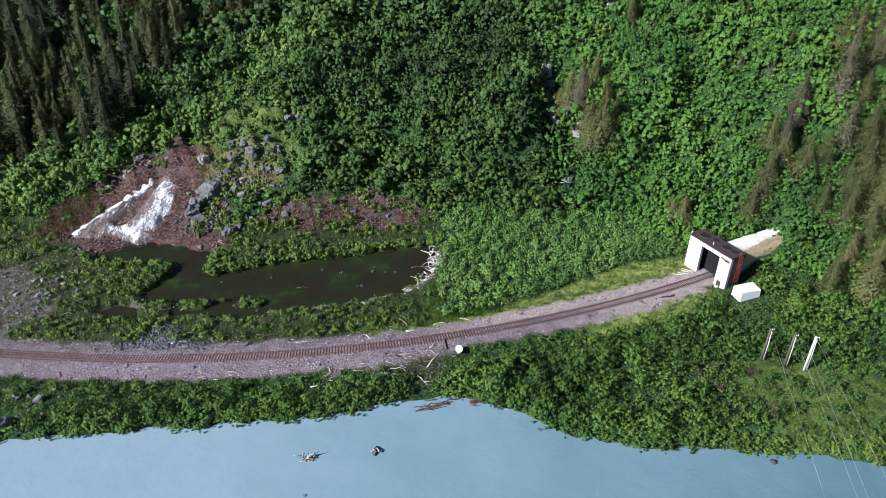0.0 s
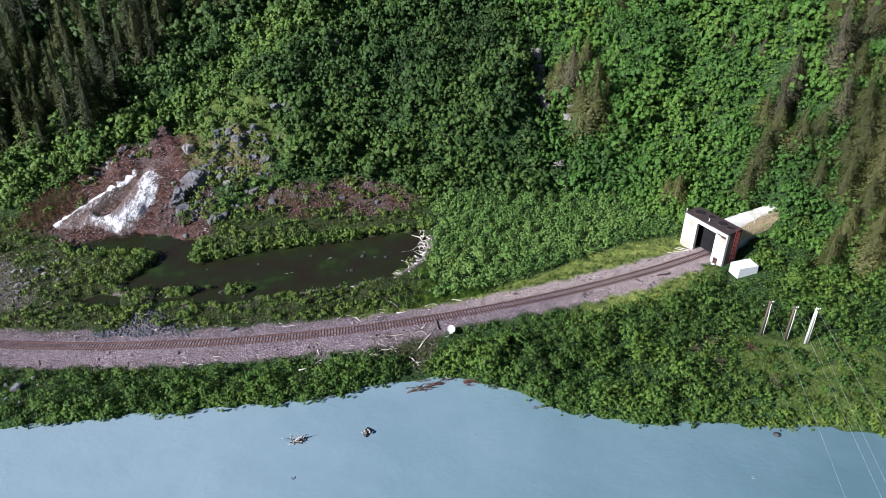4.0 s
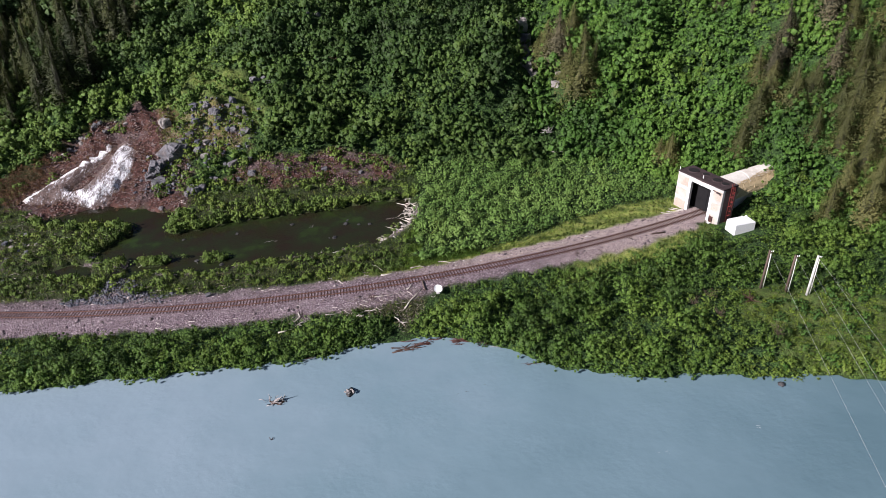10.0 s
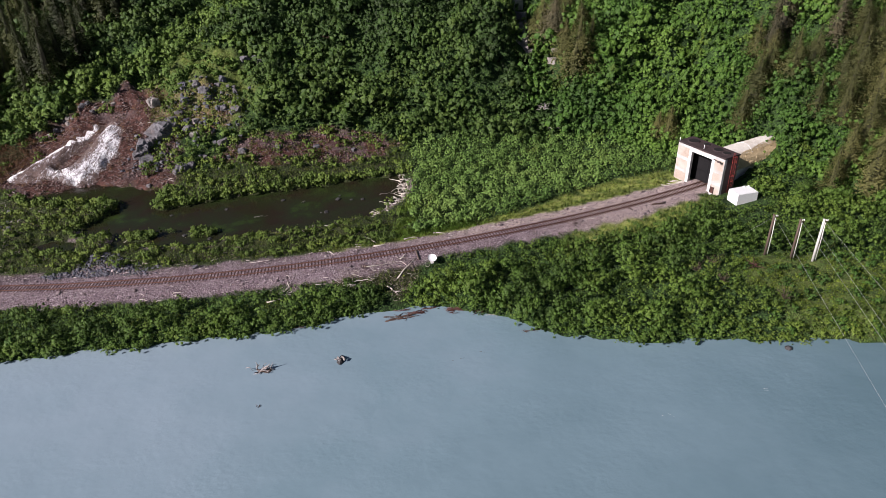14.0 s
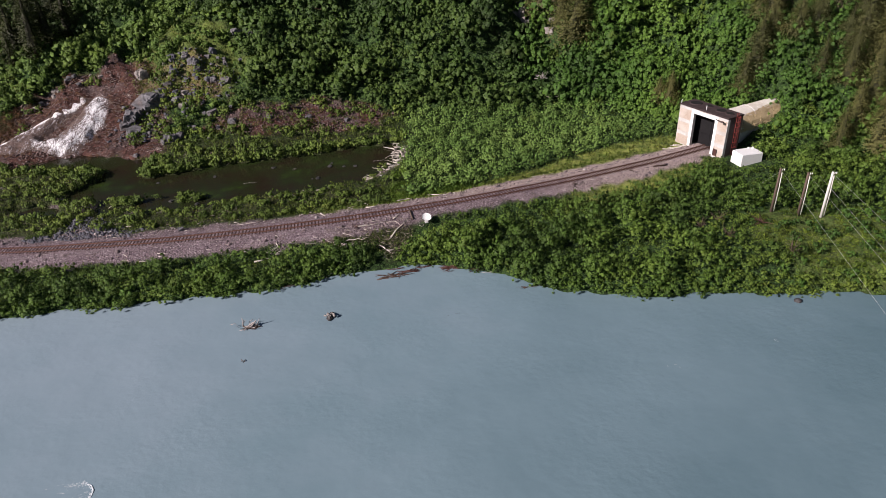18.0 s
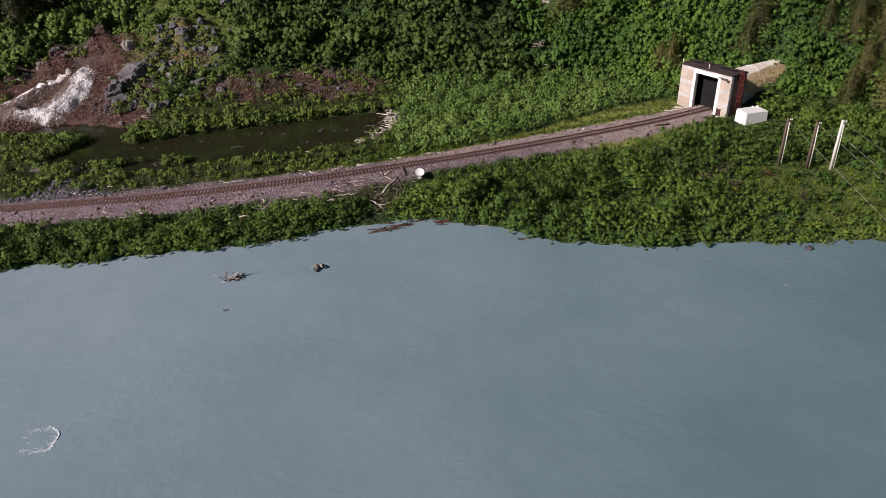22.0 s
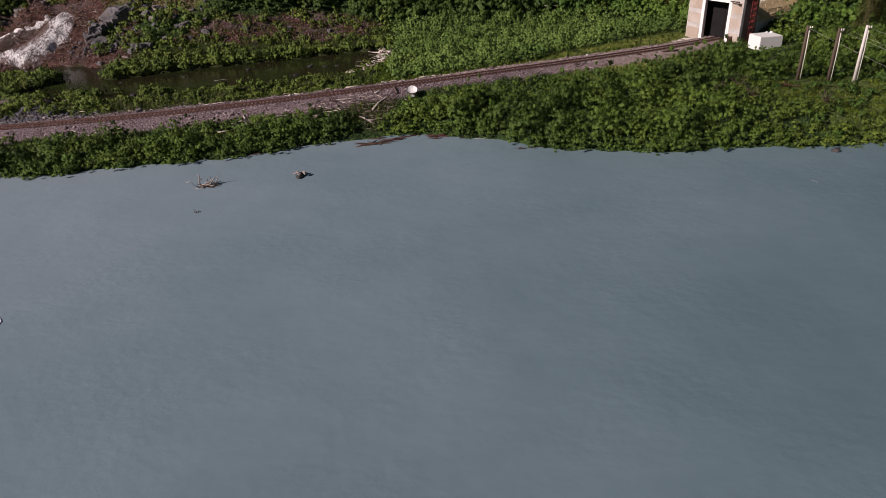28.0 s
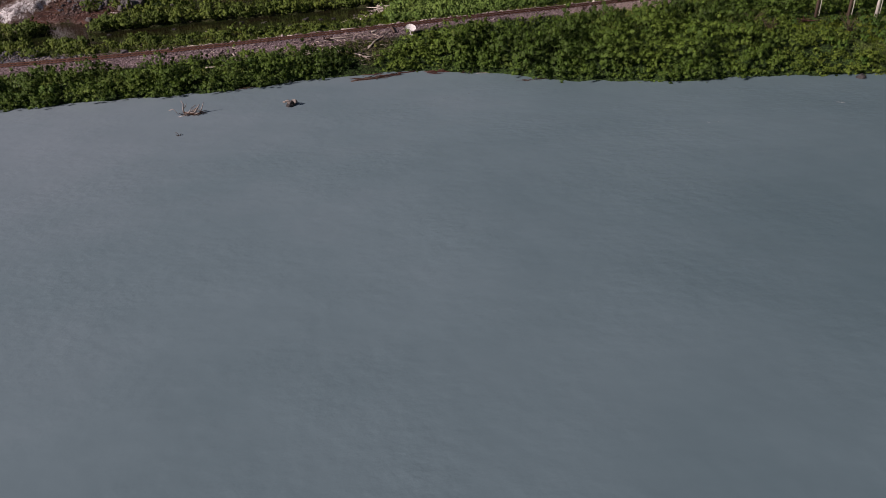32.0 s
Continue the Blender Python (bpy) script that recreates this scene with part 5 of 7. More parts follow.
# ---- dead sticks ----
def sticks(name, p, lo, hi, thick, label, seed, mat):
    """Dead sticks lying about, one mesh: three-sided tapered pieces."""
    r = np.random.RandomState(seed)
    m = len(p)
    a, L, t = r.uniform(0, 6.28, m), r.uniform(lo, hi, m), thick * r.uniform(0.5, 1.3, m)
    c = np.stack([p[:, 0], p[:, 1], land(p[:, 0], p[:, 1]) + t + r.uniform(0, 0.25, m)], 1)
    u = np.stack([np.cos(a), np.sin(a), r.uniform(-0.15, 0.3, m)], 1) * (L / 2)[:, None]
    s = np.stack([-np.sin(a), np.cos(a), 0 * a], 1) * t[:, None]
    up = np.stack([0 * a, 0 * a, t * 1.6], 1)
    v = np.stack([c - u - s, c - u + s, c - u + up, c + u - s * 0.4, c + u + s * 0.4, c + u + up * 0.4], 1)
    f = np.array([(0, 1, 4), (0, 4, 3), (1, 2, 5), (1, 5, 4), (2, 0, 3), (2, 3, 5), (0, 2, 1), (3, 4, 5)])
    me = quad_mesh(name, v.reshape(-1, 3), (f[None] + (np.arange(m) * 6)[:, None, None]).reshape(-1, 3), mat)
    return tagged(new(name, me), label, "sticks", kind="stuff")


def stick_material():
    m, nt, b = material("weathered_sticks", 0.9, 0.2)
    one = nt.nodes.new("ShaderNodeNewGeometry").outputs["Random Per Island"]
    nt.links.new(ramp(nt, one, [(0.0, (0.07, 0.045, 0.04)), (0.4, (0.20, 0.15, 0.13)), (0.75, (0.32, 0.27, 0.24)), (1.0, (0.56, 0.51, 0.46))]), b.inputs["Base Color"])
    return m


STICKS = stick_material()
p = spread_points((-118, 110, -30, 150), 1.2, 51)
p = p[(waves(p[:, 0], p[:, 1], 11, 52) > np.where(p[:, 0] < -82, -0.4, 0.1)) & (inside_distance(p[:, 0], p[:, 1], POND_EDGE) > 0.2) & (track_offset(p[:, 0], p[:, 1]) > 3)]
sticks("marsh_sticks", p, 0.6, 2.0, 0.035, "grey dead sticks strewn over the marshy flat", 53, STICKS)
p = spread_points((-110, 98, 40, 126), 1.25, 54)
off = track_offset(p[:, 0], p[:, 1])
p = p[(gravel_mask(p[:, 0], p[:, 1]) > 0.3) & (np.abs(off) > 1.8) & (waves(p[:, 0], p[:, 1], 13, 55) + 0.02 * np.abs(off) > -0.25)]
sticks("gravel_sticks", p, 0.3, 1.3, 0.05, "pale sticks and bark strewn along the gravel", 56, STICKS)
p = spread_points((-15, 97, 2, 110), 0.5, 61)
p = p[(inside_distance(p[:, 0], p[:, 1], BRUSH) < 0.4) & (land(p[:, 0], p[:, 1]) > 0.2)]
sticks("bank_sticks", p, 0.4, 1.8, 0.035, "grey brushwood and dead sticks on the bank", 62, STICKS)
p = spread_points((-30, 97, -8, 104), 0.7, 63)
room = gravel_near(p[:, 0]) - track_offset(p[:, 0], p[:, 1])
sticks("bank_sticks", p[(room > -0.6) & (room < 1.2)], 0.4, 1.6, 0.04, "grey brushwood along the edge of the gravel", 64, STICKS)
p = spread_points((-102, 149, -48, 192), 1.1, 57)
p = p[soil_mask(p[:, 0], p[:, 1]) > 0.5]
p = p[waves(p[:, 0], p[:, 1], 9, 58) > 0.35]
sticks("slide_sticks", p, 0.5, 2.0, 0.06, "broken branches strewn over the slide", 59, STICKS)


# ---- tunnel portal ----
def build_portal():
    at = pose(63.4, 136.6, 2.4, 0, 0, -61.9)
    e = thing("tunnel_portal", "weathered concrete railway tunnel portal with stained panels", "tunnel portal", at=at)
    top, left, right, deep = 8.75, -6.4, 6.3, 4.5
    o0, o1, otop = -2.4, 3.1, 7.75

    def slab(name, x0, x1, y0, y1, z0, z1, mat, label="", bevel=0.04, parent=e):
        return part(name, box(name, (x1 - x0, y1 - y0, z1 - z0), mat, ((x0 + x1) / 2, (y0 + y1) / 2, (z0 + z1) / 2), bevel), parent, label)

    for x0, x1, inner in ((left, o0, 1), (o1, right, -1)):
        pier = slab("pier", x0, x1, 0, 0.7, -0.8, top, CONCRETE, "pale weathered concrete pier")
        a, b = (x0 + 0.12, x1 - 0.75) if inner > 0 else (x0 + 0.75, x1 - 0.12)
        for z0, z1 in ((0.2, 2.3), (3.15, 5.1), (5.9, 8.1)):
            slab("panel", a, b, -0.035, 0.03, z0, z1, PANEL, "tan stained concrete panel", 0.01, pier)
        j0, j1 = (x1 - 0.7, x1 - 0.02) if inner > 0 else (x0 + 0.02, x0 + 0.7)
        slab("jamb", j0, j1, -0.08, 0.05, -0.3, otop, WHITE, "whitewashed jamb", 0.02, pier)
    slab("lintel", o0, o1, 0, 0.7, otop, top, CONCRETE, "pale concrete lintel")
    slab("lintel_band", o0 - 0.7, o1 + 0.7, -0.09, 0.0, otop, otop + 0.75, WHITE, "whitewashed band", 0.02)
    slab("side_wall", left, left + 0.6, 0.7, deep, -0.8, top, DARKWALL, "dark brown side wall")
    side = slab("side_wall", right - 0.6, right, 0.7, deep, -0.8, top, DARKWALL, "dark brown side wall")
    slab("back_wall", left + 0.6, -4.0, deep - 0.6, deep, -0.8, top, DARKWALL)
    slab("back_wall", 4.0, right - 0.6, deep - 0.6, deep, -0.8, top, DARKWALL)
    slab("back_lintel", -4.0, 4.0, deep - 0.6, deep, 7.7, top, DARKWALL)
    roof = slab("roof", left - 0.12, right + 0.12, -0.12, deep + 0.15, top, top + 0.32, ROOFING, "dark brown roof slab", 0.05)
    for x, y, rad in ((-4.2, 2.3, 1.25), (-1.2, 2.9, 0.75), (2.3, 2.5, 1.05), (4.6, 2.4, 0.85)):
        bm = bmesh.new()
        bmesh.ops.create_cone(bm, cap_ends=True, segments=20, radius1=rad + 0.12, radius2=rad, depth=0.14, matrix=Matrix.Translation((x, y, top + 0.39)))
        hatch = part("roof_hatch", done(bm, "roof_hatch", ROOFING), roof)
        # black disc on the curb, painted for the dark of an opening
        bm = bmesh.new()
        bmesh.ops.create_cone(bm, cap_ends=True, segments=20, radius1=rad * 0.92, radius2=rad * 0.92, depth=0.03, matrix=Matrix.Translation((x, y, top + 0.475)))
        part("hatch_dark", done(bm, "hatch_dark", NEARBLACK), hatch, "black disc for the dark inside a round hatch")
    for x, y, h in ((left + 0.15, 0.1, 0.8), (0.1, 0.5, 0.9)):
        part("roof_pipe", tube("roof_pipe", [(x, y, top + 0.25), (x, y, top + 0.32 + h)], [0.07, 0.07], WHITE), roof, "thin white roof pipe")
    # near-black door leaves, widened to stand in for the tunnel's dark inside
    for x0, x1 in ((o0 - 2.5, 0.37), (0.43, o1 + 2.0)):
        leaf = slab("door_leaf", x0, x1, 2.7, 2.85, 0.35, otop - 0.02, TUNNELDARK, "near-black door leaf giving the dark of the open tunnel", 0.02)
        for z in (0.5, 2.9, 5.3, 7.6):
            slab("door_rail", x0 + 0.05, x1 - 0.05, 2.62, 2.7, z, z + 0.16, TUNNELDARK, "", 0.01, leaf)
    # lamp bracket over the right-hand pier
    bracket = part("lamp_bracket", tube("lamp_bracket", [(3.9, 0.02, 7.9), (3.9, -0.8, 8.3), (5.4, -1.0, 8.3)], [0.09, 0.09, 0.08], DARKWALL), e, "steel lamp bracket")
    part("lamp_head", box("lamp_head", (0.7, 0.4, 0.28), DARKWALL, (5.6, -1.0, 8.25), 0.05), bracket)
    # small red-brown slab low on the right-hand pier, coloured as a dark recess
    hatch = slab("recess_slab", 3.95, 4.75, -0.06, 0.02, 0.3, 1.75, REDWOOD, "dark red-brown slab that stands for a recess", 0.02)
    slab("recess_edge", 3.8, 3.95, -0.09, 0.02, 0.2, 1.85, NEARBLACK, "", 0.01, hatch)
    slab("recess_edge", 4.75, 4.9, -0.09, 0.02, 0.2, 1.85, NEARBLACK, "", 0.01, hatch)
    slab("footing", 3.1, 4.6, -0.75, 0.0, -0.6, 0.25, WHITE, "white concrete footing", 0.06)
    # red ladder with hoops on the side wall
    ladder = thing_part("ladder", e, "red steel ladder with safety hoops")
    for y in (2.3, 2.85):
        part("stile", tube("stile", [(right + 0.16, y, 0.2), (right + 0.16, y, top + 1.1)], [0.045, 0.045], RED, 5), ladder)
    rung = tube("rung", [(right + 0.16, 2.3, 0), (right + 0.16, 2.85, 0)], [0.03, 0.03], RED, 5)
    for k in range(25):
        part("rung", rung, ladder, at=Matrix.Translation((0, 0, 0.5 + k * 0.36)))
    hoop = tube("hoop", [(right + 0.16 + 0.75 * math.sin(a), 2.57 - 0.42 * math.cos(a), 0) for a in np.linspace(0, math.pi, 9)], [0.04] * 9, RED, 5)
    for k in range(7):
        part("hoop", hoop, ladder, at=Matrix.Translation((0, 0, 2.4 + k * 1.1)))
    for a in (0.9, 1.57, 2.2):
        x, y = right + 0.16 + 0.75 * math.sin(a), 2.57 - 0.42 * math.cos(a)
        part("cage_strap", tube("cage_strap", [(x, y, 2.4), (x, y, 9.0)], [0.025, 0.025], RED, 4), ladder)
    return e


def thing_part(name, parent, label=""):
    """A part that holds further pieces: a small mesh of its own that they hang on."""
    return part(name, box(name, (0.06, 0.66, 0.06), RED, (6.46, 2.57, 9.0), 0.01), parent, label)


build_portal()


def build_lining():
    """The arched concrete lining behind the portal, running into the hillside."""
    at = pose(63.4, 136.6, 2.4, 0, 0, -61.9)
    e = thing("tunnel_lining", "pale concrete tunnel lining with dead grass, running into the slope", "tunnel", at=at)
    prof = []
    for r in (3.05, 2.65):
        ring = [(r, -1.0)] + [(r * math.cos(a), 4.5 + r * math.sin(a) * 0.98) for a in np.linspace(0, math.pi, 17)] + [(-r, -1.0)]
        prof.append(ring)
    outer, inner = prof
    loop = outer + inner[::-1]
    verts, faces, n = [], [], len(loop)
    ys = [4.5, 6, 9, 12, 15, 18, 21, 25]
    for y in ys:
        verts += [(x + 0.0009 * (y - 6) ** 2, y, z) for x, z in loop]
    for i in range(len(ys) - 1):
        for k in range(n):
            a, b = i * n + k, i * n + (k + 1) % n
            faces.append((a, b, b + n, a + n))
    part("arch", mesh_from("arch", verts, faces, LINING, False), e, "pale weathered concrete arch")
    # near-black wall, added unseen to close the tunnel in darkness
    part("dark_end", box("dark_end", (6.0, 0.3, 8.0), NEARBLACK, (0.3, 24.8, 3.4)), e)
    for y in (14.0,):
        part("joint_band", mesh_from("joint_band", *band(3.04, y, 0.06), WHITE), e)
    # dead grass that hangs over the flank
    rng = np.random.RandomState(3)
    tufts = []
    for cl_i in range(900):
        y, a = 8.0 + 16 * rng.uniform(0, 1) ** 0.6, rng.uniform(-0.3, 0.85)
        a += 0.5 * max(0.0, (y - 13) / 11)
        c = np.array((3.07 * math.cos(a) + 0.0009 * (y - 6) ** 2, y, 4.5 + 3.0 * math.sin(a)))
        cl = blade_clump(200 + cl_i, 9, 0.8, 0.07, 0.25)
        cl = cl * (1, 1, 1)
        out = np.array((math.cos(a), 0, math.sin(a) * 0.3))
        v = c + cl[..., :1] * np.array((0.2, 0, 0)) + cl[..., 1:2] * np.array((0, 1, 0)) + cl[..., 2:3] * (out * 0.35 + np.array((0, 0.1, -0.75)))
        tufts.append(v.reshape(-1, 3))
    v = np.concatenate(tufts)
    tagged(part("dead_grass", quad_mesh("dead_grass", v, np.arange(len(v)).reshape(-1, 4), DRYGRASS), e), "straw-coloured dead grass", kind="stuff")


def band(r, y, half):
    verts, faces = [], []
    arc = np.linspace(0, math.pi, 17)
    for yy in (y - half, y + half):
        for rr in (r, r + 0.06):
            verts += [(rr * math.cos(a) + 0.0009 * (y - 6) ** 2, yy, 4.5 + rr * math.sin(a) * 0.98) for a in arc]
    n = len(arc)
    for k in range(n - 1):
        for a, b in ((0, 1), (1, 3), (3, 2), (2, 0)):
            faces.append((a * n + k, a * n + k + 1, b * n + k + 1, b * n + k))
    return verts, faces


build_lining()


def build_shelter():
    e = thing("utility_shelter", "white painted metal shelter half sunk in bushes by the portal", "shelter", at=pose(70.5, 128.5, 2.5, 0, 0, 19))
    bm = bmesh.new()
    outline = [(-2.7, -1.3), (2.85, -1.3), (2.85, 1.5), (1.9, 1.9), (-2.7, 1.7)]
    low = [bm.verts.new((x, y, -1.0)) for x, y in outline]
    high = [bm.verts.new((x * 0.98, y * 0.97, 2.6 - 0.06 * (x + 2.7) + (0.2 if y > 0 else 0))) for x, y in outline]
    n = len(outline)
    for k in range(n):
        bm.faces.new((low[k], low[(k + 1) % n], high[(k + 1) % n], high[k]))
    bm.faces.new(high)
    bm.faces.new(low[::-1])
    bmesh.ops.bevel(bm, geom=bm.edges[:], offset=0.06, segments=2, affect="EDGES")
    part("body", done(bm, "body", WHITE), e)
    for x, y, s in ((1.4, 1.5, 0.3), (2.3, 1.2, 0.36)):
        part("roof_vent", box("roof_vent", (s, s, s * 1.6), WHITE, (x, y, 2.5), 0.05), e, "stubby white vent")
    part("skirt", box("skirt", (5.2, 0.12, 0.5), STEEL, (0.0, -1.36, -0.4), 0.02), e)


build_shelter()


def build_dish():
    e = thing("satellite_dish", "large white satellite dish on a short post beside the track", "satellite dish", at=pose(3.58, 107.98, land_at(3.58, 107.98), 0, 0, 12))
    verts, faces = [], []
    seg, rings = 28, 6
    for back in (0, 1):
        for r in range(rings + 1):
            f = r / rings
            for k in range(seg):
                a = 2 * math.pi * k / seg
                verts.append((0.82 * f * math.cos(a), 0.82 * f * math.sin(a), 0.22 * f * f - back * 0.05))
    for back in (0, 1):
        o = back * (rings + 1) * seg
        for r in range(rings):
            for k in range(seg):
                a, b = o + r * seg + k, o + r * seg + (k + 1) % seg
                q = (a, b, b + seg, a + seg)
                faces.append(q[::-1] if not back else q)
    o = (rings + 1) * seg
    for k in range(seg):
        a, b = rings * seg + k, rings * seg + (k + 1) % seg
        faces.append((a, b, b + o, a + o))
    tilt = pose(0, -0.14, 4.01 - land_at(3.58, 107.98), 29, 0, 0)
    dish = part("reflector", mesh_from("reflector", verts, faces, WHITE, True), e, "white dished reflector", tilt)
    for a in (0.5, 2.6, 4.7):
        part("feed_strut", tube("feed_strut", [(0.75 * math.cos(a), 0.75 * math.sin(a), 0.2), (0, 0, 0.75)], [0.015, 0.012], STEEL, 5), dish)
    part("feed_horn", tube("feed_horn", [(0, 0, 0.66), (0, 0, 0.82)], [0.05, 0.06], STEEL, 8), dish)
    part("post", tube("post", [(0, 0, -0.3), (0, 0.02, 0.9)], [0.07, 0.07], STEEL, 8), e)
    part("base", box("base", (0.6, 0.6, 0.25), CONCRETE, (0, 0, 0.06), 0.04), e)


build_dish()


# ---- poles and cables ----
POLES = [(65.05, 106.0, 11.2, POLE, "dark wooden utility pole with a pale conduit"), (69.2, 104.5, 10.9, POLE, "dark leaning wooden utility pole with a pale conduit"),
         (72.6, 103.2, 11.4, PALEPOLE, "pale grey weathered utility pole with a conduit")]
for n, (x, y, top, mat, label) in enumerate(POLES):
    z = land_at(x, y)
    e = thing("utility_pole", label, "utility pole", "utility poles", at=pose(x, y, z))
    h = top - z
    part("shaft", tube("shaft", [(0, 0, -0.8), (0, 0, h * 0.5), (0, 0, h)], [0.25, 0.22, 0.19], mat, 9), e)
    part("conduit", tube("conduit", [(0.42, -0.12, 0.2), (0.40, -0.12, h * 0.55), (0.30, -0.1, h - 0.7)], [0.075] * 3, PALEPOLE, 7), e, "pale cable conduit")
    for k in range(5):
        part("clamp", box("clamp", (0.5, 0.1, 0.08), STEEL, (0.2, -0.1, 0.9 + k * (h - 1.8) / 4), 0.01), e)
    part("crossarm", box("crossarm", (0.75, 0.12, 0.14), DARKWOOD, (0.36, -0.05, h - 0.45), 0.01), e)
    for s in (0.35, 0.66):
        part("insulator", tube("insulator", [(s, -0.05, h - 0.4), (s, -0.05, h - 0.3), (s, -0.05, h - 0.2), (s, -0.05, h - 0.1)], [0.05, 0.085, 0.06, 0.08], WHITE, 8), e, "pale insulator")
SPANS = [(65.05, 106.0, 10.9, 40, 20.0), (69.2, 104.5, 10.6, 45, 20.5), (70.9, 103.8, 10.4, 46.5, 20.2), (72.6, 103.2, 11.1, 53, 21.0)]
for x, y, z, fx, fz in SPANS:
    pts = []
    for k in range(31):
        s = k / 30 * 2.2
        pts.append((x + (fx - x) * s, y - y * s, z + (fz - z) * s - 4 * 2.0 * (s / 2.2) * (1 - s / 2.2)))
    me = tube("power_cable", pts, [0.013] * len(pts), CABLE, 5)
    tagged(new("power_cable", me), "thin bright power cable spanning the river from a pole", "cable", "power cables")
for (x, y, top, _, _), (ax, ay) in zip(POLES, ((61.0, 112.0), (78.0, 112.0), (80.0, 99.0))):
    me = tube("guy_wire", [(x, y, top - 0.6), ((x + ax) / 2, (y + ay) / 2, (top + land_at(ax, ay)) / 2 - 0.4), (ax, ay, land_at(ax, ay))], [0.006] * 3, CABLE, 4)
    tagged(new("guy_wire", me), "thin steel guy wire from a pole to the bank", "wire", "guy wires")


# ---- snow and boulders of the slide ----
SNOW_EDGE = [(-99.8, 156.4), (-95.6, 165.4), (-89.2, 173.2), (-85.2, 179.6), (-82.0, 181.0), (-77.4, 178.2), (-75.0, 174.0), (-74.4, 167.3), (-75.6, 162.0), (-77.6, 153.9), (-82.6, 154.0), (-87.0, 155.6),
             (-92.5, 155.2), (-96.9, 155.0)]


def build_snow():
    xs, ys = np.arange(-102, -72, 0.45), np.arange(151, 184, 0.45)
    gx, gy = np.meshgrid(xs, ys)
    d = inside_distance(gx, gy, SNOW_EDGE) + 0.8 * waves(gx, gy, 4, 101)
    thick = 1.5 * smooth_step(-d, 0.0, 3.5) + (0.14 * waves(gx, gy, 5, 102) + 0.10 * waves(gx, gy, 1.7, 103)) * smooth_step(-d, 0.3, 2)
    hollow = 1 - smooth_step(line_distance(gx, gy, [(-83, 177), (-85, 168), (-87, 162)]), 0.5, 3.8)
    z = land(gx, gy) + thick - 1.5 * hollow * smooth_step(-d, 0.5, 3) - 0.12
    white = np.minimum(line_distance(gx, gy, [(-99, 156.8), (-94.6, 164.4), (-88.6, 172.2), (-85.5, 178)]) - 1.15, line_distance(gx, gy, [(-78.5, 176), (-77, 169), (-79, 162), (-82, 156.5)]) - 2.3)
    white = np.minimum(white, line_distance(gx, gy, [(-80, 157.2), (-88, 158.4)]) - 1.2)
    # earth on the snow; the hollow's extra darkness also paints its shade
    dirt_and_shade = 0.02 - 0.46 * (1 - smooth_step(line_distance(gx, gy, [(-99, 156.8), (-94.6, 164.4), (-88.6, 172.2), (-85.5, 178)]), 1.2, 2.3)) + 0.34 * smooth_step(white, -0.8, 1.6) - 0.10 * (1 - smooth_step(white, -1.2, 0.2)) + 0.2 * hollow * (gy > 160)
    n = len(xs)
    keep = []
    for j in range(len(ys) - 1):
        for i in range(n - 1):
            if d[j:j + 2, i:i + 2].min() < 0.2:
                keep.append((j * n + i, j * n + i + 1, (j + 1) * n + i + 1, (j + 1) * n + i))
    used = sorted({v for q in keep for v in q})
    back = {v: k for k, v in enumerate(used)}
    verts = np.stack([gx.ravel(), gy.ravel(), z.ravel()], 1)[used]
    me = quad_mesh("snow_patch", verts, np.array([[back[v] for v in q] for q in keep]), SNOW)
    me.polygons.foreach_set("use_smooth", np.ones(len(keep), bool))
    a = me.attributes.new("dirt_and_shade", "FLOAT", "POINT")
    a.data.foreach_set("value", dirt_and_shade.ravel()[used].astype(np.float32))
    tagged(new("snow_patch", me), "dirty remnant of avalanche snow streaked with earth and twigs", "snow", kind="structure")
    r = np.random.RandomState(31)
    p = spread_points((-100, 152, -73, 182), 0.5, 32)
    dd = inside_distance(p[:, 0], p[:, 1], SNOW_EDGE)
    w = np.minimum(line_distance(p[:, 0], p[:, 1], [(-99, 156.5), (-95, 164), (-89, 172), (-85.5, 178)]), line_distance(p[:, 0], p[:, 1], [(-78.5, 176), (-77, 169), (-79, 162), (-82, 156.5)]) - 1.3)
    p = p[(dd < 0.3) & ((w > 0.5) | (r.uniform(0, 1, len(p)) < 0.15)) & (r.uniform(0, 1, len(p)) < 0.4)]
    m, verts = len(p), []
    ang, L = r.uniform(0, 6.28, m), r.uniform(0.3, 1.3, m)
    h = land(p[:, 0], p[:, 1]) + 1.15
    for k in range(m):
        u = np.array((math.cos(ang[k]), math.sin(ang[k]), r.uniform(-0.3, 0.4)))
        s = np.array((-math.sin(ang[k]), math.cos(ang[k]), 0)) * r.uniform(0.03, 0.09)
        c = np.array((p[k, 0], p[k, 1], h[k]))
        verts += [c - u * L[k] * 0.5 - s, c - u * L[k] * 0.5 + s, c + u * L[k] * 0.5 + s + (0, 0, 0.05), c + u * L[k] * 0.5 - s + (0, 0, 0.05)]
    me = quad_mesh("broken_branches", np.array(verts), np.arange(len(verts)).reshape(-1, 4), loose_wood())
    tagged(new("broken_branches", me), "broken branches and bark strewn over the snow", "branches", kind="stuff")


def loose_wood():
    m, nt, b = material("broken_wood", 0.9, 0.2)
    one = nt.nodes.new("ShaderNodeNewGeometry").outputs["Random Per Island"]
    c = ramp(nt, one, [(0.0, (0.04, 0.025, 0.02)), (0.5, (0.14, 0.09, 0.07)), (0.85, (0.30, 0.24, 0.20)), (1.0, (0.55, 0.50, 0.45))])
    nt.links.new(c, b.inputs["Base Color"])
    return m


build_snow()


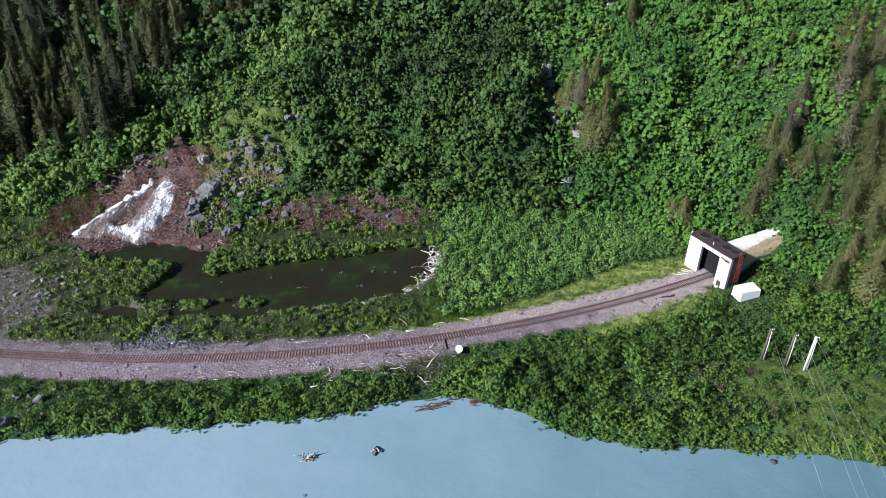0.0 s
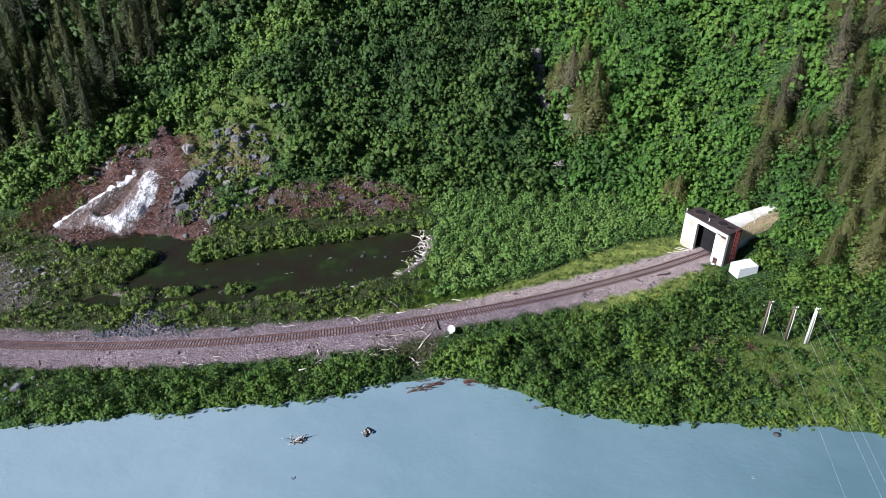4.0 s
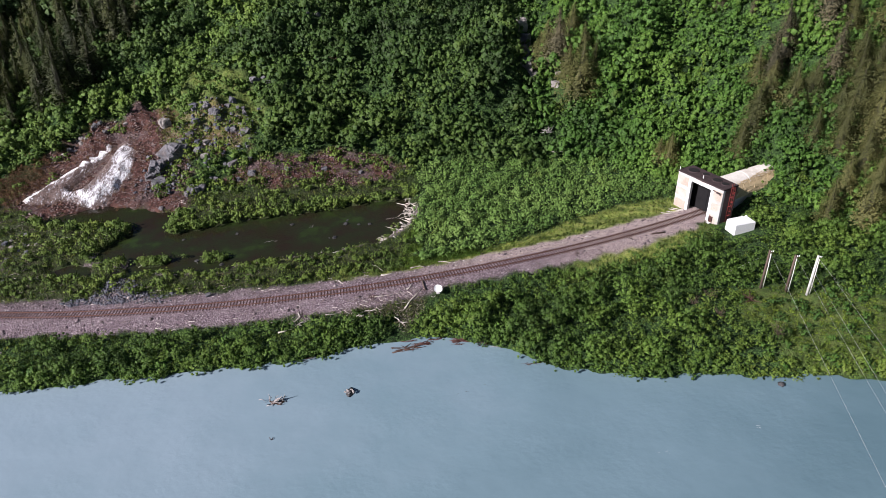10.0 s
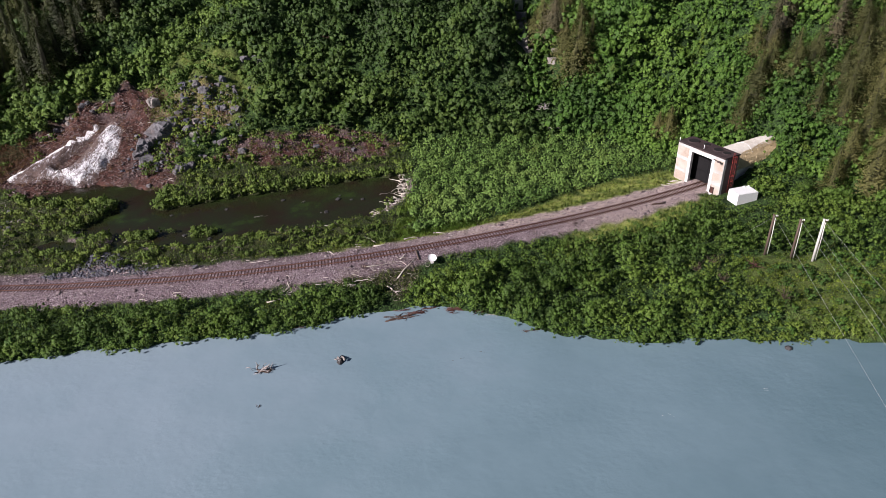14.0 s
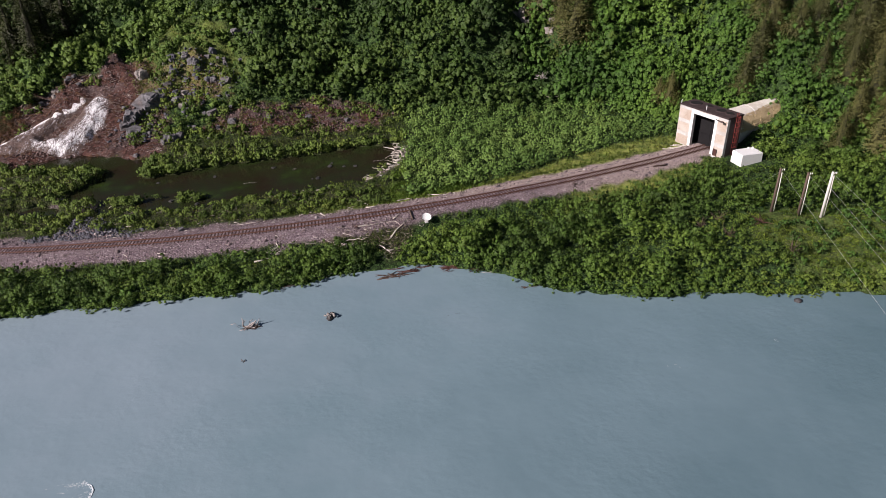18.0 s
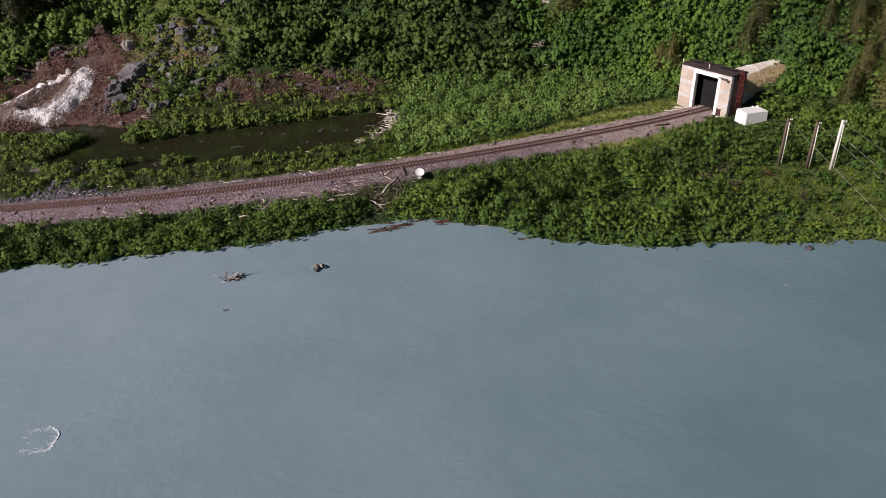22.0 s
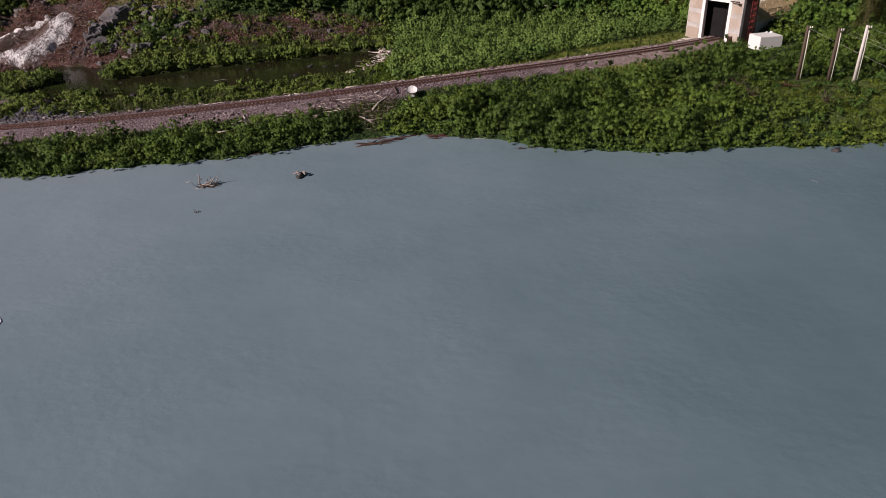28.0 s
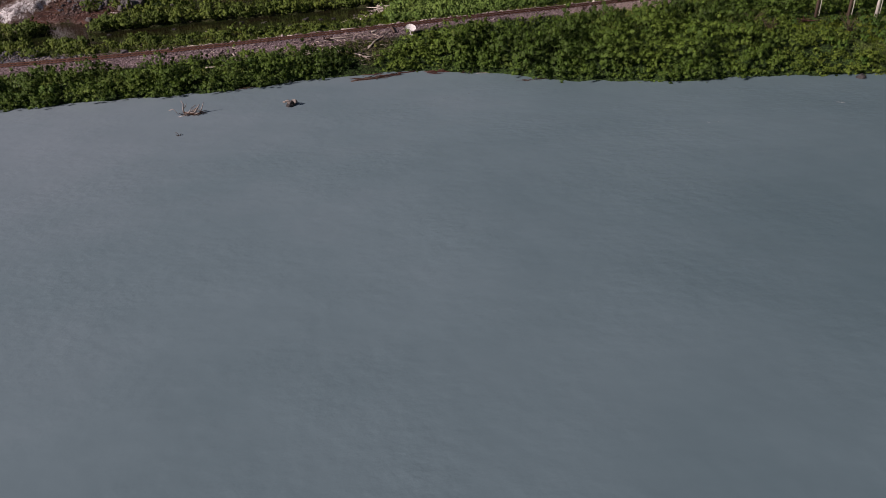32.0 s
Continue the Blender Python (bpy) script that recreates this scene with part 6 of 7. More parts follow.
def crag_mesh(name, size, mat, seed):
    """A broken block: flat faces, sharp edges."""
    pick = random.Random(seed)
    bm = bmesh.new()
    for _ in range(34):
        v = Vector((pick.gauss(0, 1), pick.gauss(0, 1), pick.gauss(0, 1))).normalized()
        v = Vector([max(-0.66, min(0.66, k * 1.05)) for k in v]) * pick.uniform(0.86, 1.06)
        bm.verts.new((v.x * size[0] * 0.78, v.y * size[1] * 0.78, v.z * size[2] * 0.78))
    bmesh.ops.convex_hull(bm, input=bm.verts[:])
    bmesh.ops.delete(bm, geom=[v for v in bm.verts if not v.link_faces], context="VERTS")
    bmesh.ops.subdivide_edges(bm, edges=bm.edges[:], cuts=3 if max(size) > 2.5 else 1, use_grid_fill=True)
    off = Vector((seed * 3.1, seed * 1.7, 0))
    for v in bm.verts:
        v.co *= 1 + pick.uniform(-0.06, 0.04) + 0.24 * noise.noise(v.co * (2.2 / max(size)) * 2 + off) + 0.12 * noise.noise(v.co * (9.0 / max(size)) + off)
    return done(bm, name, mat)


def boulder(x, y, size, mat, label, seed, sink=0.25, z=None, name="boulder", turn=None):
    me = crag_mesh(name, size, mat, seed) if y > 110 else rock_mesh(name, size, mat, seed, 3)
    z = land_at(x, y) if z is None else z
    ob = new(name, me)
    ob.matrix_basis = pose(x, y, z + size[2] * (0.5 - sink), 0, 0, seed * 47 % 360 if turn is None else turn)
    return tagged(ob, label, "boulder", "boulders")


GREY, PALE, DARKB = "angular grey boulder lying on the bare slide", "pale angular boulder high on the slide", "dark bluish boulder on the bank"
for n, (x, y, s, mat, lab) in enumerate([(-64.9, 172.2, 6.4, ROCK, GREY), (-68.4, 166.8, 4.6, ROCK, GREY), (-70.2, 184.2, 3.2, PALEROCK, PALE), (-56.6, 158.2, 3.2, ROCK, DARKB), (-58.4, 173.8, 2.6, ROCK, GREY),
                                        (-58.4, 187.0, 2.6, ROCK, DARKB), (-55.5, 184.2, 2.8, ROCK, DARKB), (-56.5, 171.3, 2.0, PALEROCK, PALE), (-57.3, 177.2, 2.0, PALEROCK, PALE), (-50.2, 180.1, 2.2, ROCK, GREY),
                                        (-46.4, 178.7, 2.4, ROCK, GREY), (-66.2, 162.0, 3.4, ROCK, GREY), (-66.6, 169.4, 3.2, ROCK, GREY), (-69.4, 164.6, 2.8, ROCK, GREY), (-62.8, 174.0, 2.6, ROCK, GREY), (-81.1, 185.3, 1.2, PALEROCK, PALE), (-89.9, 185.1, 1.4, ROCK, GREY), (-95.8, 179.9, 1.6, ROCK, GREY),
                                        (-93.0, 182.5, 1.3, PALEROCK, PALE), (-48.6, 168.4, 2.4, ROCK, DARKB), (-54.8, 159.4, 2.2, ROCK, DARKB), (-57.9, 157.2, 1.8, ROCK, GREY), (-42.9, 164.4, 2.0, ROCK, GREY), (-63.0, 176.5, 2.3, ROCK, GREY), (-61.5, 179.0, 1.8, ROCK, GREY),
                                        (-71.5, 172.0, 1.2, ROCK, GREY), (-66.9, 177.0, 1.3, ROCK, GREY), (-60.6, 165.0, 1.3, ROCK, GREY), (-52.0, 163.0, 1.4, ROCK, GREY), (-34.0, 166.0, 1.3, ROCK, GREY),
                                        (-24.5, 167.0, 1.6, ROCK, GREY), (-15.0, 166.0, 1.2, ROCK, GREY), (-48.0, 186.0, 1.6, ROCK, GREY), (-53.0, 188.6, 1.7, ROCK, GREY), (-76.4, 95.2, 2.6, ROCK, DARKB),
                                        (-79.5, 89.6, 2.8, ROCK, DARKB), (-77.5, 88.8, 1.2, ROCK, DARKB), (-74.8, 98.0, 1.2, PALEROCK, PALE), (-41.0, 111.4, 1.1, ROCK, GREY), (-24.4, 132.5, 1.4, ROCK, DARKB),
                                        (-29.8, 222, 1.8, PALEROCK, "pale rock showing among hillside bushes"), (-32, 220.6, 1.8, ROCK, "grey rock showing among hillside bushes"), (-47.0, 199.0, 2.6, ROCK, "grey rock showing among hillside bushes"), (-44.6, 200.8, 2.2, ROCK, "grey rock showing among hillside bushes"), (-42.6, 198.4, 1.7, ROCK, "grey rock showing among hillside bushes"), (55.4, 233, 2.4, PALEROCK, "pale cliff outcrop among bushes"), (43.3, 196.6, 2.2, PALEROCK, "pale reddish rock face among bushes"), (94.5, 190.9, 2.0, PALEROCK, "pale rock among dying spruces"), (40.5, 191.0, 2.4, PALEROCK, "pale reddish rock face among bushes"), (41.2, 192.8, 1.6, PALEROCK, "pale reddish rock face among bushes"),                                         (-76.3, 151.0, 1.1, ROCK, GREY), (-70.5, 150.9, 1.3, ROCK, GREY), (-63.0, 152.0, 1.2, ROCK, GREY)]):
    boulder(x, y, (s, s * 0.75, s * 0.7), mat, lab, n + 1)
rr = random.Random(12)
for k, (x, y) in enumerate(CLIFF * 2):
    sz = rr.uniform(1.6, 3.4)
    boulder(x + rr.uniform(-1.2, 1.2), y + rr.uniform(-1.5, 1.5), (sz, sz * 0.7, sz * rr.uniform(0.8, 1.5)), rr.choice((PALEROCK, PALEROCK, ROCK)), "weathered pale ledge of the cliff among bushes", 140 + k)
for k in range(20):
    x, y, sz = rr.uniform(-66, -43), rr.uniform(172, 190), rr.uniform(0.8, 2.3)
    boulder(x, y, (sz, sz * 0.75, sz * 0.65), rr.choice((ROCK, SLATE, SLATE)), "broken grey block among grass above the slide", 160 + k)
for k in range(30):
    x, y, sz = rr.uniform(-104, -84), rr.uniform(120, 142), rr.uniform(0.4, 1.2)
    if inside_distance(np.array([x]), np.array([y]), POND_EDGE)[0] > 1:
        boulder(x, y, (sz, sz * 0.8, sz * 0.6), rr.choice((ROCK, SLATE, PALEROCK)), "grey stone on the rubbly flat by the pond", 200 + k)
for k in range(26):
    f = rr.random()
    x, y, sz = -100 + 14 * f + rr.uniform(-2, 2), 174 + 13 * f + rr.uniform(-2, 2), rr.uniform(0.5, 1.5)
    boulder(x, y, (sz, sz * 0.8, sz * 0.6), rr.choice((ROCK, PALEROCK, RUBBLE)), "stone of the rubble tongue beside the snow", 235 + k)
for k in range(16):
    x, y, sz = rr.uniform(-92, -72), rr.uniform(89, 101), rr.uniform(0.6, 1.5)
    boulder(x, max(y, float(lerp_table(np.array([x]), SHORELINE)[0]) - 0.3), (sz, sz * 0.8, sz * 0.7), rr.choice((ROCK, ROCK, PALEROCK)), "stone among sparse bushes on the river bank", 80 + k)
for k in range(26):
    x, y, sz = rr.uniform(-66, -44), rr.uniform(158, 189), rr.uniform(0.5, 1.3)
    boulder(x, y, (sz, sz * 0.8, sz * 0.8), rr.choice((ROCK, ROCK, PALEROCK)), "loose stone on the bare slide", 100 + k)
boulder(-11.6, 84.4, (2.3, 1.5, 1.2), WETROCK, "low dark rock in the river with pale debris on it", 71, 0.45, 0.0)
for k, (x, y, sz) in enumerate(((-12.3, 84.2, 0.6), (-11.7, 84.0, 0.65), (-11.0, 84.2, 0.7), (-11.3, 84.7, 0.5), (-12.0, 84.7, 0.5))):
    boulder(x, y, (sz, sz * 0.8, sz * 0.6), PALEROCK, "pale lump of debris lying on a river rock", 73 + k, 0.3, 0.45)
for k in range(16):
    x, y, sz = rr.uniform(-58, -8), rr.uniform(124, 150), rr.uniform(0.4, 1.1)
    if inside_distance(np.array([x]), np.array([y]), POND_EDGE)[0] < -0.6:
        boulder(x, y, (sz, sz * 0.8, sz * 0.5), WETROCK, "dark wet stone breaking the pond's surface", 265 + k, 0.42, POND_LEVEL - 0.05)
boulder(58.6, 82.3, (1.3, 1.0, 1.3), WETROCK, "small dark pointed rock in the river", 72, 0.4, 0.0)


# ---- driftwood ----
def log(points, r0, r1, mat=DRIFT, label="bleached driftwood branch on the gravel", lift=0.12, seed=0, name="driftwood_log", kinks=3, z=None, group="driftwood"):
    """A tapered, slightly crooked limb through the given places, lying on the ground."""
    rng = random.Random(seed)
    path = []
    for (ax, ay), (bx, by) in zip(points, points[1:]):
        for k in range(kinks):
            f = k / kinks
            path.append((ax + (bx - ax) * f, ay + (by - ay) * f))
    path.append(points[-1])
    pts = []
    for k, (x, y) in enumerate(path):
        x, y = x + rng.uniform(-0.10, 0.10), y + rng.uniform(-0.10, 0.10)
        pts.append((x, y, (land_at(x, y) if z is None else z) + lift + rng.uniform(-0.03, 0.10)))
    n = len(pts) - 1
    return tagged(new(name, tube(name, pts, [r0 + (r1 - r0) * k / n for k in range(n + 1)], mat, 6)), label, "driftwood", group)


LOGS = [[(-2.8, 104.3), (0.4, 108.7)], [(-8.8, 106.8), (-4.9, 107.4)], [(-22.5, 103.9), (-22.0, 102.5), (-23.0, 101.1), (-22.2, 100.0)], [(-25.4, 98.9), (-22.4, 100.0)],
        [(-11.7, 102.7), (-9.8, 103.6), (-7.8, 103.7), (-7.0, 103.1)], [(-4.6, 102.2), (-2.8, 99.9)], [(-3.4, 100.6), (-2.2, 100.7)], [(-15.9, 113.9), (-14.7, 111.8)],
        [(-10.0, 121.5), (-8.7, 120.6), (-7.5, 119.0), (-7.4, 117.5)], [(0.1, 120.4), (1.5, 120.2), (2.4, 122.0)], [(4.1, 120.1), (6.4, 118.2)], [(-1.6, 117.0), (-0.1, 118.2), (1.0, 117.2)],
        [(-7.5, 114.7), (-5.2, 114.9)], [(-2.3, 108.6), (-1.1, 110.5)]]
for n, pts in enumerate(LOGS):
    log(pts, 0.15 if len(pts) == 2 else 0.12, 0.05, seed=n)
log([(0.6, 111.4), (1.2, 108.4)], 0.18, 0.16, POLE, "dark old railway tie lying beside the track", seed=40)
log([(50.6, 127.3), (53.6, 128.0)], 0.17, 0.16, DARKWOOD, "dark wooden beam on the gravel", seed=41)
for k, (a, b) in enumerate((((59.2, 140.4), (61.6, 138.6)), ((58.4, 139.9), (61.2, 137.9)), ((57.6, 138.6), (60.0, 137.4)), ((56.2, 138.2), (58.2, 137.0)))):
    log([a, b], 0.10, 0.09, DRIFT, "pale weathered board lying by the portal", seed=42 + k, name="loose_board")
rng = random.Random(77)
pile = PILE
for k in range(130):
    f = rng.random() * (len(pile) - 1.001)
    i = int(f)
    x = pile[i][0] + (pile[i + 1][0] - pile[i][0]) * (f - i) + rng.uniform(-2.0, 1.3)
    y = pile[i][1] + (pile[i + 1][1] - pile[i][1]) * (f - i) + rng.uniform(-1.5, 1.5)
    a, L = rng.uniform(0, 6.28), rng.uniform(1.0, 3.4)
    mid = (x + math.cos(a) * L * 0.5 + rng.uniform(-0.2, 0.2), y + math.sin(a) * L * 0.5 + rng.uniform(-0.2, 0.2))
    log([(x, y), mid, (x + math.cos(a) * L, y + math.sin(a) * L)], rng.uniform(0.07, 0.20), 0.04, label="bleached driftwood branch heaped at the pond's end", lift=rng.uniform(0.1, 0.9), seed=100 + k, kinks=2, z=0.5)
for k in range(30):
    x = rng.uniform(-62, 4)
    y = float(lerp_table(np.array([x]), TRACK)[0]) + rng.choice((rng.uniform(-6.2, -2.6), rng.uniform(3.5, 8.5)))
    a, L = rng.uniform(-0.9, 0.9), rng.uniform(0.6, 2.2)
    log([(x, y), (x + math.cos(a) * L * 0.5, y + math.sin(a) * L * 0.5 + rng.uniform(-0.2, 0.2)), (x + math.cos(a) * L, y + math.sin(a) * L)], rng.uniform(0.05, 0.1), 0.03, seed=200 + k, kinks=2)
for k in range(22):
    x, y = rng.uniform(-60, -8), rng.uniform(122.5, 129)
    a, L = rng.uniform(0, 6.28), rng.uniform(0.6, 1.8)
    log([(x, y), (x + math.cos(a) * L, y + math.sin(a) * L)], rng.uniform(0.05, 0.1), 0.03, label="bleached stick stranded at the pond's edge", seed=300 + k, kinks=2)
for k, (a, b) in enumerate((((-7.6, 143.3), (-4.2, 143.7)), ((-34.6, 134.2), (-31.8, 134.6)), ((-25.4, 140.4), (-24.4, 141.2)), ((-24.8, 140.2), (-24.6, 141.6)))):
    log([a, ((a[0] + b[0]) / 2, (a[1] + b[1]) / 2 + 0.3), b], 0.04, 0.015, GREYWOOD, label="pale branch floating in the pond", z=0.5, lift=0.05, seed=400 + k)


def branch_heap(name, x, y, z, reach, count, mat, label, category, seed, thick=0.09, up=0.5, squash=1.0, bend=0.15, along=0.0):
    """A stump or heap of many limbs that spring from one place: one thing, each limb a part."""
    rng = random.Random(seed)
    e = thing(name, label, category, at=pose(x, y, z))
    for k in range(count):
        a, L = rng.uniform(0, 6.28), reach * rng.uniform(0.4, 1.0)
        if along:
            a = rng.choice((0.25, 3.39)) + rng.gauss(0, along)
        h = rng.uniform(0, up)
        p0 = (rng.uniform(-0.3, 0.3) * reach * (1.6 if along else 0.5), rng.uniform(-0.3, 0.3) * reach * 0.5, -0.1)
        p2 = (p0[0] + math.cos(a) * L, p0[1] + math.sin(a) * L * squash, h * L)
        p1 = ((p0[0] + p2[0]) / 2 + rng.uniform(-bend, bend), (p0[1] + p2[1]) / 2 + rng.uniform(-bend, bend) * squash, h * L * rng.uniform(0.3, 0.9))
        t = thick * rng.uniform(0.5, 1.2)
        part("limb", tube("limb", [p0, p1, p2], [t, t * 0.75, t * 0.3], mat, 6), e)
    return e


tree = thing("stranded_tree", "stranded grey tree top with bare crooked branches in the river", "driftwood", at=pose(-23.7, 83.0, 0.0) @ Matrix.Diagonal((1.2, 1.2, 1.35, 1)))
for pts, t in (([(-1.9, 0, 0.45), (-1.4, 0, 0.55), (-1.0, 0, -0.1)], 0.05), ([(-0.4, 0, -0.2), (-0.5, 0, 0.5), (-0.35, 0, 0.9), (-0.5, 0, 1.25)], 0.10), ([(-0.48, 0, 0.5), (-0.2, 0.1, 0.7), (-0.05, 0, 1.0)], 0.06),
               ([(-0.3, -0.3, -0.1), (0.5, -0.3, 0.25), (1.3, -0.4, -0.1)], 0.14), ([(0.4, 0, -0.1), (0.9, 0.1, 0.5), (1.2, 0.1, 0.8)], 0.11), ([(0.9, 0, -0.1), (1.3, 0.2, 0.4), (1.6, 0.2, 0.95)], 0.08),
               ([(-0.9, -0.7, -0.05), (-0.2, -0.5, 0.06), (0.4, -0.5, -0.1)], 0.06), ([(0.0, 0, -0.1), (0.7, 0.2, 0.45), (1.5, -0.1, 0.15)], 0.10), ([(0.2, 0.3, -0.1), (0.3, 0.4, 0.5), (0.7, 0.5, 0.7)], 0.07)):
    n = len(pts) - 1
    part("limb", tube("limb", pts, [t * (1 - 0.6 * k / n) for k in range(n + 1)], GREYWOOD, 6), tree)
branch_heap("stranded_tree", -23.0, 82.7, 0.0, 1.5, 26, DARKWOOD, "dark wet tangle of branches in the river", "driftwood", 6, 0.085, 0.4, 0.6, 0.3, 0.9)
branch_heap("stranded_tree", -23.2, 82.9, 0.05, 1.5, 12, GREYWOOD, "grey crooked limbs of a stranded tree top", "driftwood", 9, 0.10, 0.7, 0.6, 0.3, 0.8)
branch_heap("river_debris", -11.6, 84.4, 0.55, 0.8, 9, GREYWOOD, "pale sticks caught on a rock in the river", "driftwood", 7, 0.10, 0.3)
branch_heap("river_stick", -22.5, 74.8, 0.0, 0.5, 3, DARKWOOD, "short stick rising from the river", "driftwood", 8, 0.06, 2.4)
for k, (x, y, reach, count, mat, thick, lab) in enumerate((
        (-2.4, 95.3, 2.6, 34, DARKWOOD, 0.07, "dark waterlogged branches at the river's edge"), (0.4, 96.4, 1.7, 40, REDWOOD, 0.08, "reddish waterlogged branches at the river's edge"),
        (2.8, 97.6, 1.3, 24, REDWOOD, 0.06, "reddish waterlogged branches at the river's edge"), (-2.2, 97.4, 1.3, 18, REDWOOD, 0.05, "reddish waterlogged branches at the river's edge"),
        (7.6, 97.0, 2.0, 60, REDWOOD, 0.08, "reddish heap of wet twigs under the bank bushes"), (6.6, 96.0, 1.1, 18, REDWOOD, 0.045, "reddish wet twigs floating by the bank"),
        (11.6, 95.9, 1.7, 20, REDWOOD, 0.05, "reddish wet twigs under the bank bushes"), (14.2, 95.0, 1.5, 18, GREYWOOD, 0.05, "grey wet twigs under the bank bushes"),
        (19.3, 89.9, 1.8, 14, DARKWOOD, 0.045, "dark wet twigs trailing from the bank"), (24.6, 88.9, 1.3, 12, DARKWOOD, 0.045, "dark wet twigs trailing from the bank"))):
    branch_heap("sunken_branches", x, y, 0.0, reach, count, mat, lab, "driftwood", 60 + k, thick * 1.3, 0.12, 0.5, 0.3, 0.5)
log([(-4.8, 94.2), (-2.0, 95.4), (0.8, 96.4)], 0.20, 0.09, DARKWOOD, "dark waterlogged log lying in the shallows", lift=-0.05, seed=43, z=0.0)
branch_heap("sunken_branches", 6.4, 83.6, -0.04, 1.8, 5, DARKWOOD, "thin dark branches just under the surface", "driftwood", 14, 0.05, 0.04, 0.3)
branch_heap("sunken_branches", 10.7, 85.0, -0.04, 1.0, 4, DARKWOOD, "thin dark branches just under the surface", "driftwood", 15, 0.05, 0.04, 0.3)
branch_heap("sunken_branches", -20.2, 93.6, 0.0, 2.6, 10, DARKWOOD, "dark branches trailing in the river by the bank", "driftwood", 16, 0.09, 0.12, 0.3)
branch_heap("bank_driftwood", -13.6, 96.2, 0.1, 1.7, 6, DRIFT, "pale branches caught at the river's edge", "driftwood", 17, 0.08, 0.15, 0.4)
branch_heap("root_stump", -3.0, 100.6, 1.0, 1.8, 12, DRIFT, "bleached root stump on the bank", "driftwood", 18, 0.14, 0.6)
branch_heap("root_stump", 36.0, 176.6, land_at(36, 176.6) + 1.6, 2.6, 30, GREYWOOD, "weathered grey root stump on the lower slope", "driftwood", 19, 0.10, 0.9, 0.7, 0.5)
branch_heap("fallen_branches", 37.2, 169.8, land_at(37.2, 169.8) + 0.9, 2.4, 8, DRIFT, "pale fallen branches at the foot of the slope", "driftwood", 20, 0.12, 0.15, 0.4)
branch_heap("brush_heap", -9.2, 107.0, land_at(-9.2, 107.0) + 0.1, 1.6, 12, REDWOOD, "heap of dark reddish twigs on the gravel", "brushwood", 21, 0.06, 0.5)
branch_heap("brush_heap", -22.4, 100.9, land_at(-22.4, 100.9) + 0.2, 1.8, 12, DRIFT, "tangle of bleached roots at the gravel's edge", "brushwood", 22, 0.07, 0.4)
branch_heap("brush_heap", -10.5, 102.6, land_at(-10.5, 102.6) + 0.3, 2.2, 16, DRIFT, "heap of greyish sticks on the bank", "brushwood", 23, 0.06, 0.35)
branch_heap("brush_heap", 45.6, 125.4, land_at(45.6, 125.4) + 0.1, 1.2, 9, DARKWOOD, "dark scrap heap beside the track", "brushwood", 24, 0.09, 0.25)
branch_heap("brush_heap", 32.9, 119.6, land_at(32.9, 119.6) + 0.1, 1.0, 9, DARKWOOD, "dark scrap heap beside the track", "brushwood", 25, 0.09, 0.25)
branch_heap("brush_heap", -23.3, 204.2, land_at(-23.3, 204.2) + 1.2, 3.4, 26, REDWOOD, "brown fallen tree in the hillside thicket", "brushwood", 26, 0.12, 0.4, 0.5)
branch_heap("brush_heap", 61.5, 102.0, land_at(61.5, 102.0) + 0.4, 2.4, 14, REDWOOD, "brown dead branches in the bank clearing", "brushwood", 27, 0.08, 0.3)
for k, (x, y, reach) in enumerate(((54.2, 103.4, 2.0), (53.6, 97.2, 1.8), (61.0, 90.4, 2.2), (50.4, 101.0, 1.5))):
    branch_heap("brush_heap", x, y, land_at(x, y) + 1.1, reach, 22, BARK, "leafless brown branches standing among the bank bushes", "brushwood", 50 + k, 0.045, 1.3, 0.8)


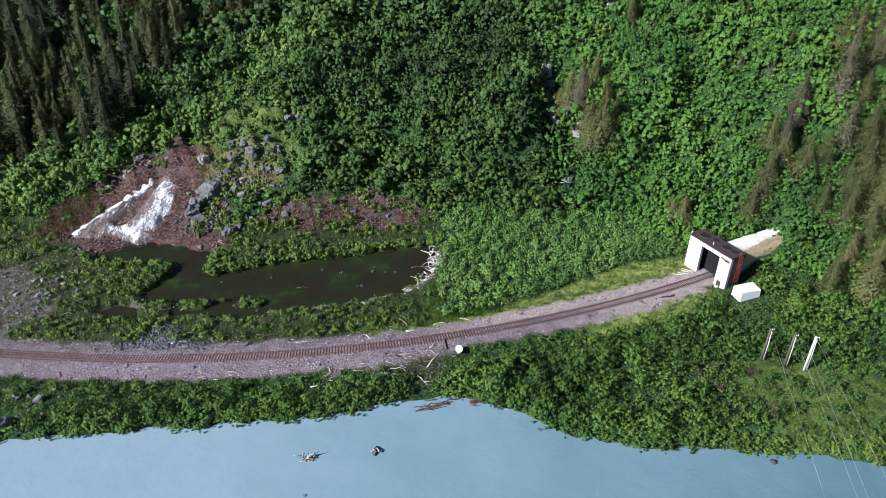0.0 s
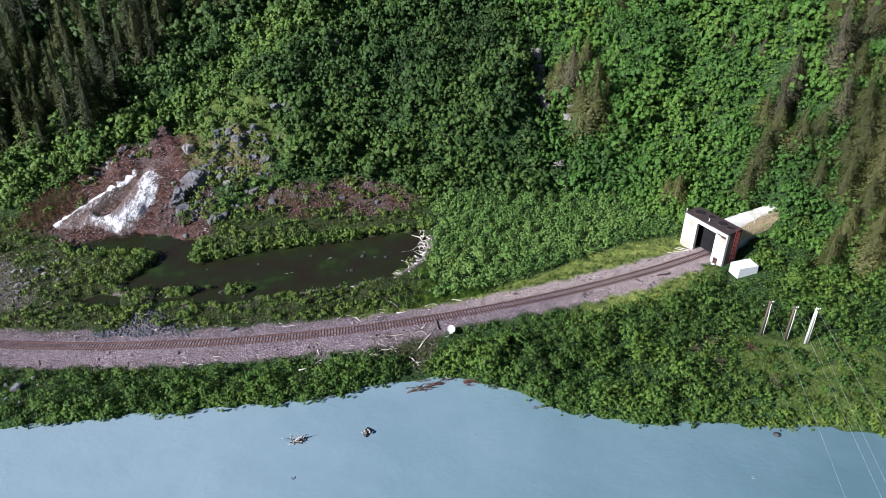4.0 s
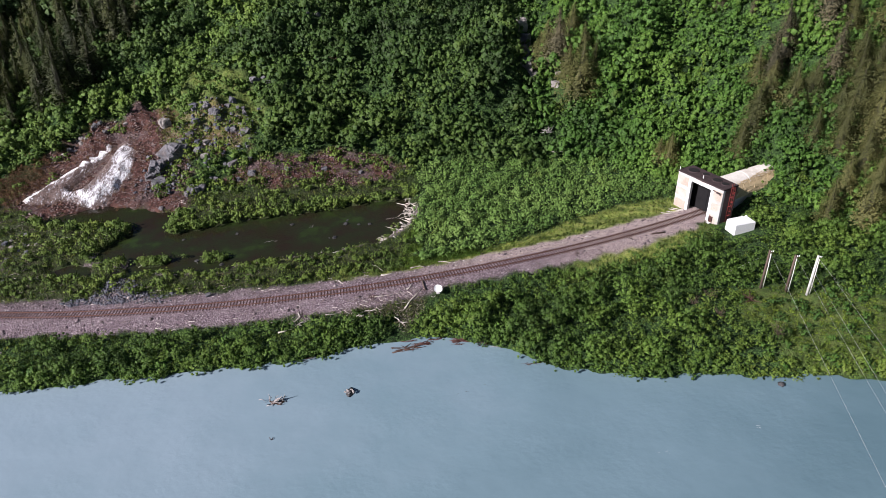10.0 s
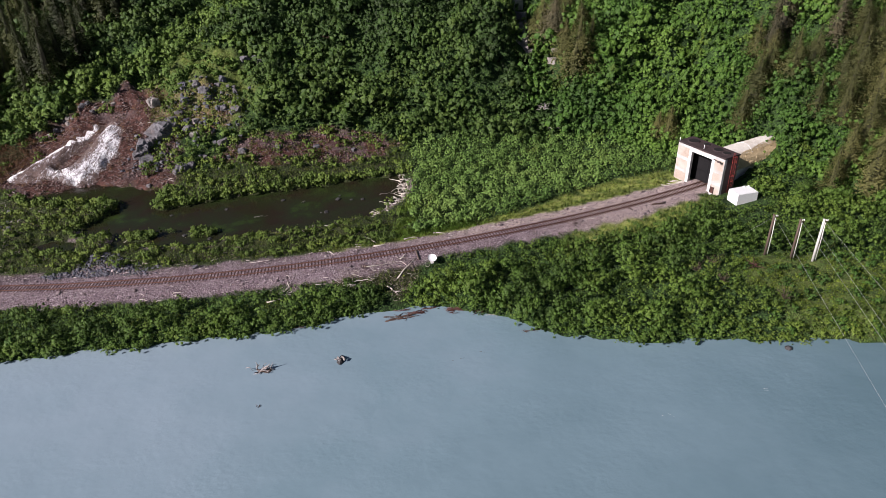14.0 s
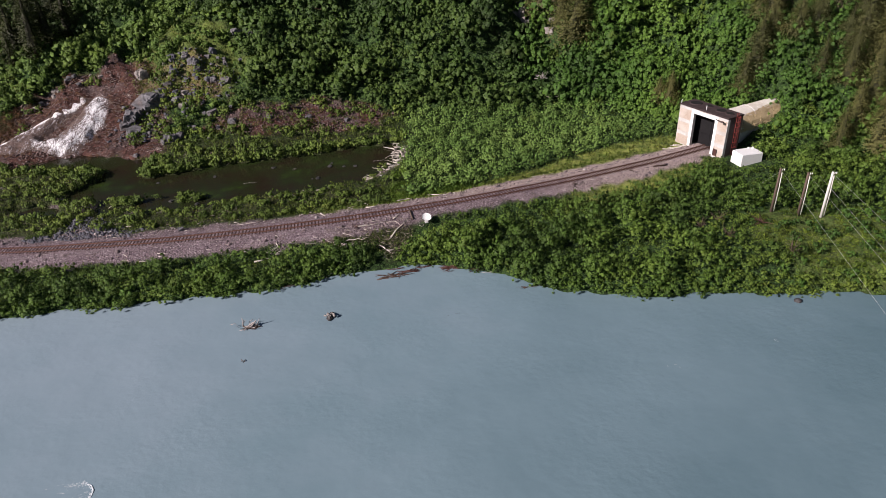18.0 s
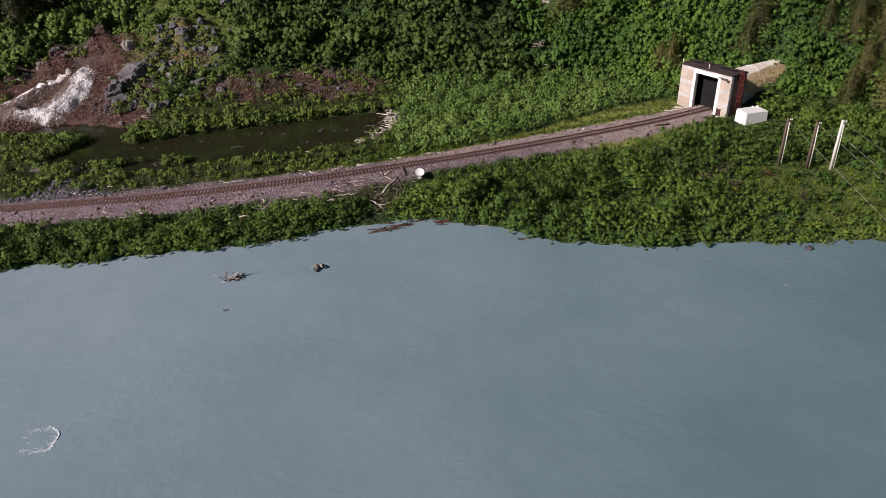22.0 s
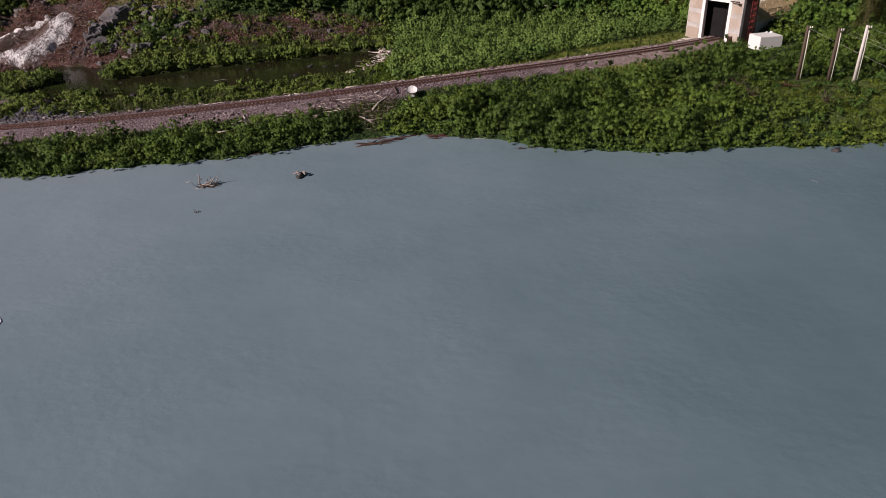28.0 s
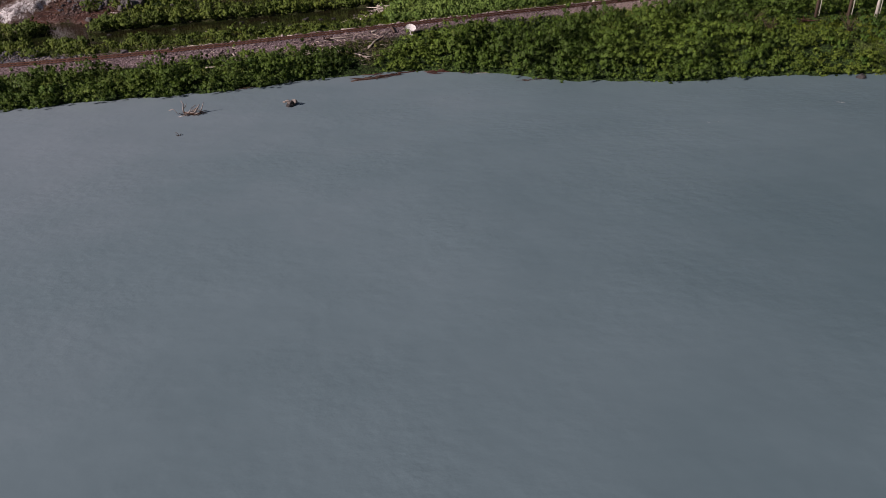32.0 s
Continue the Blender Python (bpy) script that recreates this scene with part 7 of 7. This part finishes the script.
# ---- white water over a sunken rock ----
def build_riffle(x, y, reach, label, seed):
    rng = np.random.RandomState(seed)
    verts, faces = [], []
    for strand in range(3):
        a0 = rng.uniform(-0.2, 0.2)
        px, py = x + rng.normal(0, reach * 0.35), y + rng.normal(0, reach * 0.22)
        L, w = rng.uniform(0.25, 0.8) * reach * 0.6, rng.uniform(0.015, 0.04)
        n, base = 6, len(verts)
        for k in range(n + 1):
            f = k / n
            cx, cy = px + L * (f - 0.5), py + 0.07 * math.sin(f * 5 + strand) + a0 * L * (f - 0.5)
            ww = w * math.sin(math.pi * min(max(f, 0.05), 0.95))
            verts += [(cx, cy - ww, 0.012), (cx, cy, 0.014 + ww * 0.2), (cx, cy + ww, 0.012)]
        for k in range(n):
            b = base + 3 * k
            faces += [(b, b + 3, b + 4, b + 1), (b + 1, b + 4, b + 5, b + 2)]
    tagged(new("riffle", mesh_from("riffle", verts, faces, FOAM, True)), label, "foam", kind="stuff")


build_riffle(51.1, 73.1, 1.6, "small white riffle on the river", 5)
build_riffle(35.5, 69.0, 1.2, "small white riffle on the river", 6)
build_riffle(-37.2, 53.0, 2.6, "white water breaking over a sunken rock in the river", 3)
arc = [(-37.89, 54.51), (-36.83, 54.74), (-35.99, 54.83), (-35.18, 54.44), (-34.72, 53.76), (-34.66, 52.97), (-34.86, 52.36), (-34.58, 52.11), (-34.82, 51.75), (-35.41, 51.57), (-36.37, 51.58), (-37.82, 51.92)]
wide = [0.03, 0.07, 0.10, 0.06, 0.045, 0.08, 0.05, 0.02]
tagged(new("riffle_crest", tube("riffle_crest", [(x, y, -0.02) for x, y in arc[2:10]], wide, FOAM, 7)), "curved white crest of a small standing wave", "foam", kind="stuff")
rng = np.random.RandomState(9)
verts, faces = [], []
for k in range(480):
    i, f = rng.randint(0, 11), rng.uniform(0, 1)
    x, y = arc[i][0] * (1 - f) + arc[i + 1][0] * f, arc[i][1] * (1 - f) + arc[i + 1][1] * f
    far = 0.16 if k < 320 else 0.9
    x, y = x - abs(rng.normal(0, far)), y + rng.normal(0, 0.13 if k < 320 else 0.28)
    a, b = rng.uniform(0.02, 0.15), rng.uniform(0.008, 0.028)
    n = len(verts)
    verts += [(x + a, y, 0.012), (x, y + b, 0.012), (x - a, y, 0.012), (x, y - b, 0.012), (x, y, 0.03)]
    faces += [(n, n + 1, n + 4), (n + 1, n + 2, n + 4), (n + 2, n + 3, n + 4), (n + 3, n, n + 4)]
tagged(new("foam_flecks", mesh_from("foam_flecks", verts, faces, FOAM, True)), "white foam flecks trailing from the wave", "foam", kind="stuff")
